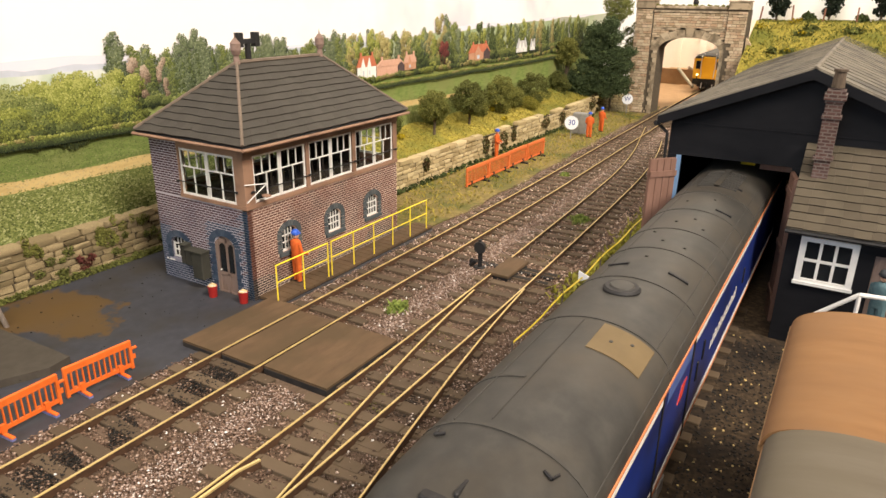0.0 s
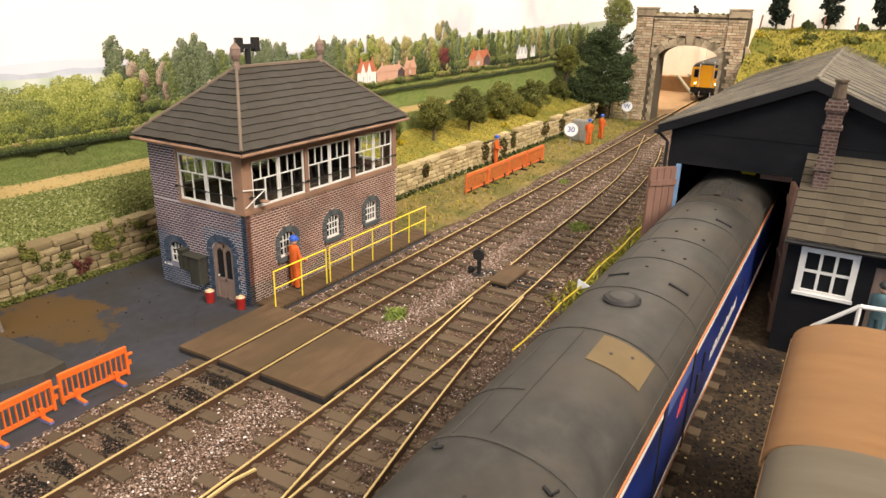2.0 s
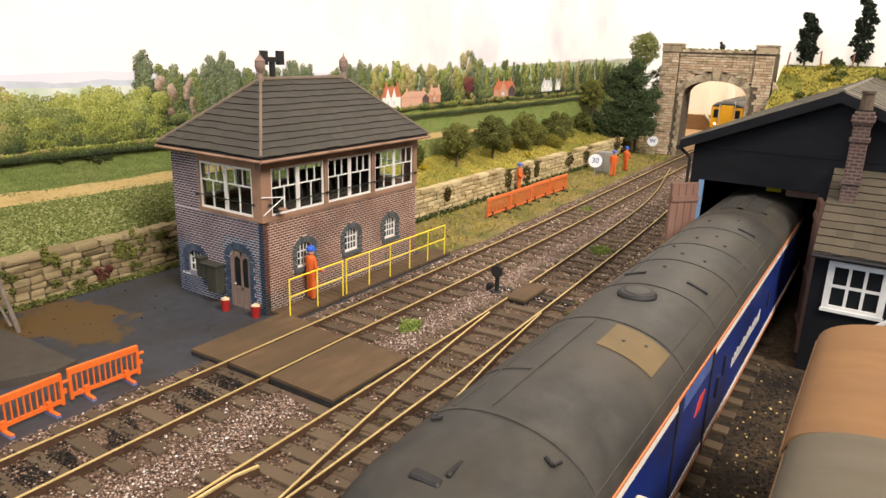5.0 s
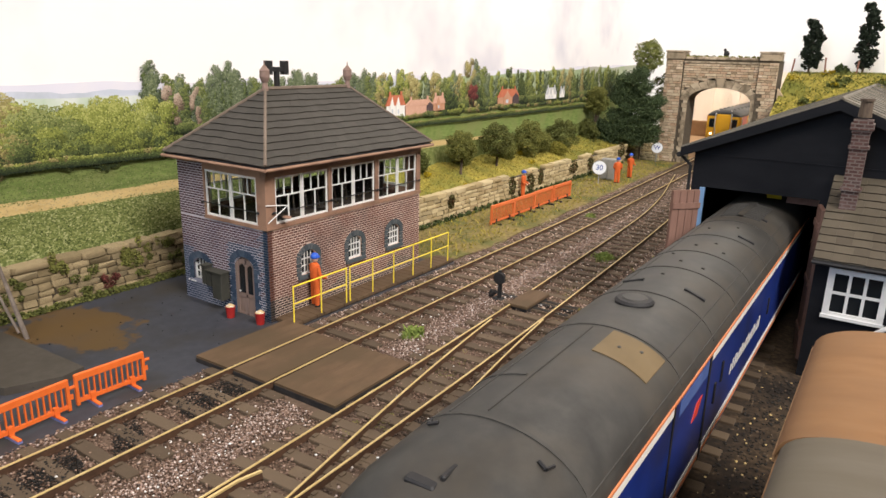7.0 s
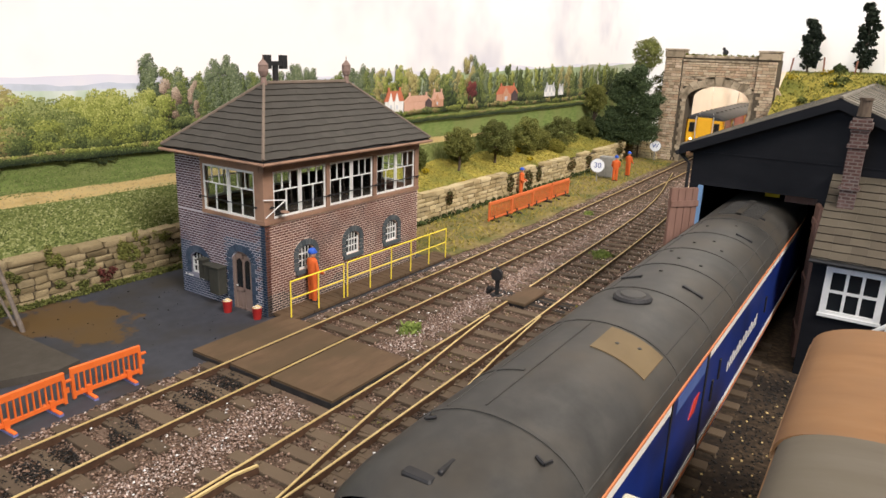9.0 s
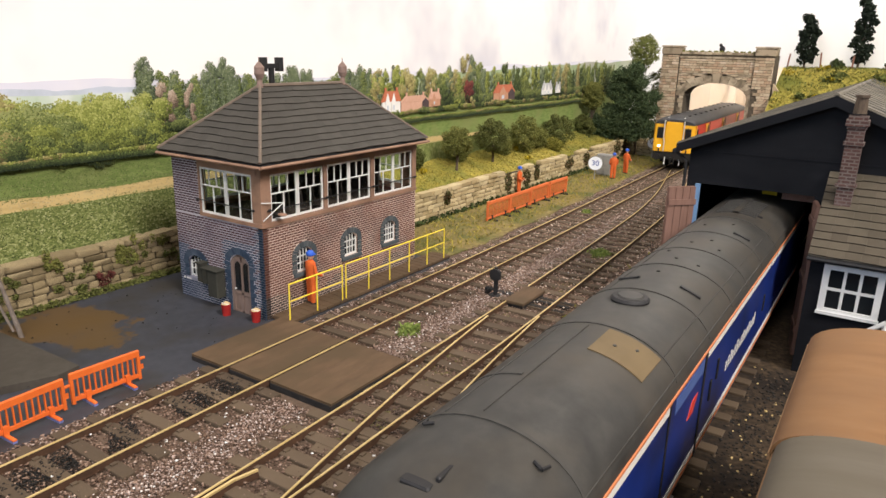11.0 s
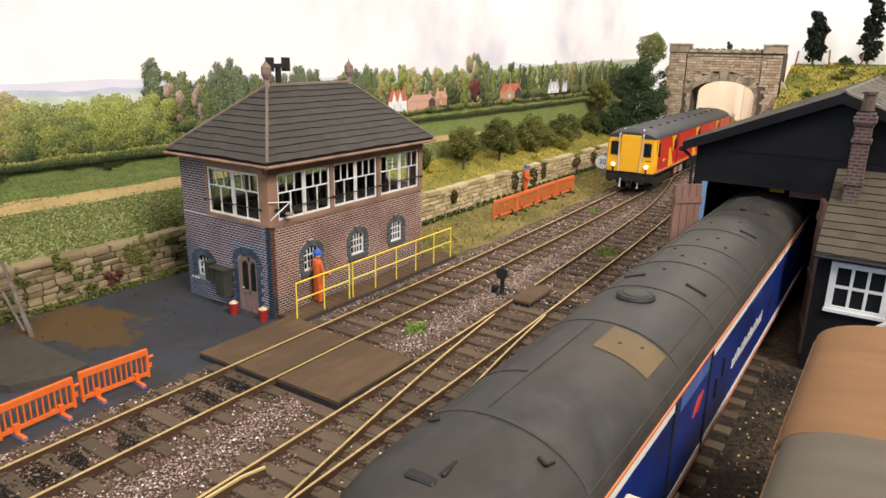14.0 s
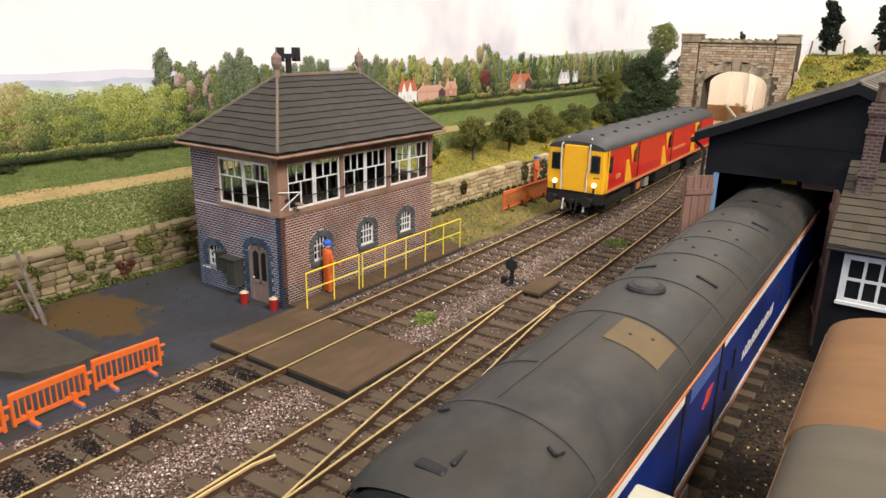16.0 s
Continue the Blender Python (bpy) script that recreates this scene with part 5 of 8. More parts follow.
def locomotive():
    lo = thing("locomotive", 14.21, 12, 0, "dark blue diesel locomotive with grimy grey roof, half inside the shed", "locomotive")
    lo.scale = (0.828, 1, 1)
    W = at(0, -12, 0)
    Y0, Y1, HALF = -10.5, 15.0, 1.8
    side = [(-1.72, 1.35), (-1.8, 1.9), (-1.8, 4.1), (1.8, 4.1), (1.8, 1.9), (1.72, 1.35)]
    rings = [[(x * k, y, z) for x, z in side] for y, k in ((Y0 + 0.1, 0.95), (Y0 + 0.6, 0.99), (Y0 + 1.6, 1.0), (Y1, 1.0))]
    body = part("body", Solid().loft(rings), "loco_blue", lo, "deep blue painted body side", where=W)
    rs = []
    for y, k, dz in ((Y0 - 0.05, 0.92, -0.42), (Y0 + 0.12, 0.96, -0.2), (Y0 + 0.6, 0.99, -0.06), (Y0 + 1.7, 1.0, 0.0), (Y1, 1.0, 0.0)):
        rs.append([(x * k, y, max(z + dz * max(0.0, (z - 4.1)), 4.1 + 0.001)) for x, z in arc_section(HALF, 4.1, 5.1, 24)])
    roof = part("roof", Solid().loft(rs, closed=False, caps=False), "roof_grey", lo, "grimy grey curved roof", True, W)
    cap = Solid().prism([(x * 0.83, 4.1 + (z - 4.1) * 0.55) for x, z in arc_section(HALF, 4.1, 5.1, 16)], "y", Y0 - 0.04, Y0 + 0.1)
    part("roof_end", cap, "black", lo, where=W)
    ws = Solid().add([(-1.5, Y0 - 0.06, 4.3), (1.5, Y0 - 0.06, 4.3), (1.62, Y0 - 0.22, 3.2), (-1.62, Y0 - 0.22, 3.2), (-1.5, Y0 + 0.3, 4.3), (1.5, Y0 + 0.3, 4.3), (1.62, Y0 + 0.3, 3.2), (-1.62, Y0 + 0.3, 3.2)],
                     [(0, 1, 2, 3), (4, 7, 6, 5), (0, 4, 5, 1), (1, 5, 6, 2), (2, 6, 7, 3), (3, 7, 4, 0)])
    part("windscreen", ws, "dark_glass", lo, "black cab windscreen band", where=W)
    part("nose", Solid().soft_box(-1.66, 1.66, Y0 - 0.3, Y0 + 0.2, 1.4, 3.19, 0.12), "loco_blue", lo, "blue cab front", where=W)
    part("marker_lamp", Solid().rod((-1.02, Y0 - 0.22, 4.18), (-1.02, Y0 - 0.05, 4.22), 0.13, 16), "dead_lamp", lo, "unlit pale blue lamp lens", where=W)
    part("horn_box", Solid().soft_box(-0.5, 0.05, Y0 + 0.22, Y0 + 0.4, 4.75, 4.97, 0.03).soft_box(0.02, 0.11, Y0 + 0.401, Y0 + 0.75, 4.85, 5.05, 0.02), "black", roof, "dark horn cover")
    # seams, strips and fittings on the roof
    def on_roof(u):
        return 4.1 + 1.0 * math.sin(math.pi * u) ** 0.98, -HALF * math.cos(math.pi * u)
    def band(y, u0, u1, w, lift, mat_name, name, label=""):
        s = Solid()
        rr = []
        for k in range(15):
            u = u0 + (u1 - u0) * k / 14
            z, x = on_roof(u)
            rr.append([(x, y - w / 2, z - 0.01), (x, y + w / 2, z - 0.01), (x, y + w / 2, z + lift), (x, y - w / 2, z + lift)])
        return part(name, s.loft(rr), mat_name, roof, label)
    for y in (-8.6, -4.25, -1.75, 0.55, 2.4, 4.6, 7.0):
        band(y, 0.05, 0.93, 0.07, 0.022, "roof_seam", "roof_rib")
    band(-7.0, 0.08, 0.42, 0.06, 0.022, "roof_seam", "roof_rib")
    for u, y0, y1 in ((0.3, -8.5, -4.3), (0.44, -8.4, -4.4), (0.78, -4.2, 9.5), (0.3, -1.7, 9.5), (0.9, -10, 10)):
        z, x = on_roof(u)
        part("rain_strip", Solid().box(x - 0.012, x + 0.012, y0, y1, z - 0.03, z + 0.014), "roof_seam", roof)
    s = Solid()
    rr = []
    for k in range(9):
        z, x = on_roof(0.53 + 0.25 * k / 8)
        rr.append([(x, -5.5, z), (x, -4.4, z), (x, -4.4, z + 0.02), (x, -5.5, z + 0.02)])
    pn = part("patch_panel", s.loft(rr), "tan_panel", roof, "clean tan replacement roof panel")
    for u, y in ((0.6, -5.0), (0.68, -4.75)):
        z, x = on_roof(u)
        part("bolt", Solid().ball((x, y, z + 0.02), 0.05, 0.05, 0.02, 8, 5), "roof_seam", pn)
    oval = lambda k, z: [(-0.12 + 0.5 * k * math.cos(t), -2.52 + 0.42 * k * math.sin(t), z) for t in np.linspace(0, 2 * math.pi, 24, endpoint=False)]
    ex = part("exhaust", Solid().loft([oval(0.95, 4.95), oval(1.0, 5.12), oval(0.88, 5.17)]), "black", roof, "sooty black exhaust ring")
    part("exhaust_plate", Solid().loft([oval(0.7, 5.16), oval(0.6, 5.2)]), "roof_grey", ex)
    for u, y in ((0.67, -0.9), (0.66, 5.1), (0.35, -0.85), (0.62, 8.2)):
        z, x = on_roof(u)
        ob = part("lifting_slot", Solid().box(-0.3, 0.3, -0.045, 0.045, -0.02, 0.035), "black", roof)
        sl = math.degrees(math.atan2(on_roof(u + 0.02)[0] - on_roof(u - 0.02)[0], on_roof(u + 0.02)[1] - on_roof(u - 0.02)[1]))
        ob.matrix_basis = at(x, y, z, 0, 0, -sl)
    for u, y in ((0.46, -0.2), (0.47, 1.2), (0.45, 3.1), (0.54, 3.6), (0.62, 2.9), (0.4, 5.6), (0.56, 6.1), (0.6, 1.0), (0.38, 2.0)):
        z, x = on_roof(u)
        part("roof_lug", Solid().soft_box(x - 0.05, x + 0.05, y - 0.03, y + 0.03, z - 0.02, z + 0.035, 0.01), "roof_seam", roof)
    # bent grab handles either side of the cab dome
    for u, y in ((0.3, -8.95), (0.71, -8.95)):
        z, x = on_roof(u)
        k = 1 if u > 0.5 else -1
        hook = Solid().rod((x - 0.12 * k, y, z + 0.06), (x + 0.05 * k, y - 0.06, z + 0.02), 0.03, 6).rod((x + 0.05 * k, y - 0.06, z + 0.02), (x + 0.1 * k, y + 0.1, z + 0.0), 0.03, 6)
        part("grab_handle", hook, "black", roof)
    for k in range(9):
        y = 7.9 + k * 0.28
        band(y, 0.36, 0.64, 0.1, 0.05, "roof_seam", "grille_slat")
    band(9.15, 0.48, 0.52, 2.6, 0.07, "roof_grey", "grille_bar")
    # livery lines on both sides
    for sx in (-1, 1):
        st = lambda y0, y1, z0, z1, e=0.012: Solid().box(sx * 1.8, sx * (1.8 + e), y0, y1, z0, z1)
        part("cant_line", st(-10.2, 15, 4.1, 4.16, 0.03), "loco_orange", lo, "thin orange cantrail line", where=W)
        for y0, y1 in ((-10.2, -4.7), (-1.9, 6.2), (6.35, 7.4), (7.6, 15)):
            part("white_line", st(y0, y1, 3.9, 4.09), "loco_white", lo, "white upper band", where=W)
        part("light_band", st(-4.3, -2.1, 3.68, 4.0, 0.01), "loco_light_blue", lo, "faded lighter blue panel", where=W)
        part("door_shut_line", st(-2.05, -1.92, 1.6, 4.09, 0.03), "black", lo, where=W)
        part("door_shut_line", st(-4.75, -4.67, 1.6, 4.09, 0.03), "black", lo, where=W)
        part("red_flash", Solid().prism([(-3.15, 3.02), (-2.7, 3.02), (-2.4, 3.34), (-2.85, 3.34)], "x", sx * 1.8, sx * 1.815), "loco_red", lo, "red flash", where=W)
        part("lower_line", st(-10.2, 15, 1.78, 1.9), "loco_white", lo, "white lower line", where=W)
        part("red_line", st(-10.2, 15, 1.64, 1.74), "loco_orange", lo, "rusty red lower line", where=W)
        for k in range(15):
            y = 0.6 + k * 0.27
            part("lettering_bar", st(y, y + 0.15, 2.62, 2.86 + 0.05 * (k % 3), 0.006), "loco_white", lo, "worn white lettering", where=W)
        for y0, z0 in ((-1.2, 2.6), (-0.6, 2.9), (-8.6, 2.0), (5.8, 2.6)):
            part("hand_grip", st(y0, y0 + 0.12, z0, z0 + 0.5, 0.04), "black", lo, where=W)
    part("underframe", Solid().box(-1.3, 1.3, Y0 + 0.4, Y1, 0.75, 1.349), "chassis", lo, where=W)
    for yb in (-6.6, 10.5):
        bg = part("bogie", Solid().box(-1.35, 1.35, yb - 2.6, yb + 2.6, 0.5, 0.95), "chassis", lo, "black bogie frame", where=W)
        for k in (-1.7, 0, 1.7):
            part("wheel", Solid().rod((-1.05, yb + k, 0.8), (-0.8, yb + k, 0.8), 0.5, 18).rod((0.8, yb + k, 0.8), (1.05, yb + k, 0.8), 0.5, 18), "chassis", bg)
    for y in (-9.6, -3.9):
        part("step", Solid().box(1.5, 1.78, y, y + 0.6, 1.0, 1.345), "grey_step", lo, where=W)
    return lo


locomotive()


# ---- engine shed ----
def engine_shed():
    sh = thing("engine_shed", 16.55, 22, 0, "black boarded engine shed with grey felted gable roof", "shed")
    W = at(-16.55, -22, 0)
    XL, XR, XA, Y0, Y1 = 11.9, 20.9, 16.4, 10.4, 32.0
    g = Solid().prism([(XL, 5.52), (XR, 5.52), (XR, 6.85), (XA, 8.75), (XL, 6.85)], "y", Y0, Y0 + 0.3)
    part("gable", g, "tarred", sh, "black tarred gable front", where=W)
    part("weatherboard", Solid().box(XL, XR, Y0 - 0.02, Y0 - 0.002, 6.72, 6.76), "tarred", sh, where=W)
    part("wall", Solid().box(XL, XL + 0.3, Y0 + 0.3, Y1, 0, 6.8), "tarred", sh, "black boarded side wall", where=W)
    part("wall", Solid().box(XR - 0.3, XR, Y0 + 0.3, Y1, 0, 6.8), "tarred", sh, where=W)
    part("wall", Solid().prism([(XL + 0.3, 0), (XR - 0.3, 0), (XR - 0.3, 6.8), (XA, 8.6), (XL + 0.3, 6.8)], "y", Y1 - 0.3, Y1), "tarred", sh, where=W)
    part("door_post", Solid().box(XL, XL + 0.35, Y0, Y0 + 0.298, 0, 5.518), "tarred", sh, where=W)
    part("wall", Solid().box(16.25, XR, Y0, Y0 + 0.298, 0, 5.518), "tarred", sh, "black boarded front wall", where=W)
    for sgn, xe in ((-1, XL - 0.45), (1, XR + 0.45)):
        ze = 6.83
        s = Solid().add([(xe, Y0 - 0.35, ze), (XA, Y0 - 0.35, 8.82), (XA, Y1 + 0.3, 8.82), (xe, Y1 + 0.3, ze), (xe, Y0 - 0.35, ze + 0.16), (XA, Y0 - 0.35, 8.99), (XA, Y1 + 0.3, 8.99), (xe, Y1 + 0.3, ze + 0.16)],
                        [(0, 1, 2, 3), (4, 7, 6, 5), (0, 4, 5, 1), (1, 5, 6, 2), (2, 6, 7, 3), (3, 7, 4, 0)])
        rf = part("roof_slope", s, "felt", sh, "weathered grey felt roof", where=W)
        for k in range(22):
            y = Y0 - 0.2 + k * 1.25
            d = Vector((XA - xe, 0, 8.99 - ze - 0.16))
            p = Vector((xe, y, ze + 0.162))
            q = p + d
            part("felt_seam", Solid().add([p, q, q + Vector((0, 0.07, 0)), p + Vector((0, 0.07, 0)), p + Vector((0, 0, 0.03)), q + Vector((0, 0, 0.03)), q + Vector((0, 0.07, 0.03)), p + Vector((0, 0.07, 0.03))],
                                          [(0, 1, 2, 3), (4, 7, 6, 5), (0, 4, 5, 1), (1, 5, 6, 2), (2, 6, 7, 3), (3, 7, 4, 0)]), "felt", rf)
        bb = Solid().add([(xe, Y0 - 0.4, ze - 0.22), (XA, Y0 - 0.4, 8.62), (XA, Y0 - 0.4, 8.96), (xe, Y0 - 0.4, ze + 0.12), (xe, Y0 - 0.352, ze - 0.22), (XA, Y0 - 0.352, 8.62), (XA, Y0 - 0.352, 8.96), (xe, Y0 - 0.352, ze + 0.12)],
                         [(0, 1, 2, 3), (4, 7, 6, 5), (0, 4, 5, 1), (1, 5, 6, 2), (2, 6, 7, 3), (3, 7, 4, 0)])
        part("barge_board", bb, "tarred", sh, where=W)
    gt = Solid().rod((XL - 0.5, Y0 - 0.35, 6.68), (XL - 0.5, Y1, 6.68), 0.1, 8).rod((XL - 0.5, Y0 - 0.1, 6.65), (XL - 0.1, Y0 - 0.06, 6.3), 0.06, 8).rod((XL - 0.1, Y0 - 0.06, 6.3), (XL - 0.1, Y0 - 0.06, 0.1), 0.06, 8)
    part("gutter", gt, "black", sh, "black gutter and downpipe", where=W)
    part("ridge", Solid().rod((XA, Y0 - 0.35, 8.97), (XA, Y1 + 0.3, 8.97), 0.09, 8), "felt", sh, where=W)
    # open doors
    for x0, y0, rz in ((12.28, Y0 - 0.02, 228), (16.3, Y0 - 0.02, 281)):
        d = part("door", Solid().box(0, 1.2, -0.05, 0.05, 0.05, 5.4), "shed_door", sh, "open brown boarded shed door", where=W @ at(x0, y0, 0, rz))
        for k in range(4):
            part("batten", Solid().box(0.02 + k * 0.3, 0.29 + k * 0.3, -0.075, -0.052, 0.06, 5.38).box(0.02 + k * 0.3, 0.29 + k * 0.3, 0.052, 0.075, 0.06, 5.38), "shed_door", d)
        for z in (0.9, 2.7, 4.7):
            part("ledge", Solid().box(0.02, 1.18, -0.12, -0.077, z, z + 0.22).box(0.02, 1.18, 0.077, 0.12, z, z + 0.22), "shed_door", d)
    part("door_frame", Solid().box(12.25, 12.42, Y0 - 0.12, Y0 - 0.002, 0, 5.5), "pale_blue", sh, "pale blue painted door post", where=W)
    # things glimpsed inside
    part("notice", Solid().box(14.42, 14.92, Y0 + 1.1, Y0 + 1.14, 5.2, 5.36), "leaf_yellow", sh, "small yellow notice inside", where=W)
    part("crane_beam", Solid().box(15.1, 16.2, Y0 + 1.1, Y0 + 1.35, 5.1, 5.42), "shed_door", sh, "red-brown beam inside", where=W)
    return sh


engine_shed()


def shed_office():
    of = thing("shed_office", 20, 9, 0, "low black timber office with brown slate roof and white window", "office")
    W = at(-20, -9, 0)
    X0, X1, Y0, Y1 = 16.65, 26, 7.8, 10.36
    part("wall", wall_solid("y", Y0, Y0 + 0.22, X0, X1, 0, 4.1, [(17.2, 18.6, 2.4, 3.8, 0), (19.2, 20.3, 0.35, 3.6, 0)]), "tarred", of, "black tarred front wall", where=W)
    part("wall", Solid().prism([(Y0 + 0.222, 0), (Y1, 0), (Y1, 6.2), (Y0 + 0.222, 4.15)], "x", X0, X0 + 0.22), "tarred", of, where=W)
    part("wall", Solid().prism([(Y0 + 0.222, 0), (Y1, 0), (Y1, 6.2), (Y0 + 0.222, 4.15)], "x", X1 - 0.22, X1), "tarred", of, where=W)
    part("floor", Solid().box(X0 + 0.23, X1 - 0.23, Y0 + 0.23, Y1 - 0.01, 0.04, 0.3), "dark_in", of, where=W)
    fr = Solid()
    for a, b, c, d in ((17.06, 18.74, 3.74, 3.9), (17.06, 18.74, 2.3, 2.46), (17.06, 17.25, 2.46, 3.74), (18.55, 18.74, 2.46, 3.74)):
        fr.box(a, b, Y0 - 0.07, Y0 + 0.1, c, d)
    fr.box(17.03, 18.78, Y0 - 0.14, Y0 - 0.07, 2.26, 2.36)
    for x in (17.68, 18.12):
        fr.box(x - 0.045, x + 0.045, Y0 - 0.03, Y0 + 0.08, 2.46, 3.74)
    for a, b in ((17.25, 17.635), (17.725, 18.075), (18.165, 18.55)):
        fr.box(a, b, Y0 - 0.03, Y0 + 0.08, 3.055, 3.145)
    w = part("window_frame", fr, "white_paint", of, "white painted six-pane window", where=W)
    for i, x in enumerate((17.44, 17.9, 18.36)):
        for z in (2.75, 3.45):
            part("pane", Solid().box(x - 0.22, x + 0.22, Y0 + 0.015, Y0 + 0.03, z - 0.33, z + 0.33), "dark_glass", w)
    part("door", Solid().box(19.2, 20.3, Y0 + 0.12, Y0 + 0.2, 0.35, 3.6), "door_wood", of, "dark brown door", where=W)
    # slate roof rising to the shed
    a, b = Vector((X0 - 0.08, Y0 - 0.38, 4.18)), Vector((X0 - 0.08, Y1 + 0.02, 6.45))
    L = X1 + 0.2 - a.x
    nrm = Vector((0, -(b.z - a.z), b.y - a.y)).normalized()
    base = Solid().add([a, a + Vector((L, 0, 0)), b + Vector((L, 0, 0)), b] + [p - nrm * 0.1 for p in (a, a + Vector((L, 0, 0)), b + Vector((L, 0, 0)), b)],
                       [(0, 1, 2, 3), (4, 7, 6, 5), (0, 4, 5, 1), (1, 5, 6, 2), (2, 6, 7, 3), (3, 7, 4, 0)])
    rf = part("roof", base, "felt", of, "brown weathered slate roof", where=W)
    n = 11
    for k in range(n):
        p, q = a.lerp(b, k / n), a.lerp(b, min(1, (k + 1.1) / n))
        x = 0.0
        while x < L - 0.05:
            s = Solid()
            w = min(random.uniform(0.44, 0.54), L - x)
            lift = random.uniform(0.045, 0.06)
            jig = random.uniform(-0.015, 0.015)
            lo = [p + Vector((x + 0.002, jig, jig * 0.8)), p + Vector((x + w - 0.002, jig, jig * 0.8)), q + Vector((x + w - 0.002, 0, 0)), q + Vector((x + 0.002, 0, 0))]
            up = [lo[0] + nrm * lift, lo[1] + nrm * lift, lo[2] + nrm * 0.008, lo[3] + nrm * 0.008]
            s.add(lo + up, [(4, 5, 6, 7), (0, 1, 5, 4), (1, 2, 6, 5), (3, 0, 4, 7)])
            part("slate", s, "slate_warm", rf)
            x += w
    part("gutter", Solid().rod((X0 - 0.1, Y0 - 0.36, 4.07), (X1, Y0 - 0.36, 4.07), 0.07, 8), "black", of, where=W)
    # brick chimney
    ch = Solid().box(16.92, 17.4, 9.12, 9.6, 4.9, 8.0)
    c = part("chimney", ch, "chimney_brick", of, "tall red brick chimney stack", where=W)
    cap = Solid()
    for e, z0, z1 in ((0.03, 8.001, 8.1), (0.08, 8.101, 8.3), (0.03, 8.301, 8.42), (0.05, 7.5, 7.6), (0.06, 6.15, 6.24)):
        cap.box(16.92 - e, 17.4 + e, 9.12 - e, 9.6 + e, z0, z1)
    part("chimney_cap", cap, "chimney_brick", c)
    part("chimney_pot", Solid().rod((17.16, 9.35, 8.48), (17.16, 9.35, 9.0), 0.2, 14, 0.17).rod((17.16, 9.35, 8.98), (17.16, 9.35, 9.06), 0.21, 14), "bark", c, "sooty brown chimney pot", smooth=True)
    part("flashing", Solid().box(16.88, 17.44, 9.09, 9.118, 4.95, 5.45), "lead", c)
    return of


shed_office()

# white handrail on the office steps
hr = thing("step_railing", 18.9, 5.6, 0.04, "white tubular handrail by the office steps", "railing")
part("handrail", Solid().rod((-1.1, 0.1, 2.0), (0, 0, 3.0), 0.07, 8).rod((0, 0, 3.0), (3.5, 0.5, 3.0), 0.07, 8), "white_paint", hr)
for x, y, z in ((0, 0, 3.0), (1.7, 0.25, 3.0), (3.4, 0.5, 3.0), (-1.05, 0.1, 2.0)):
    part("post", Solid().rod((x, y, 0), (x, y, z), 0.06, 8), "white_paint", hr)
solo("pavement_office", Solid().soft_box(17.6, 26, 5.0, 7.75, 0.042, 0.3, 0.05), "slab", "low brown concrete platform before the office", "platform", kind="structure")


# ---- goods vans beside the locomotive ----
def van(name, y0, y1, half, z_side, z_top, roof_mat, label, xc=19.1):
    v = thing(name, xc, (y0 + y1) / 2, 0, label, "goods van", "goods vans")
    h = (y1 - y0) / 2
    sec = [(half * math.cos(t), z_side + (z_top - z_side) * math.sin(t) ** 0.85) for t in np.linspace(math.pi, 0, 20)]
    outer = [[(x, y, z) for x, z in sec] + [(x * 0.985, y, z - 0.07) for x, z in reversed(sec)] for y in (-h, h)]
    part("roof", Solid().loft(outer), roof_mat, v, "curved painted van roof", True)
    part("body", Solid().box(-half + 0.12, half - 0.12, -h + 0.08, h - 0.08, 1.1, z_side - 0.01), "van_side", v, "brown planked van body")
    for k in range(int(2 * h / 0.5)):
        part("plank", Solid().box(-half + 0.09, -half + 0.118, -h + 0.1 + k * 0.5, -h + 0.57 + k * 0.5, 1.15, z_side - 0.05), "van_side", v)
    for e in (h - 0.1, -h + 0.05):
        part("end_board", Solid().prism([(x * 0.93, z - 0.09) for x, z in sec], "y", e, e + 0.05), "van_side", v)
    part("cornice", Solid().box(-half - 0.02, -half + 0.1, -h, h, z_side - 0.12, z_side + 0.0), "van_side", v)
    part("underframe", Solid().box(-half + 0.4, half - 0.4, -h + 0.2, h - 0.2, 0.7, 1.099), "chassis", v)
    for y in (-h * 0.55, h * 0.55):
        part("axle", Solid().rod((-1.0, y, 0.72), (-0.78, y, 0.72), 0.42, 16).rod((0.78, y, 0.72), (1.0, y, 0.72), 0.42, 16).rod((-0.78, y, 0.72), (0.78, y, 0.72), 0.08, 8), "chassis", v)
    return v


van("goods_van", -5.55, -0.45, 1.66, 4.2, 4.85, "van_roof", "goods van with orange-tan curved roof")
van("goods_van", -12.4, -5.58, 1.6, 4.22, 4.88, "grey_roof", "goods van with weathered grey-beige planked roof")
cp = thing("loading_canopy", 17.0, -10.9, 0, "cream planked loading dock canopy with grey battens", "canopy")
for k in range(8):
    part("plank", Solid().soft_box(-0.75, 0.72, 1.9 - (k + 1) * 0.52, 1.84 - k * 0.52, 4.9, 5.0, 0.02), "cream", cp)
for y in (1.6, -2.0):
    part("post", Solid().box(-0.68, -0.56, y - 0.06, y + 0.06, 0.04, 4.898), "grey_wood", cp)
    part("beam", Solid().box(-0.7, 0.7, y - 0.05, y + 0.05, 4.78, 4.897), "grey_wood", cp)
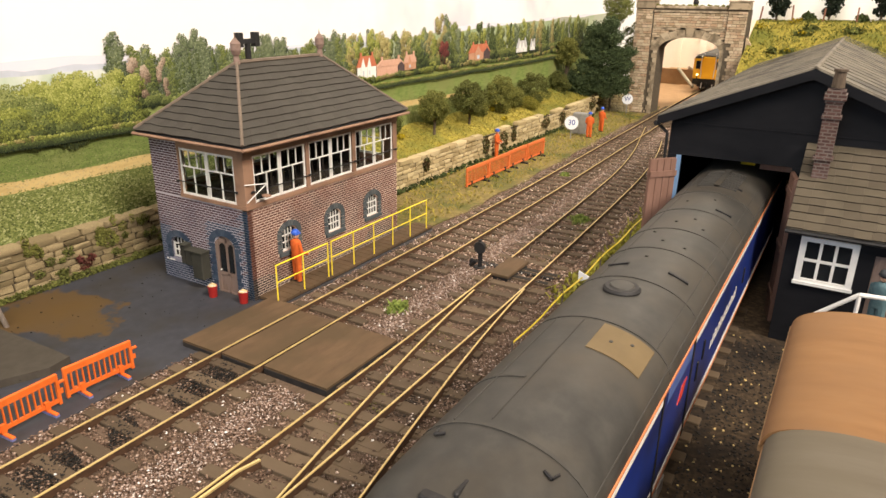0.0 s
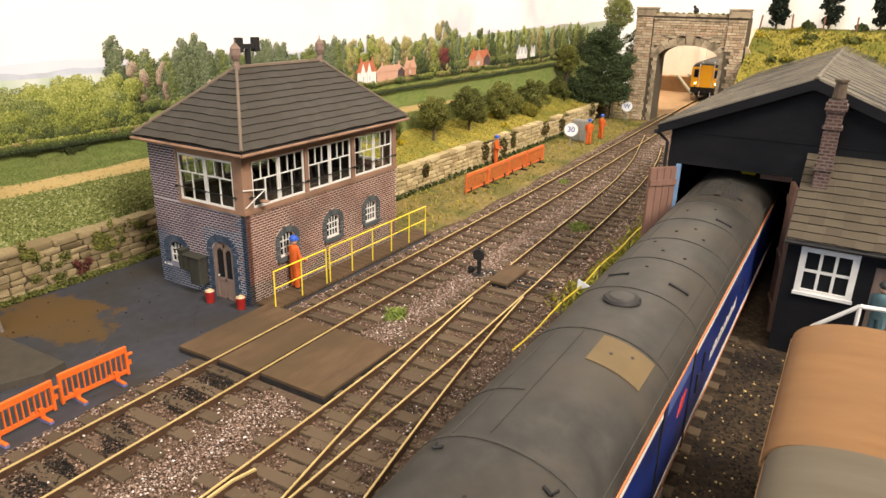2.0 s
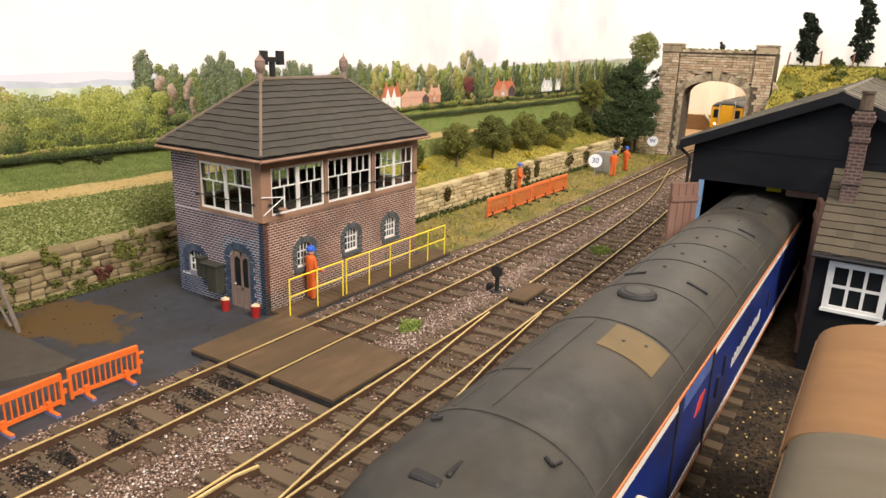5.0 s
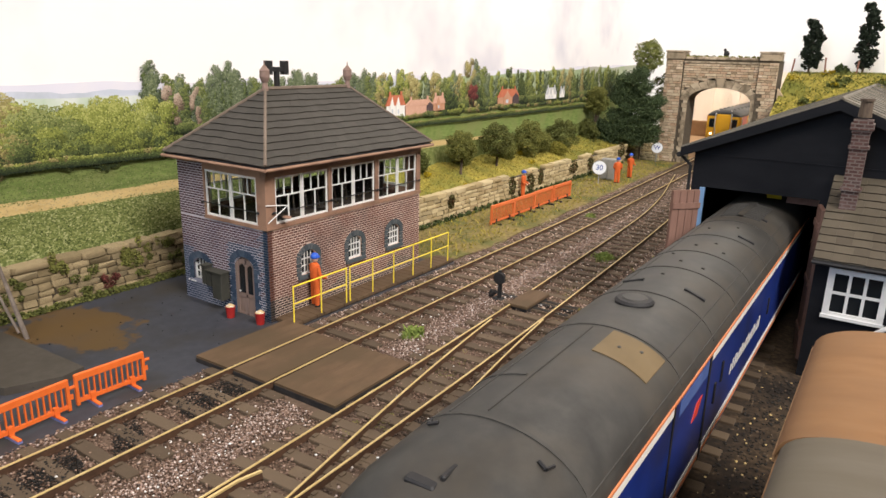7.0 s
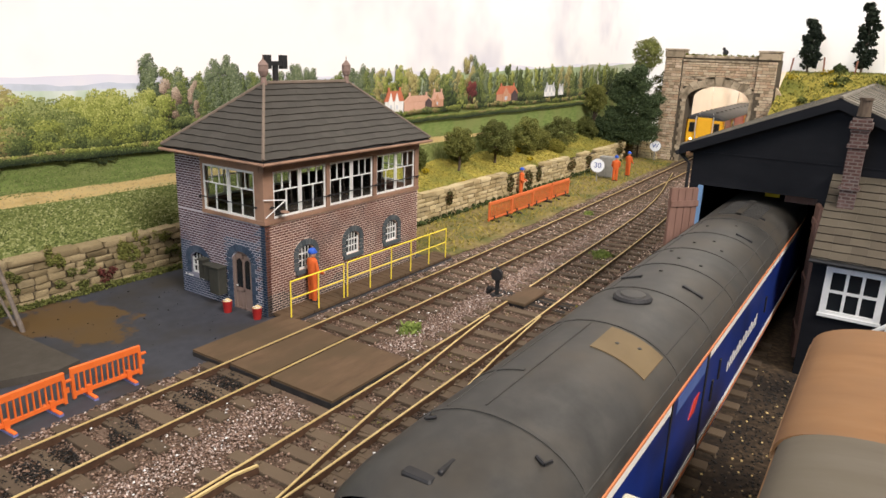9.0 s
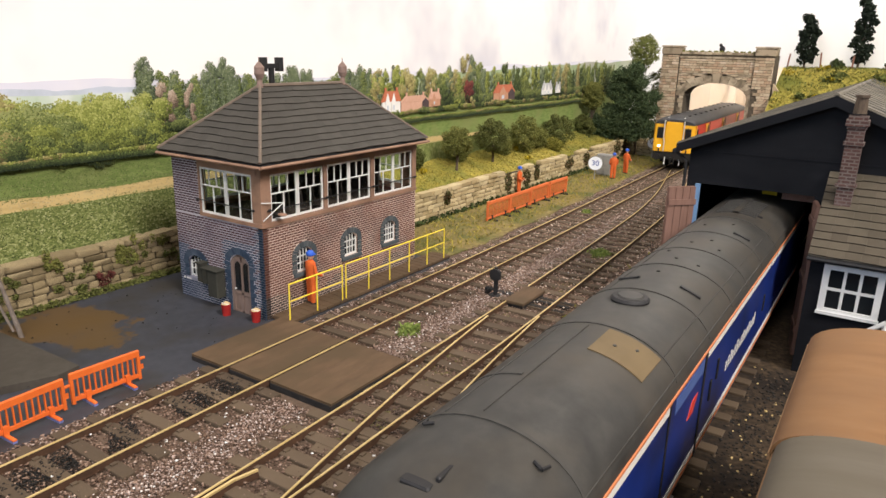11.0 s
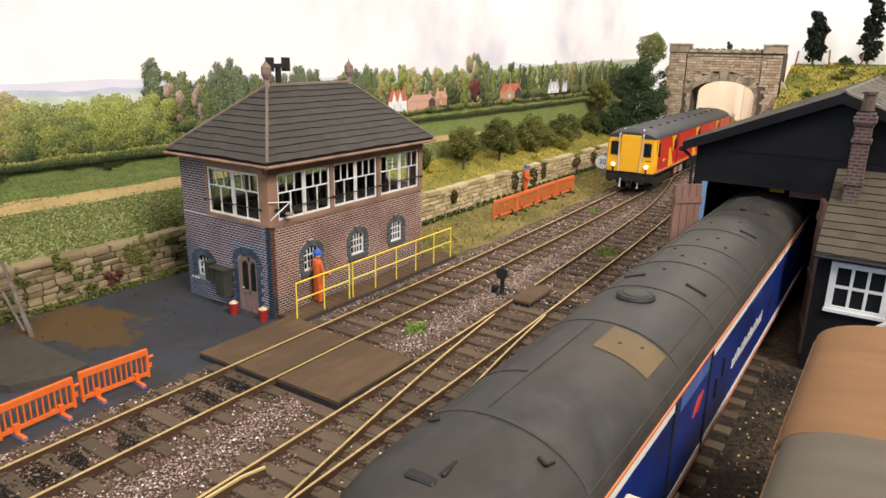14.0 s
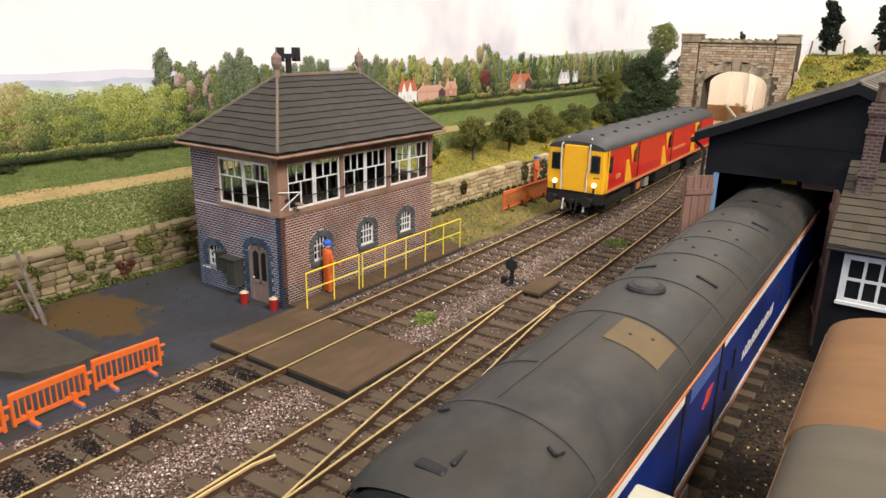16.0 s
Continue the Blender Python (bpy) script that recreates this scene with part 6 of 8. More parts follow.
# coal and rubbish on the ash beside the shed road
s = Solid()
for k in range(2600):
    x, y, r = 15.6 + 2.5 * random.random(), random.uniform(-9, 7.4), random.uniform(0.012, 0.05)
    s.ball((x, y, 0.05), r, r * random.uniform(0.6, 1.6), r * 0.7, 4, 3, 0 if random.random() < 0.8 else (1 if random.random() < 0.35 else 2))
tagged(part("coal_scraps", s, ("chassis", "straw", "sleeper")), "scattered coal lumps and pale scraps on the ash", "coal", kind="stuff")


# ---- stone bridge portal ----
def portal():
    po = thing("bridge_portal", 2.5, 56.5, 0, "weathered stone road bridge with a round arch over the line", "bridge")
    W = at(-2.5, -56.5, 0)
    XL, XR, Y0, Y1, OL, OR, SPR = -2.75, 7.75, 55.6, 58.4, -0.25, 5.65, 6.3
    MID, RISE = 2.7, 1.35
    arc = [(MID + (OR - OL) / 2 * math.cos(t), SPR + RISE * math.sin(t)) for t in np.linspace(math.pi, 0, 21)]
    core = Solid().prism([(XL + 0.1, 0), (OL, 0)] + arc + [(OR, 0), (XR - 0.1, 0), (XR - 0.1, 10.3), (XL + 0.1, 10.3)], "y", Y0, Y1)
    part("masonry", core, "portal_joint", po, "rough mortared stone core", where=W)
    def inside(x, z):
        return OL - 0.55 < x < OR + 0.55 and (z < SPR or ((x - MID) / ((OR - OL) / 2 + 0.55)) ** 2 + ((z - SPR) / (RISE + 0.6)) ** 2 < 1)
    s = Solid()
    def courses(x0, x1, z0, z1, yf, hmin, hmax):
        z = z0
        while z < z1 - 0.08:
            h = min(random.uniform(hmin, hmax), z1 - z)
            x = x0 - random.uniform(0, 0.3)
            while x < x1:
                w = random.uniform(0.28, 0.7)
                a, b = max(x, x0), min(x + w, x1)
                if b - a > 0.1 and not (inside(a, z) or inside(b, z) or inside((a + b) / 2, z) or inside((a + b) / 2, z + h)):
                    s.box(a + 0.018, b - 0.018, yf - random.uniform(0.03, 0.13), yf + 0.05, z + 0.018, z + h - 0.018)
                x += w
            z += h
    courses(XL + 0.05, XL + 1.75, 0.1, 10.2, Y0 - 0.22, 0.2, 0.34)
    courses(XR - 1.75, XR - 0.05, 0.1, 10.2, Y0 - 0.22, 0.2, 0.34)
    courses(XL + 1.8, XR - 1.8, 0.1, 10.0, Y0, 0.18, 0.3)
    tagged(part("rubble", s, "portal", po, "coursed brown and grey rubble stones", where=W), kind="stuff")
    for x0, x1 in ((XL, XL + 1.8), (XR - 1.8, XR)):
        part("pilaster", Solid().box(x0 + 0.06, x1 - 0.06, Y0 - 0.22, Y0 - 0.002, 0, 10.3), "portal_joint", po, where=W)
        part("pier_cap", Solid().soft_box(x0 - 0.02, x1 + 0.02, Y0 - 0.36, Y0 + 1.5, 10.3, 10.95, 0.1), "dressed", po, "dressed stone pier cap", where=W)
        part("pier_cap", Solid().soft_box(x0 - 0.07, x1 + 0.07, Y0 - 0.42, Y0 + 1.56, 10.951, 11.1, 0.06), "dressed", po, where=W)
    for k in range(13):
        t0, t1 = [math.pi * (1 - (k + e) / 13) for e in (0.03, 0.97)]
        q = lambda t, r: (MID + ((OR - OL) / 2 + r) * math.cos(t), SPR + (RISE + r) * math.sin(t))
        r = 0.95 if k == 6 else (0.9 if k % 2 else 0.75)
        part("voussoir", Solid().prism([q(t0, 0), q(t0, r), q(t1, r), q(t1, 0)], "y", Y0 - (0.2 if k == 6 else 0.12), Y0 + 0.2), "dressed", po, where=W)
    for side in (OL - 0.55, OR):
        z, k = 0.0, 0
        while z < SPR - 0.1:
            w = 0.55 if k % 2 else 0.4
            x0 = side + (0.55 - w if side < 2 else 0)
            part("quoin", Solid().box(x0 + 0.01, x0 + w - 0.01, Y0 - 0.1, Y0 + 0.2, z + 0.012, min(z + 0.43, SPR) - 0.012), "dressed", po, where=W)
            z, k = z + 0.43, k + 1
    for z, e in ((8.35, 0.12), (9.95, 0.16)):
        part("string_course", Solid().box(XL + 1.8, XR - 1.8, Y0 - e, Y0 + 0.1, z, z + 0.16), "dressed", po, where=W)
    for k in range(7):
        a = XL + 1.9 + k * (XR - XL - 3.8) / 7
        part("coping", Solid().soft_box(a, a + (XR - XL - 3.8) / 7 - 0.03, Y0 - 0.1, Y0 + 0.9, 10.302, 10.5 + random.uniform(0, 0.06), 0.05), "dressed", po, where=W)
    part("keystone_drop", Solid().prism([(MID - 0.35, 8.51), (MID + 0.35, 8.51), (MID + 0.25, 7.7), (MID - 0.25, 7.7)], "y", Y0 - 0.26, Y0 - 0.202), "dressed", po, where=W)
    part("wing_wall", Solid().prism([(XR + 3.2, 0), (XR, 0), (XR, 7.8), (XR + 3.2, 4.2)], "y", Y0 + 0.4, Y0 + 1.0), "portal", po, where=W)
    m = leaf_cloud([(XL + 2 + k * 0.6, Y0 + 0.4, 10.55, 0.25, 0.3, 0.1) for k in range(12)], 30, 0.06)
    ob = new("moss", quads_mesh("moss", *m, "leaf_olive"))
    ob.parent, ob.matrix_basis = po, W
    return po


portal()
s = Solid().ball((2.75, 56.2, 10.85), 0.28, 0.22, 0.3, 8, 6).ball((2.6, 56.1, 11.2), 0.15, 0.14, 0.16, 8, 6).box(2.55, 2.95, 56.0, 56.4, 10.5, 10.62)
solo("crow", s, "black", "small black bird perched on the bridge parapet", "bird", smooth=True)

# hidden yard seen through the arch
solo("ground_fiddle_yard", Solid().box(-9.2, 30, 58.6, 129, 0.002, 0.05), "yard_board", "bare brown board of the hidden yard", "board", kind="structure")
s = Solid().box(-30, 40, 104, 106, 0.05, 40)
for x0, x1 in ((-9.0, -8.5),):
    s.box(x0, x1, 92, 104, 0.05, 30)
solo("wall_fiddle_yard", s, "cream_wall", "cream painted wall behind the hidden yard", "wall", kind="structure")
solo("timber_board", Solid().box(-5.2, -4.2, 102, 102.6, 0.05, 22), "cream_wall", "tall pine board leaning in the hidden yard", "board")
solo("timber_board", Solid().box(-2.6, -1.9, 102.5, 103, 0.05, 24), "pine_board", "tall pine board standing in the hidden yard", "board")
s = Solid().box(-7.5, -2.0, 84, 85, 0.05, 2.1).box(-7.0, -3.0, 84.2, 92, 0.05, 1.6)
solo("timber_crate", s, "yard_board", "low brown wooden crate in the hidden yard", "crate")
s = Solid().rod((-3.2, 88, 0.6), (-1.6, 84, 2.2), 0.25, 8).rod((-1.4, 90, 0.1), (-2.8, 84, 2.4), 0.2, 8).rod((-4.2, 84, 2.2), (-1.2, 80, 0.3), 0.2, 8)
solo("white_offcuts", s, "cream", "heap of pale timber offcuts", "timber")


# ---- stone walls ----
def stone_variants(material, n=8):
    out = []
    for k in range(n):
        s = Solid()
        j = lambda a: a + random.uniform(-0.07, 0.07)
        v = []
        for z, i in ((-0.5, 0.0), (-0.5 + 0.16, -0.08), (0.5 - 0.16, -0.08), (0.5, 0.0)):
            for x, y in ((-0.42, -0.5), (0.42, -0.5), (0.5, -0.4), (0.5, 0.4), (0.42, 0.5), (-0.42, 0.5), (-0.5, 0.4), (-0.5, -0.4)):
                g = 0.94 if abs(z) == 0.5 else 1.0
                v.append((j(x * g), j(y * g), z + random.uniform(-0.04, 0.04)))
        f = [tuple(range(7, -1, -1)), tuple(range(24, 32))] + [(r * 8 + i, r * 8 + (i + 1) % 8, r * 8 + 8 + (i + 1) % 8, r * 8 + 8 + i) for r in range(3) for i in range(8)]
        s.add([(a * 100, b * 100, c * 100) for a, b, c in v], f)
        out.append(s.mesh("stone", material, smooth=True))
    return out


STONES = stone_variants("wall_stone")
GOLD = stone_variants("wall_gold")


def stone_wall(name, x, y0, y1, high, thick, label, gaps=(), kinds=STONES, course=0.235, rz=0):
    w = thing(name, x, y0, 0, label, "stone wall", kind="structure", rz=rz)
    part("core", Solid().box(-thick / 2 + 0.05, thick / 2 - 0.06, 0, y1 - y0, 0, high - 0.15), "wall_joint", w, "dark recessed joints")
    z, row = 0.02, 0
    while z < high - 0.1:
        top = z + 0.3 >= high - 0.1
        h = 0.3 if top else random.uniform(course - 0.035, course + 0.035)
        y = -random.uniform(0, 0.5)
        while y < y1 - y0:
            l = random.uniform(0.9, 1.5) if top else random.uniform(0.4, 1.0)
            if not any(a < y0 + y < b for a, b in gaps) or not top:
                ob = new("stone", random.choice(kinds))
                ob.parent = w
                m = Matrix.LocRotScale(Vector((random.uniform(-0.03, 0.03), y + l / 2, z + h / 2)) * CM, Euler((random.uniform(-0.04, 0.04), random.uniform(-0.03, 0.03), random.uniform(-0.04, 0.04) + random.choice((0, math.pi)))),
                                       Vector(((thick + (0.12 if top else 0.02)) * CM, (l - 0.035) * CM, (h - 0.03) * CM)))
                ob.matrix_basis = m
            y += l
        z += h
        row += 1


stone_wall("wall_yard", -8.55, -16, 8.5, 1.9, 0.5, "old honey-coloured drystone wall behind the yard", course=0.29)
stone_wall("wall_lineside", -4.7, 9.2, 50.5, 1.78, 0.45, "old honey-coloured drystone wall along the verge", gaps=[(26.5, 28.5), (31, 32), (37, 38.5), (41, 42)], kinds=GOLD, course=0.28)
stone_wall("wall_bridge_foot", -2.6, 55.2, 60.9, 1.75, 0.45, "low honey-coloured stone wall beside the bridge foot", kinds=GOLD, course=0.28, rz=90)


# ---- banks ----
def bank(name, xs, ys, height, material, label):
    s = Solid()
    v = [(x, y, height(x, y)) for y in ys for x in xs]
    n = len(xs)
    s.add(v, [(j * n + i, j * n + i + 1, (j + 1) * n + i + 1, (j + 1) * n + i) for j in range(len(ys) - 1) for i in range(n - 1)])
    return solo(name, s, material, label, "bank", kind="structure", smooth=True)


def wobble(x, y, k=0.5):
    return noise.noise(Vector((x * k, y * k, 3.1)))


def bank_left(x, y):
    t = max(0.0, min(1.0, (-4.85 - x) / 4.3))
    return 1.35 + 1.1 * t + 0.25 * wobble(x, y) - max(0, 13 - y) * 0.12 * (1 - t)


def bank_right(x, y):
    t = max(0.0, min(1.0, (y - 44) / 16))
    return -0.1 + (9.3 + 0.012 * (x - 8)) * t ** 0.85 + 0.3 * wobble(x, y, 0.35) * min(1, 4 * t)


bank("ground_bank_field", [x * 0.3 - 9.28 for x in range(15)] + [-4.88], [9.5 + 0.7 * k for k in range(70)], bank_left, "bank_grass", "grassy bank behind the lineside wall")
bank("ground_bank_road", [7.9 + 0.9 * k for k in range(74)], [42 + 0.9 * k for k in range(29)], bank_right, "bank_grass", "steep rough grass bank beside the bridge")


def tufts(name, xs, ys, zs, size, lean, material, label, parent=None):
    c = np.stack([xs, ys, zs], 1)
    n = len(c)
    a = rng.uniform(0, 6.28, n)
    s = size * rng.uniform(0.5, 1.4, n)
    ax = np.stack([np.cos(a), np.sin(a), np.zeros(n)], 1) * (s * 0.16)[:, None]
    ay = np.stack([rng.normal(0, lean, n), rng.normal(0, lean, n), np.ones(n)], 1) * (s * 0.5)[:, None]
    c[:, 2] += s * 0.45
    ob = tagged(new(name, quads_mesh(name, c, ax, ay, material)), label, "grass", kind="stuff")
    return ob


N = 16000
gx, gy = rng.uniform(-9.1, -4.9, N), rng.uniform(10, 56, N)
gz = np.array([bank_left(x, y) for x, y in zip(gx, gy)])
tufts("grass_bank_field", gx[:9500], gy[:9500], gz[:9500] - 0.03, 0.1, 0.9, "straw_tuft", "short straw-coloured grass on the field bank")
tufts("grass_bank_field", gx[9500:], gy[9500:], gz[9500:] - 0.03, 0.1, 0.9, "leaf_olive", "olive green grass on the field bank")
N = 15000
gx, gy = rng.uniform(8, 34, N), rng.uniform(50, 63.5, N)
gz = np.array([bank_right(x, y) for x, y in zip(gx, gy)])
tufts("grass_bank_road", gx[:8500], gy[:8500], gz[:8500] - 0.05, 0.2, 0.8, "foam_moss", "rough olive-yellow grass on the road bank")
tufts("grass_bank_road", gx[8500:], gy[8500:], gz[8500:] - 0.05, 0.2, 0.8, "leaf_mid", "rough olive grass on the road bank")
bl = [(rng.uniform(8.5, 30), rng.uniform(54, 62), 0, rng.uniform(0.4, 1.0), rng.uniform(0.3, 0.7), rng.uniform(0.25, 0.5)) for _ in range(26)]
bl = [(x, y, bank_right(x, y) + 0.1, a, b, c) for x, y, z, a, b, c in bl]
tagged(foliage("scrub", bl[:16], 160, 0.09, "leaf_mid"), "low green scrub on the road bank", "scrub", kind="stuff")
tagged(foliage("gorse_flowers", [(x, y - 0.2, z + 0.15, a * 0.5, b * 0.4, c * 0.4) for x, y, z, a, b, c in bl[12:22]] + [(8.6, 58.5, bank_right(8.6, 58.5) + 0.3, 0.5, 0.4, 0.25), (11.2, 59.5, bank_right(11.2, 59.5) + 0.3, 0.5, 0.4, 0.2)], 45, 0.06, "leaf_yellow"), "yellow gorse flowers on the bank", "flowers", kind="stuff")
fl = [(-6.0 - rng.random() * 2.5, y, 0, 0.25, 0.3, 0.16) for y in (14.5, 16.2, 21.0, 33.5, 34.2, 35.0)] + [(-5.3, 12.3, 0, 0.3, 0.3, 0.2), (-5.2, 22, 0, 0.25, 0.3, 0.15)]
tagged(foliage("gorse_flowers", [(x, y, bank_left(x, y) + 0.25, a, b, c) for x, y, z, a, b, c in fl], 60, 0.05, "leaf_yellow"), "yellow gorse flowers behind the wall", "flowers", kind="stuff")
# verge grass and weeds
N = 5200
gx, gy = rng.uniform(-4.4, 0.1, N), rng.uniform(11.6, 54, N)
gx -= np.clip(gy - 20, 0, 40) * 0.012
tufts("grass_verge", gx[:3000], gy[:3000], np.full(3000, 0.05), 0.13, 0.8, "straw_tuft", "short dry grass on the verge")
tufts("grass_verge", gx[3000:], gy[3000:], np.full(N - 3000, 0.05), 0.12, 0.8, "leaf_olive", "short mossy grass on the verge")
N = 2200
tufts("weeds_by_loop", rng.normal(9.75, 0.4, N), rng.uniform(6.5, 27, N), np.full(N, 0.02), 0.26, 0.7, "weed_yellow", "green weeds beside the loop line")
N = 2600
mx, my = rng.normal(7.1, 0.45, N), rng.uniform(-6, 18, N)
ok = np.sin(my * 1.3) + np.sin(my * 0.47 + mx * 2) > 0.3
tufts("moss_patches", mx[ok], my[ok], np.full(int(ok.sum()), 0.05), 0.05, 1.6, "leaf_olive", "olive moss on the sleepers of the loop line")
for x, y, r, n in ((4.5, 2.75, 0.3, 420), (6.5, 16.8, 0.45, 420), (4.9, -10.6, 0.25, 120), (2.2, 25.5, 0.3, 80)):
    tufts("grass_tuft", rng.normal(x, r * 0.5, n), rng.normal(y, r * 0.6, n), np.full(n, 0.05), 0.2, 0.6, "tuft", "bright green grass tuft growing in the ballast")
bl = [(-8.15, y, 0.12, 0.16, rng.uniform(0.25, 0.5), rng.uniform(0.12, 0.25)) for y in np.arange(-9, 4.5, 0.55)]
tagged(foliage("wall_weeds", bl, 260, 0.03, "foam_dark"), "dark weeds along the foot of the yard wall", "weeds", kind="stuff")
bl = [(-4.4, y, 0.15, 0.15, rng.uniform(0.3, 0.6), rng.uniform(0.12, 0.3)) for y in np.arange(11, 50, 0.9)]
tagged(foliage("wall_weeds", bl, 70, 0.055, "leaf_dark"), "dark weeds along the foot of the lineside wall", "weeds", kind="stuff")
for y, z, ry, rz, n in ((-0.35, 1.15, 0.5, 0.85, 12), (-3.4, 1.8, 0.5, 0.25, 5), (1.1, 1.75, 0.6, 0.25, 5), (3.0, 1.4, 0.4, 0.5, 5), (-6.4, 1.5, 0.5, 0.4, 5)):
    bl = [(-8.27, y + rng.normal(0, ry * 0.45), z + rng.normal(0, rz * 0.45), 0.09, rng.uniform(0.12, 0.28), rng.uniform(0.1, 0.3)) for _ in range(n)]
    tagged(foliage("ivy", bl, 150, 0.028, "foam_olive"), "straggling olive ivy over the stone wall", "ivy")
# dark leaves: partly ivy and moss, partly the wall's shadow made as foliage
for y, z, n in ((-8.6, 1.2, 7), (-5.0, 1.0, 6), (-2.3, 0.9, 7), (0.6, 0.7, 6), (2.2, 1.0, 6), (-7.4, 0.6, 5), (3.6, 0.8, 5)):
    bl = [(-8.27, y + rng.normal(0, 0.35), z + rng.normal(0, 0.35), 0.08, rng.uniform(0.12, 0.3), rng.uniform(0.1, 0.28)) for _ in range(n)]
    tagged(foliage("ivy", bl, 150, 0.026, "foam_dark"), "dark ivy and moss on the stone wall, partly standing in for its shadow", "ivy")
tagged(foliage("bramble", [(-8.2, -1.4, 0.5, 0.1, 0.25, 0.2), (-8.2, -1.1, 0.75, 0.1, 0.2, 0.18), (-8.2, -1.6, 0.8, 0.1, 0.15, 0.15)], 110, 0.026, "leaf_red"), "reddish bramble against the stone wall", "bramble")
for y, z, ry, rz in ((18.9, 1.3, 0.35, 0.5), (26.9, 1.1, 0.5, 0.75), (29.8, 1.1, 0.7, 0.7), (31.5, 1.2, 0.4, 0.6), (37.8, 1.2, 0.8, 0.6), (41.6, 1.1, 0.6, 0.6), (49.5, 1.5, 0.8, 0.7)):
    tagged(foliage("ivy", [(-4.45, y, z, 0.2, ry, rz)], 480, 0.042, "leaf_bramble"), "brown and green bramble over the lineside wall", "ivy")


# ---- trees ----
def tree(name, x, y, z, trunk, blobs, per, size, leaf, label, group=""):
    t = thing(name, x, y, z, label, "tree", group)
    s = Solid().rod((0, 0, -0.1), (0.05, 0, trunk * 0.6), 0.11, 8, 0.08).rod((0.05, 0, trunk * 0.6), (0, 0, trunk), 0.08, 8, 0.04)
    for bx, by, bz, rx, ry, rz in blobs[:6]:
        s.rod((0, 0, min(trunk, bz) * 0.6), (bx * 0.8, by * 0.8, bz), 0.055, 6, 0.02)
    part("trunk", s, "bark", t, "thin brown trunk and limbs")
    foliage("crown", blobs, per, size, leaf, t, "clumped leafy crown")
    return t


def ring_blobs(n, z0, z1, r0, r1, fat):
    out = []
    for k in range(n):
        f = k / max(1, n - 1)
        a = k * 2.4 + random.uniform(-0.4, 0.4)
        r = (r0 + (r1 - r0) * f) * random.uniform(0.5, 1.0)
        g = fat * random.uniform(0.7, 1.2)
        out.append((r * math.cos(a), r * math.sin(a), z0 + (z1 - z0) * f, g, g, g * 0.75))
    return out


def round_blobs(z0, z1, r, n=22, fat=0.42):
    out = []
    for k in range(n):
        f = (k + 0.5) / n
        rr = r * math.sqrt(max(0.05, 1 - (2 * f - 1) ** 2)) * random.uniform(0.45, 0.95)
        a = k * 2.4
        g = fat * random.uniform(0.75, 1.25)
        out.append((rr * math.cos(a), rr * math.sin(a), z0 + (z1 - z0) * f, g, g, g * 0.8))
    return out


for x, y, lo, hi, r, leaf in ((-7.2, 24.3, 1.25, 2.75, 1.05, "foam_olive"), (-7.3, 29.6, 0.9, 3.0, 1.35, "foam_dark"), (-7.6, 35.4, 0.2, 2.7, 1.35, "foam_olive"), (-7.5, 42.0, 0.1, 2.5, 1.5, "foam_dark"),
                              (-8.6, 26.6, 0.1, 1.3, 0.8, "foam_olive"), (-7.9, 38.4, 0.1, 1.4, 0.9, "foam_olive"), (-8.7, 21.0, 0.1, 1.1, 0.8, "leaf_mid"), (-7.0, 39.9, 0.0, 0.7, 0.9, "foam_moss"), (-8.2, 32.5, 0.0, 1.1, 0.8, "foam_olive")):
    z = bank_left(x, y)
    tree("bush_tree", x, y, z, lo + 0.5, round_blobs(lo, hi, r, 26, 0.4), 420, 0.028, leaf, "dense round-crowned olive bush on the grassy bank", "bank trees")


def clumps(centres, fat, flat=0.55):
    """Flattened shelves of foliage with gaps between them."""
    out = []
    for x, z, w in centres:
        for k in range(7):
            g = fat * random.uniform(0.75, 1.2)
            out.append((x + random.uniform(-w, w), random.uniform(-0.6, 0.6), z + random.uniform(-0.28, 0.28), g, g, g * flat))
    return out


dark = clumps([(-2.5, 2.2, 0.7), (-1.0, 2.0, 0.8), (0.8, 2.3, 0.8), (2.3, 2.6, 0.6), (-2.9, 3.4, 0.6), (-1.3, 3.3, 0.8), (0.4, 3.6, 0.8), (2.0, 4.0, 0.7), (-1.7, 4.6, 0.7), (0.0, 4.9, 0.8),
               (1.9, 5.3, 0.7), (2.9, 6.2, 0.4), (-1.0, 6.1, 0.7), (0.7, 6.5, 0.7), (-0.7, 7.3, 0.6), (1.3, 7.4, 0.5), (0.3, 8.2, 0.5), (-0.6, 8.3, 0.3), (0.9, 8.8, 0.3), (1.0, 3.0, 0.9), (2.6, 3.4, 0.5), (2.4, 4.7, 0.6), (0.9, 4.3, 0.9), (-0.6, 4.1, 0.9), (1.2, 6.0, 0.8), (-2.2, 2.8, 0.9), (-0.2, 2.7, 1.0), (0.2, 5.6, 0.9), (0.1, 7.0, 0.7)], 0.74, 0.72)
tree("lineside_tree", -5.2, 52.6, 0.05, 6.5, dark, 400, 0.04, "foam_pine", "broad dark green tree in flat shelves beside the bridge")
tree("lineside_tree", -8.2, 51.6, 1.0, 4.0, round_blobs(3.9, 6.2, 1.15, 26, 0.42), 420, 0.034, "foam_olive", "olive green rounded tree beside the dark tree")
tree("lineside_tree", -8.5, 50.4, 1.0, 1.5, round_blobs(0.4, 2.9, 1.2, 24, 0.45), 420, 0.034, "foam_dark", "low dark bush under the olive tree")
tree("lineside_tree", -4.3, 54.6, 0.1, 9.3, round_blobs(9.0, 11.7, 1.3, 30, 0.42), 420, 0.034, "foam_sage", "light green round-topped tree on a thin trunk")
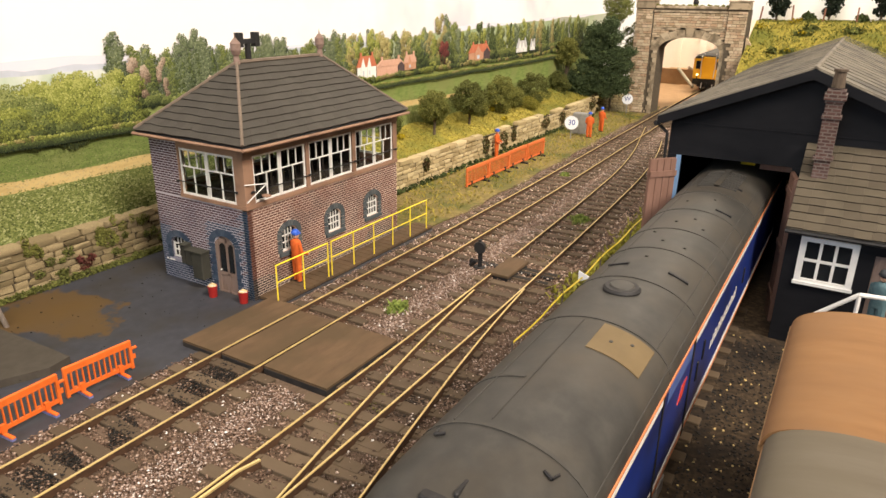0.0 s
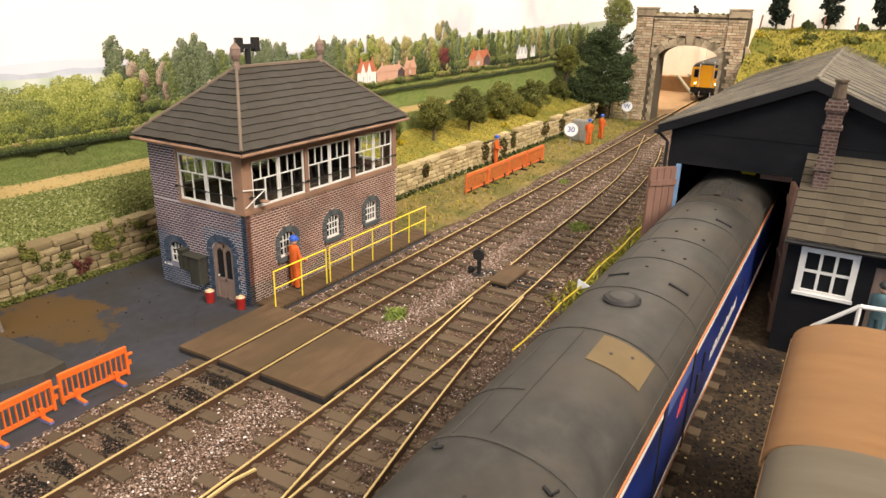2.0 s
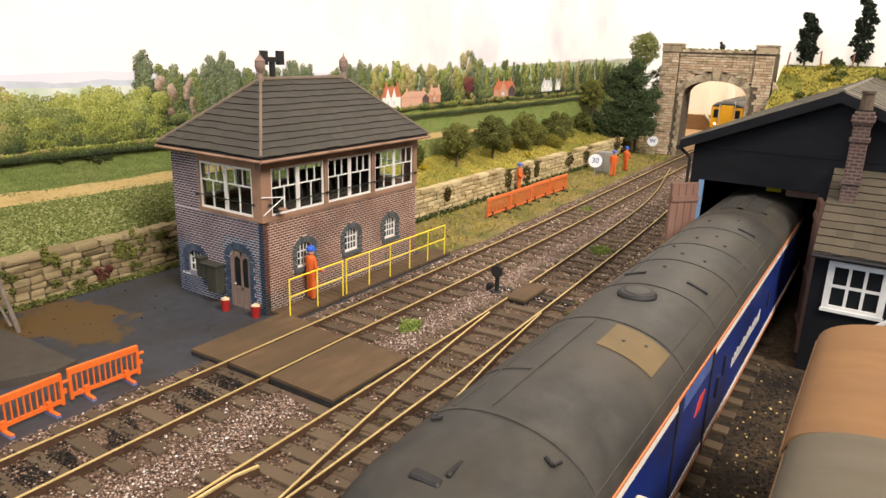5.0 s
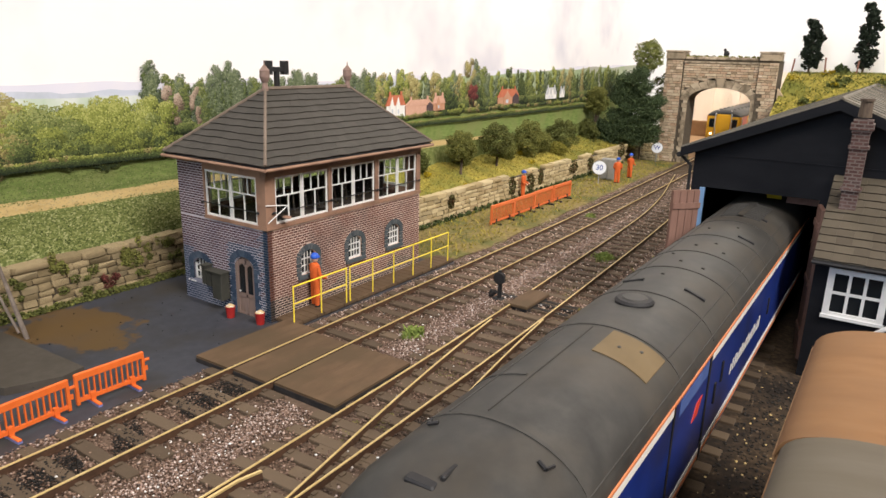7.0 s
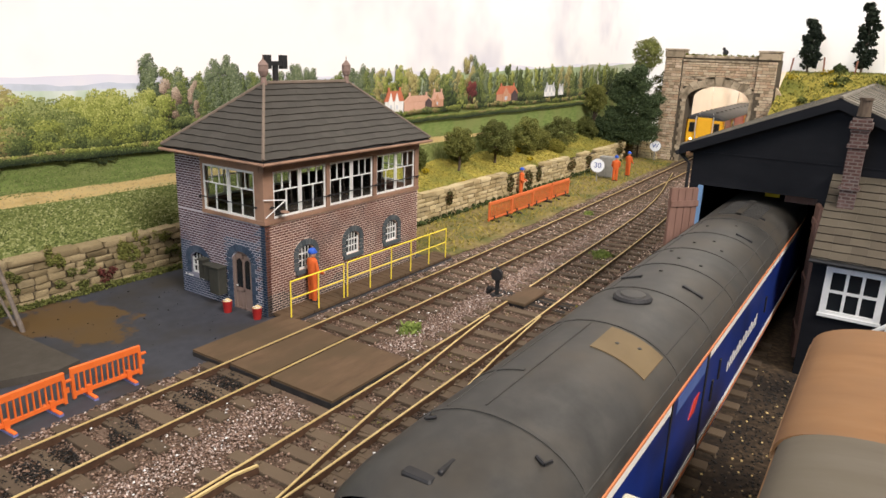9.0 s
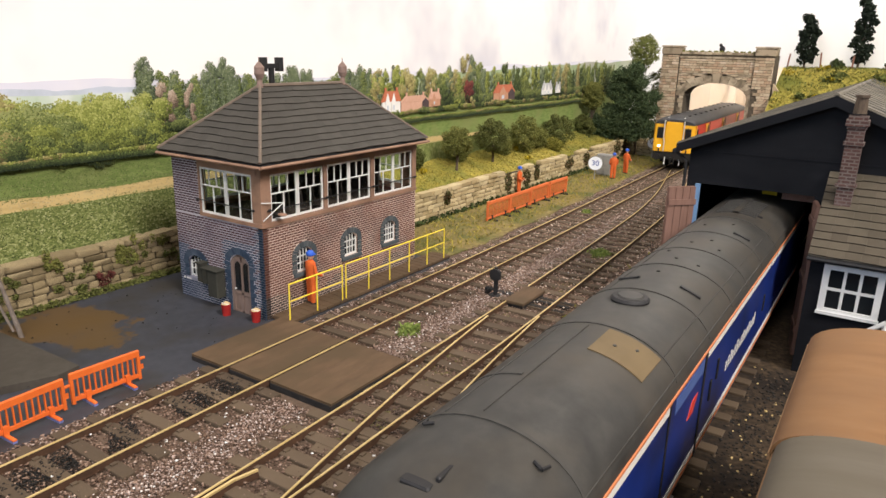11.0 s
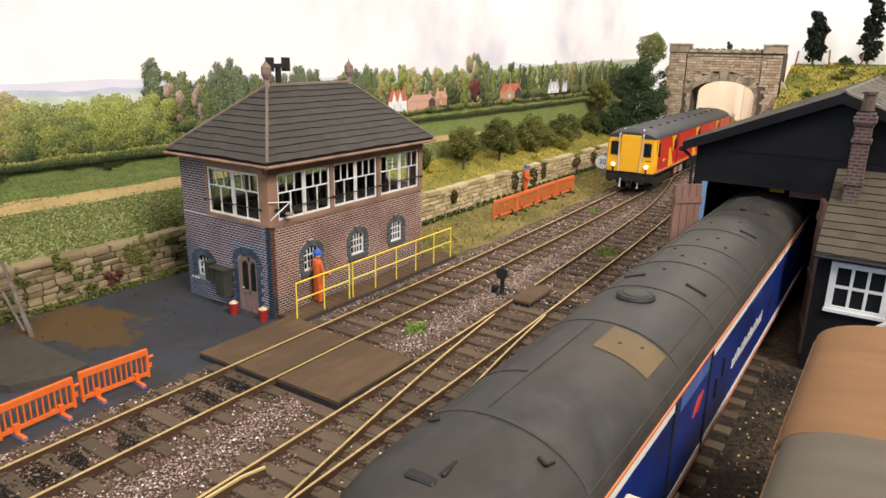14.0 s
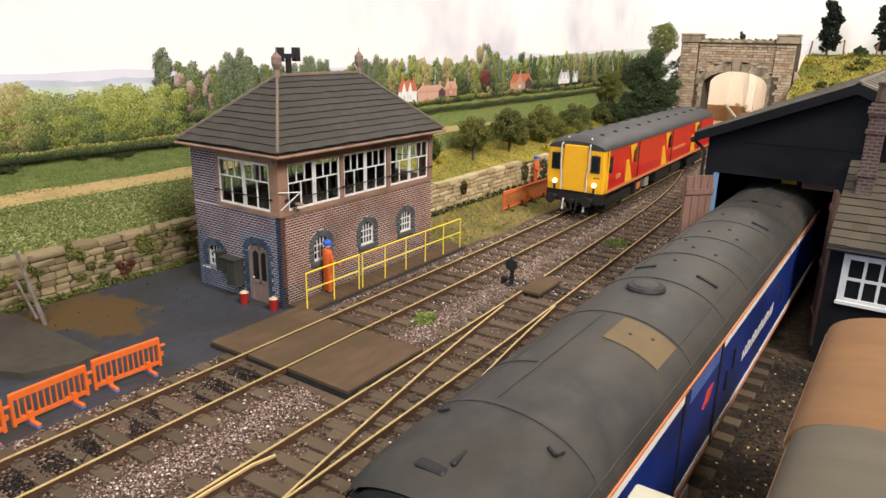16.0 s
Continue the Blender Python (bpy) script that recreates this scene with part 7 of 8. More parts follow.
tagged(foliage("bush", [(-3.3 + 0.5 * math.sin(k * 2.4), 57.2, 0.5 + k * 0.5, 0.6, 0.5, 0.45) for k in range(17)], 420, 0.04, "foam_dark"), "dark bush growing against the bridge pier", "bush")
for x, y, hi in ((9.35, 62.5, 5.3), (14.0, 62.5, 6.6), (18.3, 62.5, 6.2), (23.5, 62.5, 5.8)):
    z = bank_right(x, y)
    tree("pine_tree", x, y, z, hi * 0.85, [(0.35 * math.sin(k * 2.2), 0.2 * math.cos(k * 1.7), 0.9 + k * (hi - 1.4) / 8, 0.75 - 0.035 * k, 0.7, 0.45) for k in range(9)] + [(0.7 * math.sin(k * 1.9), 0, 1.2 + k * (hi - 2) / 6, 0.4, 0.4, 0.32) for k in range(6)], 170, 0.1, "leaf_conifer", "dark narrow pine tree on the bank crest", "crest trees")
s_fence = thing("fence", 8, 61.5, 9.3, "row of thin brown fence posts along the bank crest", "fence")
for k, x in enumerate((8.0, 10.9, 13.6, 16.4, 19.2, 22.0, 24.8)):
    part("post", Solid().box(x - 8.07, x - 7.93, -0.07, 0.07, bank_right(x, 61.5) - 9.5, bank_right(x, 61.5) - 9.3 + 1.45), "post_wood", s_fence, where=at(0, 0, 0, 0, 0, (5, -3, 2, 0, 4, -2, 1)[k]))
for x in (12.2, 16.8, 19.8):
    z = bank_right(x, 62.3)
    tagged(foliage("bush", [(x, 62.3, z + 0.35, 0.6, 0.4, 0.4)], 300, 0.09, "leaf_dark"), "small dark bush on the bank crest", "bush", "crest bushes")


# ---- printed countryside backscene, in low relief ----
XB = -9.3
board = solo("backdrop_countryside", Solid().box(XB - 0.6, XB, -70, 67.0, 0, 46), "sky_print", "tall backscene board printed with pale cloudy sky", "backscene", kind="structure")
s = Solid().box(-9.9, -2.6, 67, 67.6, 0.06, 46).box(8.6, 75, 67, 67.6, 0, 46).box(-2.6, 8.6, 67, 67.6, 9.2, 46)
solo("backdrop_sky", s, "sky_white", "plain white sky board behind the bridge and bank", "backscene", kind="structure")


def ribbon(name, y0, y1, lo, hi, x, material, label, step=0.6):
    """A thin printed layer between two wavy edges."""
    ys = np.arange(y0, y1 + step, step)
    s = Solid()
    v = [(x, y, lo(y)) for y in ys] + [(x, y, hi(y)) for y in ys]
    n = len(ys)
    s.add(v, [(i, i + 1, n + i + 1, n + i) for i in range(n - 1)])
    s.add([(p[0] - 0.02, p[1], p[2]) for p in v], [(i, n + i, n + i + 1, i + 1) for i in range(n - 1)])
    return part(name, s, material, board, label)


nz = lambda y, k, a, o=0.0: a * noise.noise(Vector((y * k, o, 0.5)))
ribbon("far_hills", -70, 66, lambda y: 5.5, lambda y: 8.62 + nz(y, 0.22, 0.3, 2) + nz(y, 0.9, 0.05, 5) + max(0, y - 22) * 0.022, XB + 0.022, "hill_lilac", "faint lilac far hills", 0.25)
ribbon("far_hills", -70, 30, lambda y: 5.5, lambda y: 8.27 + nz(y, 0.35, 0.16, 12) + nz(y, 1.6, 0.06, 7), XB + 0.03, "hill_blue", "hazy blue hills", 0.2)
ribbon("far_hills", -70, 24, lambda y: 5.5, lambda y: 8.08 + nz(y, 0.4, 0.06, 22), XB + 0.036, "hill_haze", "pale misty fields under the hills", 0.25)
ribbon("near_hills", 20, 66, lambda y: 5.5, lambda y: 8.45 + nz(y, 0.2, 0.2, 9) + max(0, y - 25) * 0.026, XB + 0.045, "hill_green", "pale green hills", 0.3)
ribbon("crop_field", -70, 66, lambda y: 0.05, lambda y: 3.74 + nz(y, 0.4, 0.08), XB + 0.07, "crop", "leafy green crop field")
ribbon("straw_strip", -70, 33, lambda y: 3.68 + nz(y, 0.4, 0.08), lambda y: 4.22 + nz(y, 0.5, 0.12, 4) - max(0, y - 24) * 0.04, XB + 0.06, "straw", "strip of dry straw")
ribbon("far_field", -70, 66, lambda y: 3.7, lambda y: 5.75 + nz(y, 0.3, 0.1, 6), XB + 0.05, "field", "smooth green field")
ribbon("meadow", -70, 66, lambda y: 5.4, lambda y: 6.5 + nz(y, 0.3, 0.2, 8), XB + 0.048, "field", "green meadow behind the hedge")


def flecks(n, y0, y1, z0, z1, size, leaf, label):
    c = np.stack([XB + 0.08 + rng.uniform(0, 0.012, n), rng.uniform(y0, y1, n), z0 + (z1 - z0) * rng.random(n)], 1)
    t = rng.normal(0, 0.5, n)
    k = size * (1.15 - c[:, 2:3] / 6.5) * (0.6 + 0.8 * rng.random((n, 1)))
    o = np.zeros(n)
    ob = new("crop_leaves", quads_mesh("crop_leaves", c, np.stack([o, np.cos(t), np.sin(t)], 1) * k, np.stack([o, -np.sin(t), np.cos(t)], 1) * k * 0.55, leaf))
    ob.parent = board
    tagged(ob, label, kind="stuff")


flecks(40000, -16, 21, 0.9, 3.72, 0.055, "crop_leaf", "pale flecked crop leaves")
flecks(12000, -16, 20, 4.3, 5.4, 0.055, "crop_far", "finer crop leaves beyond the straw")
flecks(1500, -16, 26, 3.6, 3.84, 0.045, "crop_leaf", "ragged crop edge")
flecks(2200, -16, 26, 4.14, 4.4, 0.045, "crop_far", "ragged crop edge")
flecks(1500, -16, 26, 3.8, 4.2, 0.05, "straw_dab", "dry straw stalks")

# printed trees: every crown is a heap of rounded clumps, each lit from the upper side, in four inks
INKS = {"sage": ((0.024, 0.034, 0.02), (0.058, 0.076, 0.04), (0.115, 0.142, 0.075), (0.21, 0.24, 0.14)),
        "lime": ((0.03, 0.038, 0.008), (0.09, 0.105, 0.022), (0.19, 0.215, 0.045), (0.33, 0.345, 0.1)),
        "grass": ((0.022, 0.032, 0.011), (0.06, 0.077, 0.023), (0.125, 0.15, 0.043), (0.24, 0.265, 0.095)),
        "shade": ((0.012, 0.02, 0.008), (0.028, 0.04, 0.014), (0.055, 0.075, 0.022), (0.11, 0.14, 0.04)),
        "twig": ((0.1, 0.07, 0.05), (0.2, 0.145, 0.105), (0.32, 0.24, 0.18), (0.45, 0.36, 0.28)),
        "copper": ((0.028, 0.008, 0.008), (0.07, 0.016, 0.016), (0.12, 0.028, 0.025), (0.2, 0.06, 0.045)),
        "tan": ((0.07, 0.058, 0.024), (0.15, 0.125, 0.046), (0.26, 0.225, 0.085), (0.4, 0.36, 0.16))}
for ink, tones in INKS.items():
    for k, c in enumerate(tones):
        M[f"ink_{ink}_{k}"] = mat(f"ink_{ink}_{k}", [tuple(v * 0.82 for v in c), c, tuple(v * 1.2 for v in c)], 2, 1, 0, random_by="island")


def printed(name, clumps, dab, label, density=3.0):
    """Dabs of printing ink over clumps (y, z, ry, rz, ink), painted from the top clump down to the lowest."""
    heaps = {}
    clumps = sorted(clumps, key=lambda c: -c[1])
    depth = 0.03 / max(1, len(clumps))
    for i, (y, z, ry, rz, ink, lift) in enumerate(c if len(c) == 6 else (*c, 0.0) for c in clumps):
        n = max(10, int(density * ry * rz / (dab * dab * 0.9)))
        t, r = rng.uniform(0, 2 * math.pi, n), rng.random(n) ** 0.55
        r *= 1 + 0.22 * np.sin(3 * t + y * 5) * np.cos(5 * t + z * 3)
        a, b = r * np.cos(t), r * np.sin(t)
        tone = np.clip(np.floor(1.6 + lift + 1.5 * (0.85 * b - 0.35 * a) + rng.normal(0, 0.4, n)), 0, 3).astype(int)
        c = np.stack([printed.base + i * depth + rng.uniform(0, depth * 3, n), y + ry * a, z + rz * b], 1)
        for k in range(4):
            heaps.setdefault((ink, k), []).append(c[tone == k])
    for (ink, k), rows in heaps.items():
        c = np.concatenate(rows)
        if not len(c):
            continue
        t = rng.uniform(0, 2 * math.pi, len(c))
        q = dab * (0.55 + 0.7 * rng.random((len(c), 1)))
        o = np.zeros(len(c))
        ob = new(name, quads_mesh(name, c, np.stack([o, np.cos(t), np.sin(t)], 1) * q, np.stack([o, -np.sin(t), np.cos(t)], 1) * q * 0.7, f"ink_{ink}_{k}"))
        ob.parent = board
        tagged(ob, label, kind="stuff")


def crown(y, z0, z1, half, ink, n, tall=1.0, under="shade"):
    """Clumps filling a rounded crown, with darker ones below."""
    out = []
    for k in range(n):
        f = (k + 0.5) / n
        w = half * math.sqrt(max(0.06, 1 - abs(2 * f - 0.8) ** 2.2 / 2))
        r = half * rng.uniform(0.24, 0.46)
        out.append((y + rng.uniform(-1, 1) * w * 0.8, z0 + (z1 - z0) * f - r * 0.3, r, r * tall, under if rng.random() < 0.4 - 1.2 * f else ink, 1.7 * (f - 0.5)))
    return out


def poplar(y, z0, z1, half, ink):
    """A tall narrow crown that tapers to its tip."""
    return [(y + rng.normal(0, half * 0.25), z, half * (0.45 + 0.6 * min(1, (z1 - z) / (z1 - z0) * 1.8)) * rng.uniform(0.75, 1.1), 0.24, ink, 1.1 * ((z - z0) / (z1 - z0) - 0.55)) for z in np.arange(z0, z1 - 0.15, 0.2)]


# poplar belt behind the signal box
X = XB + 0.1
printed.base = X - 0.015
belt = []
for y in np.arange(1.9, 17.5, 0.46):
    top = 9.1 + 0.3 * math.sin(y * 1.3) + rng.uniform(-0.25, 0.2) - (0.35 if y > 9 else 0)
    belt += poplar(y + rng.uniform(-0.1, 0.1), 6.5, top, 0.42, "sage" if rng.random() < 0.75 else "grass")
    if rng.random() < 0.6:
        belt += poplar(y + 0.2, 6.4, top - rng.uniform(0.4, 1.2), 0.16, "shade")
belt += crown(1.9, 6.9, 8.95, 0.55, "shade", 10) + crown(18.6, 6.6, 9.0, 0.4, "sage", 9) + crown(19.6, 6.6, 9.15, 0.36, "shade", 10) + crown(17.8, 6.4, 8.6, 0.7, "sage", 10)
printed("poplars", belt, 0.034, "belt of grey-green poplars", 1.8)
printed.base = X + 0.022
twigs = crown(2.95, 6.7, 8.35, 0.62, "twig", 12, 1.2) + crown(4.1, 6.7, 8.3, 0.36, "twig", 9, 1.4) + crown(6.9, 6.3, 7.3, 0.6, "twig", 6) + crown(9.6, 6.6, 7.7, 0.7, "tan", 7)
twigs += [(y, 6.35 + rng.uniform(-0.1, 0.25), 0.4, 0.22, "grass" if rng.random() < 0.6 else "tan") for y in np.arange(3.4, 18, 0.45)]
printed("bare_trees", twigs, 0.03, "bare pinkish-brown trees before the poplars")

# woodland beyond the cottages, thinning with distance
printed.base = X - 0.015
wood = []
y = 17.4
while y < 60:
    half = rng.uniform(0.5, 0.95)
    top = 8.2 + rng.uniform(0, 0.75) + (0.9 if 28.2 < y < 30.2 else 0) + 0.012 * (y - 20)
    ink = rng.choice(["lime", "grass", "sage", "lime", "tan", "grass", "shade"])
    wood += poplar(y, 6.4, top, half * 0.6, ink) if rng.random() < 0.25 else crown(y, 6.4, top, half, ink, 15, 1.15)
    y += half * 0.95
wood += [(y, 6.55, 0.55, 0.4, "shade" if rng.random() < 0.4 else "grass") for y in np.arange(20, 58, 0.6)]
wood += [(y, rng.uniform(6.7, 7.4), 0.12, 0.5, "shade") for y in rng.uniform(20, 58, 22)]
printed("woodland", wood, 0.042, "mixed sunlit green woodland", 2.2)
printed.base = X + 0.022
printed("woodland", crown(25.6, 6.2, 7.7, 0.75, "shade", 12) + crown(26.4, 6.2, 7.3, 0.5, "shade", 8) + crown(37.4, 6.3, 7.3, 0.5, "shade", 7), 0.04, "dark yews beside the cottages")
printed("copper_tree", crown(28.9, 6.5, 7.85, 0.75, "copper", 14), 0.038, "copper-red tree")


def printed_house(y0, y1, z0, z1, wall, roof, label, rise=0.6, gables=1, dark_end=0.0):
    """A small printed cottage: wall, pitched roof with gables, chimney stacks, windows."""
    h = part("cottage", Solid().box(X + 0.04, X + 0.1, y0, y1, z0, z1), wall, board, label)
    i = (y1 - y0) * 0.16
    part("roof", Solid().prism([(y0 - 0.08, z1), (y1 + 0.08, z1), (y1 - i, z1 + rise), (y0 + i, z1 + rise)], "x", X + 0.04, X + 0.12), roof, h)
    w = (y1 - y0) / (gables + 1)
    for k in range(gables):
        y = y0 + w * (k + 0.55)
        part("gable", Solid().prism([(y - 0.05, z0 + 0.1), (y + w * 0.6, z0 + 0.1), (y + w * 0.6, z1), (y + w * 0.28, z1 + rise * 0.85), (y - 0.05, z1)], "x", X + 0.121, X + 0.14), wall, h)
        part("window", Solid().box(X + 0.141, X + 0.145, y + w * 0.16, y + w * 0.4, z0 + 0.3 * (z1 - z0), z0 + 0.7 * (z1 - z0)), "hill_blue", h)
    if dark_end:
        part("shaded_end", Solid().prism([(y1 - dark_end, z0), (y1, z0), (y1, z1 - 0.05), (y1 - dark_end * 0.5, z1 + rise * 0.5), (y1 - dark_end, z1 - 0.05)], "x", X + 0.121, X + 0.135), "house_dark", h)
    for y in (y0 + i * 1.2, y1 - i * 1.2):
        part("chimney", Solid().box(X + 0.05, X + 0.1, y - 0.08, y + 0.08, z1 + rise - 0.05, z1 + rise + 0.22), roof, h)


printed_house(18.3, 20.2, 6.1, 6.85, "house_white", "house_red", "white cottage with steep red tiled roof", 0.65, 2)
printed_house(20.3, 23.4, 6.15, 6.75, "house_pink", "house_pink", "long pink-roofed barn with a shaded end", 0.38, 0, 0.75)
printed_house(23.5, 24.9, 6.3, 6.8, "house_wall", "house_pink", "small pink-roofed house behind the barn", 0.5, 1)
printed_house(32.6, 36.1, 6.2, 6.9, "house_wall", "house_red", "red brick house with hipped roof", 0.62, 1, 1.1)
printed_house(41.4, 43.6, 6.45, 6.85, "house_white", "house_grey", "small white house with grey roof", 0.6, 2)
printed_house(44.4, 45.4, 6.5, 6.8, "house_white", "house_grey", "small pale house among trees", 0.5, 1)

# gardens, hedge and the thicket of bushes
printed.base = X + 0.147
garden = [(y, 6.12 + nz(y, 0.9, 0.14), rng.uniform(0.2, 0.45), rng.uniform(0.1, 0.22), rng.choice(["lime", "grass", "tan", "shade"])) for y in np.arange(17.8, 52, 0.5)]
garden += crown(27.2, 6.0, 6.65, 0.4, "lime", 6) + crown(29.3, 6.0, 6.7, 0.45, "tan", 6) + crown(31.4, 6.1, 6.7, 0.4, "grass", 6)
printed("garden_shrubs", garden, 0.036, "pale garden shrubs")
printed.base = X + 0.1
thicket = []
y = -18.0
while y < 2.0:
    half = rng.uniform(1.0, 1.7)
    top = 7.55 + rng.uniform(0, 0.75)
    thicket += crown(y, 5.8, top, half, rng.choice(["lime", "lime", "grass"] if y > -4 else ["lime", "tan", "tan", "twig"]), 26, 0.8, "grass")
    y += half * 0.8
thicket += crown(1.5, 5.8, 7.2, 0.9, "grass", 14) + crown(2.2, 5.8, 6.6, 0.6, "shade", 10) + crown(0.3, 5.7, 6.7, 0.7, "shade", 9) + crown(-0.9, 5.7, 7.0, 0.7, "shade", 12) + crown(-2.6, 5.7, 6.6, 0.6, "lime", 8) + crown(-3.6, 5.7, 6.5, 0.6, "shade", 8)
printed("bushes", thicket, 0.036, "thicket of yellow-green bushes with dark undersides", 1.7)
printed.base = X + 0.18
hedge = []
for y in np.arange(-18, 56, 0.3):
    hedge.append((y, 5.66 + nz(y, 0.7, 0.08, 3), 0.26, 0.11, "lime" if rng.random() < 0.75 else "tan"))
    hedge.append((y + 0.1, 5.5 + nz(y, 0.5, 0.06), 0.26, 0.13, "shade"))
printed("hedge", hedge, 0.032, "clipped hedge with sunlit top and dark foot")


# ---- yellow and red parcels railcar ----
def railcar():
    rc = thing("parcels_railcar", 0, 0, 0, "red parcels railcar with yellow front, grey roof and lit headlights", "railcar")
    L, H, ZE, ZT, ZB = 25.5, 1.8, 4.3, 5.0, 1.85
    def ring(y, k, dz=0.0):
        return [(x * k, y, z) for x, z in ((-1.74, ZB), (-1.8, 2.6), (-1.76, ZE), (1.76, ZE), (1.8, 2.6), (1.74, ZB))]
    part("body", Solid().loft([ring(0.35, 1.0), ring(L, 1.0)]), "train_red", rc, "glossy red body side")
    front = [[(x * k, y, z) for x, z in ((-1.74, ZB), (-1.8, 2.6), (-1.72, ZE), (-1.2, 4.55), (0, 4.68), (1.2, 4.55), (1.72, ZE), (1.8, 2.6), (1.74, ZB))] for y, k in ((0.0, 0.93), (0.12, 0.985), (0.36, 1.003))]
    fr = part("front", Solid().loft(front), "train_yellow", rc, "bright yellow cab front")
    arcs = [[(x * k, y, ZE - 0.02 + (z - 4.1) * d) for x, z in arc_section(1.82, 4.1, 5.1, 20)] for y, k, d in ((-0.02, 0.93, 0.42), (0.35, 0.97, 0.6), (1.2, 1.0, 0.72), (L - 1, 1.0, 0.72), (L, 0.95, 0.6))]
    rf = part("roof", Solid().loft(arcs), "train_roof", rc, "clean grey domed roof", True)
    for k in range(11):
        for x in (-0.75, 0.75):
            part("roof_vent", Solid().rod((x, 1.8 + k * 2.2, 4.8), (x, 1.8 + k * 2.2, 5.0), 0.16, 10, 0.13), "black", rf)
    part("gangway_door", Solid().soft_box(-0.72, 0.72, -0.1, 0.05, ZB + 0.05, 4.5, 0.04), "train_yellow", fr, "flush yellow centre door")
    for x0 in (-1.55, 0.85):
        w = part("cab_window", Solid().soft_box(x0 + 0.05, x0 + 0.63, -0.03, 0.1, 3.02, 4.0, 0.12), "black", fr, "dark cab window")
        part("pane", Solid().box(x0 + 0.15, x0 + 0.53, -0.045, -0.032, 3.12, 3.9), "dark_glass", w)
        part("wiper", Solid().rod((x0 + 0.35, -0.07, 4.1), (x0 + 0.5, -0.06, 3.5), 0.018, 5), "black", w)
    for x in (-0.85, 0.85):
        hr = Solid().rod((x * 0.8, 0.5, 4.86), (x, -0.12, 4.5), 0.05, 8).rod((x, -0.12, 4.5), (x, -0.12, 3.2), 0.045, 8).rod((x, -0.12, 3.2), (x * 0.9, -0.14, 2.75), 0.045, 8).rod((x * 0.9, -0.14, 2.75), (x * 0.9, -0.14, 1.9), 0.045, 8)
        part("handrail", hr, "chrome", fr, "bright metal pipe")
    for x in (-1.2, 1.2):
        part("headlight", Solid().rod((x, -0.12, 2.33), (x, 0.02, 2.33), 0.125, 14), "headlight", fr, "glowing warm headlight")
        part("light_bracket", Solid().box(x - 0.05, x + 0.05, -0.1, 0.0, 1.8, 2.14), "black", fr)
    for k in range(3):
        part("number_bar", Solid().box(1.15 + k * 0.12, 1.23 + k * 0.12, -0.02, 0.01, 2.7, 2.78), "black", fr)
    part("buffer_beam", Solid().box(-1.7, 1.7, 0.0, 0.5, 1.2, ZB - 0.01), "chassis", rc, "black buffer beam")
    for x in (-1.1, 1.1):
        part("buffer", Solid().rod((x, -0.75, 1.45), (x, 0.0, 1.45), 0.12, 10).rod((x, -0.82, 1.45), (x, -0.74, 1.45), 0.28, 16), "chassis", rc)
    for x in (-0.55, 0.25, 0.75):
        part("hose", Solid().rod((x, -0.15, 1.4), (x, -0.25, 0.85), 0.05, 6, mi=0).ball((x, -0.26, 0.82), 0.08, 0.08, 0.1, 8, 5), "chrome" if x != 0.25 else "chassis", rc)
    part("coupling", Solid().rod((0, -0.3, 1.3), (0, -0.3, 0.75), 0.07, 6).box(-0.12, 0.12, -0.4, 0.1, 1.2, 1.4), "chassis", rc)
    for sx in (-1, 1):
        st = lambda poly, e=0.012: Solid().prism(poly, "x", sx * 1.79, sx * (1.815 + e))
        for y in (4.2, 11.6, 19.4):
            part("yellow_flash", st([(y - 0.75, 2.03), (y + 0.5, 2.03), (y - 0.4, 3.4), (y - 0.75, 3.3)]), "train_yellow", rc, "yellow diagonal flash")
            part("yellow_flash", st([(y - 0.25, 4.2), (y + 0.85, 4.2), (y + 0.8, 3.95), (y + 0.42, 3.8), (y + 0.3, 3.0)]), "train_yellow", rc)
            part("door_window", st([(y + 0.75, 3.1), (y + 1.15, 3.1), (y + 1.15, 4.0), (y + 0.75, 4.0)], 0.02), "dark_glass", rc, "narrow dark door window")
            part("door_line", st([(y + 1.5, 1.9), (y + 1.55, 1.9), (y + 1.55, 4.25), (y + 1.5, 4.25)]), "chassis", rc)
        part("cab_door_window", st([(0.55, 3.0), (1.0, 3.0), (1.0, 3.95), (0.55, 3.95)], 0.02), "dark_glass", rc)
        part("sole_line", st([(0.4, 1.86), (L, 1.86), (L, 2.02), (0.4, 2.02)], 0.015), "loco_orange", rc, "orange lower line")
        part("cab_edge", st([(0.3, 1.86), (0.5, 1.86), (0.5, 4.28), (0.3, 4.28)], 0.006), "train_yellow", rc)
        for k in range(9):
            part("lettering_bar", st([(13.6 + k * 0.36, 2.75), (13.85 + k * 0.36, 2.75), (13.85 + k * 0.36, 2.95), (13.6 + k * 0.36, 2.95)], 0.008), "loco_orange", rc, "small gold lettering")
        part("lettering_bar", st([(1.8, 2.5), (2.6, 2.5), (2.6, 2.75), (1.8, 2.75)], 0.008), "loco_orange", rc)
    part("end_line", Solid().box(-1.76, 1.76, L, L + 0.05, ZB, ZE), "train_yellow", rc)
    part("underframe", Solid().box(-1.4, 1.4, 0.5, L, 1.45, ZB - 0.005), "chassis", rc)
    for y0, y1, m in ((6.6, 7.9, "chassis"), (8.8, 9.6, "grey_step"), (11.2, 14.5, "chassis"), (15, 17.5, "chassis")):
        part("equipment_box", Solid().soft_box(-1.45, 1.45, y0, y1, 0.85, 1.449, 0.05), m, rc)
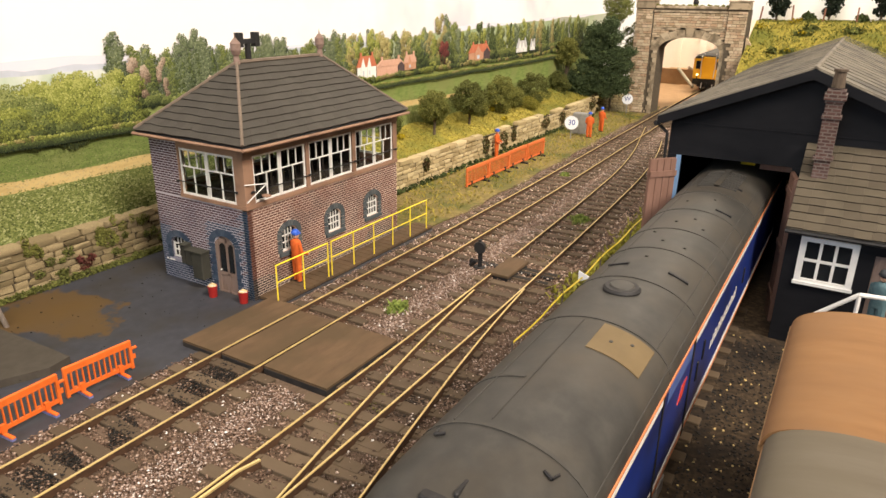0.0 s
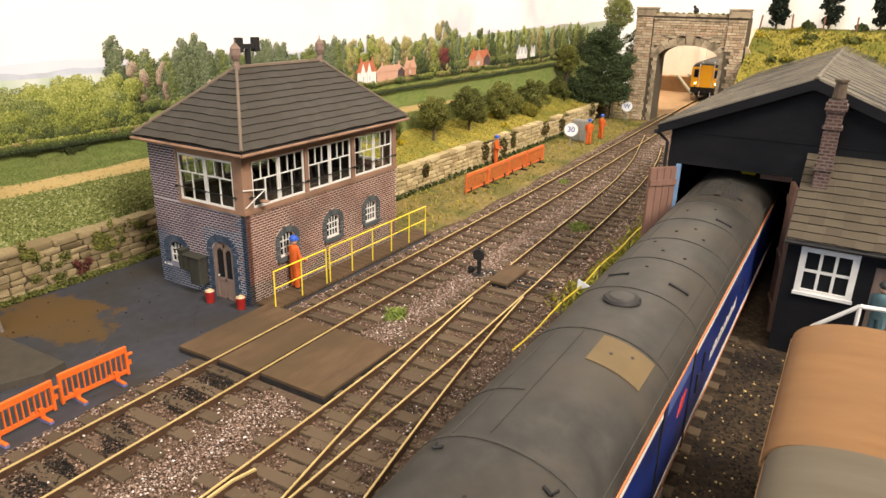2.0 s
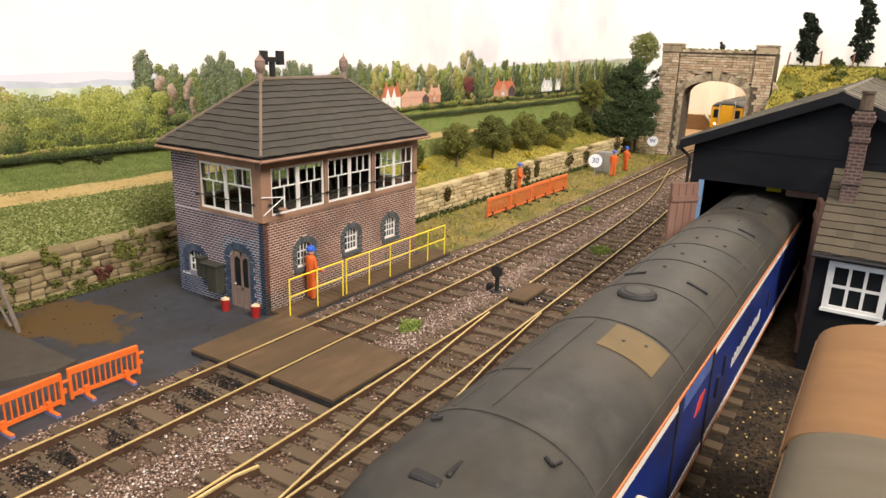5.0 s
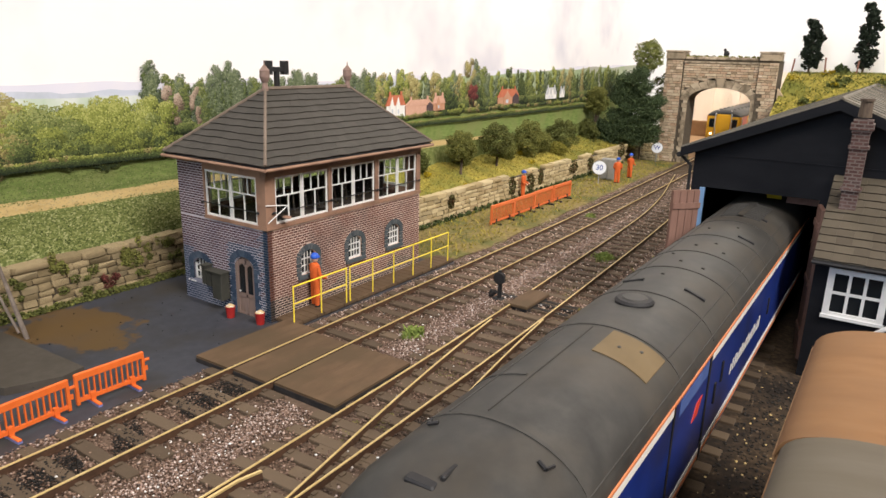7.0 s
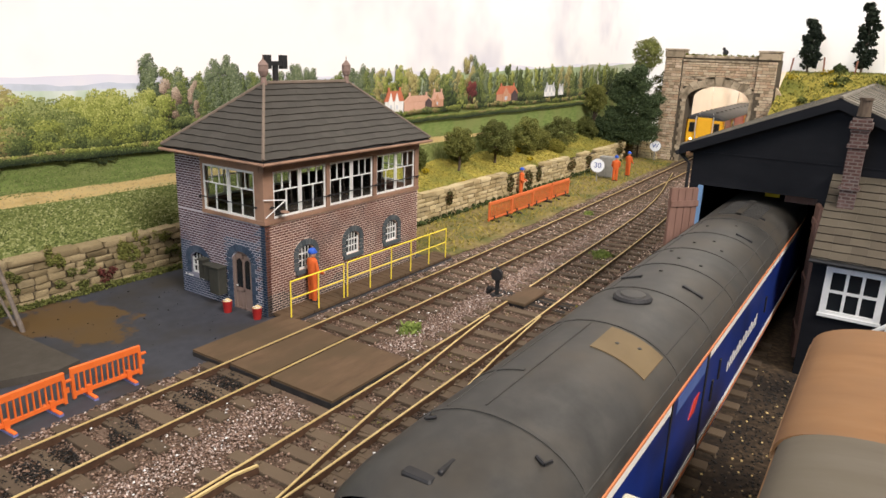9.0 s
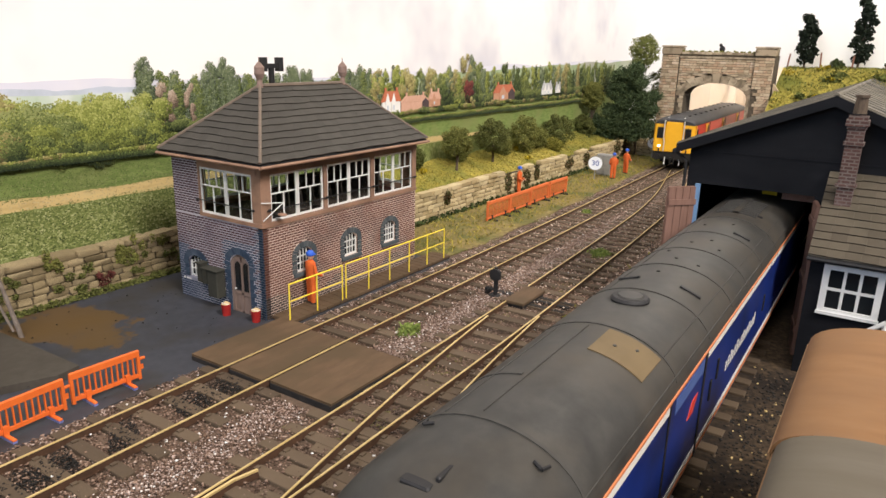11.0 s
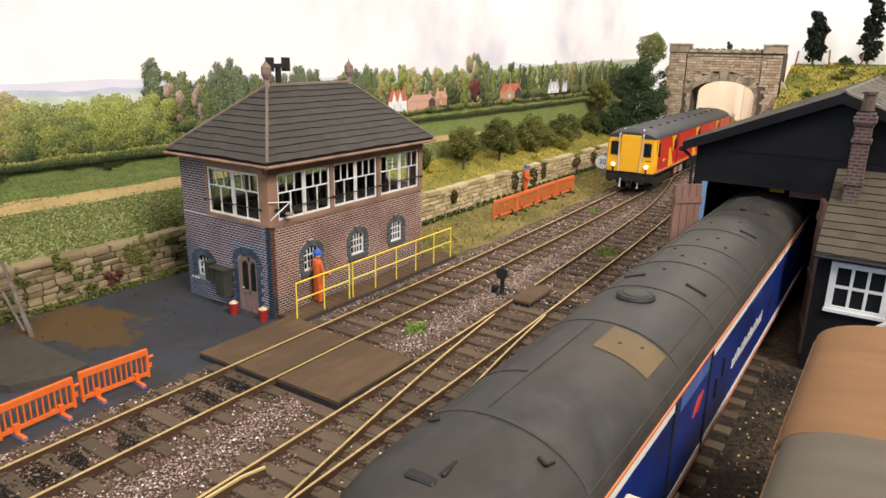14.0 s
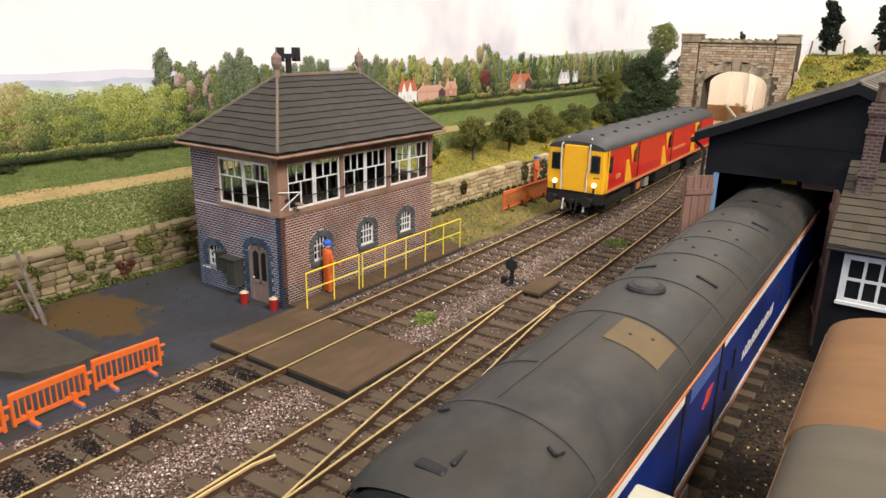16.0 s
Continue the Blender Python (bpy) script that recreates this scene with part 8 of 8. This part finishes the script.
    for sx in (-1, 1):
        part("warning_panel", Solid().prism([(6.9, 0.98), (7.6, 0.98), (7.7, 1.4), (7.0, 1.4)], "x", sx * 1.452, sx * 1.47), "loco_orange", rc, "small orange panel")
    wheels = []
    for yb in (3.6, L - 3.6):
        bg = part("bogie", Solid().box(-1.4, 1.4, yb - 2.0, yb + 2.0, 0.7, 1.1).box(-1.45, -1.25, yb - 2.3, yb + 2.3, 0.95, 1.3).box(1.25, 1.45, yb - 2.3, yb + 2.3, 0.95, 1.3), "chassis", rc, "black bogie frame")
        for k in (-1.6, 1.6):
            w = part("wheelset", Solid().rod((-1.05, 0, 0), (-0.8, 0, 0), 0.55, 20).rod((0.8, 0, 0), (1.05, 0, 0), 0.55, 20).rod((-0.8, 0, 0), (0.8, 0, 0), 0.1, 8).box(-1.07, -1.051, -0.4, 0.4, -0.05, 0.05).box(1.051, 1.07, -0.4, 0.4, -0.05, 0.05), "chassis", bg, where=at(0, yb + k, 0.85))
            wheels.append((w, yb + k))
    return rc, wheels


RAILCAR, WHEELS = railcar()

# distance of the cab front along the line, second by second
RUN = [(0, 75.6), (2, 74.6), (4, 71.4), (6.5, 66.9), (7, 65.2), (7.5, 63.1), (8, 61.0), (8.5, 58.9), (9, 56.7), (10, 51.7), (11.5, 43.4), (12, 41.4), (12.5, 39.4),
       (13, 37.1), (13.5, 34.5), (14, 31.8), (14.5, 28.9), (15, 25.9), (15.5, 22.9), (16, 19.9)]


def motions():
    yy, xx = smooth_line(T1)
    ts, ps = [r[0] for r in RUN], [r[1] for r in RUN]
    rows = []
    for t, y in RUN:
        a, b = float(np.interp(y + 3.6, yy, xx)), float(np.interp(y + 21.9, yy, xx))
        yaw = math.atan2(-(b - a), 18.3)
        rows.append((t, at(a - (b - a) / 18.3 * 3.6, y, 0, math.degrees(yaw))))
    walk(RAILCAR, rows)
    for w, y in WHEELS:
        walk(w, [(k / 10, at(0, y, 0.85, 0, math.degrees((75.6 - float(np.interp(k / 10, ts, ps))) / 0.55))) for k in range(161)])


motions()
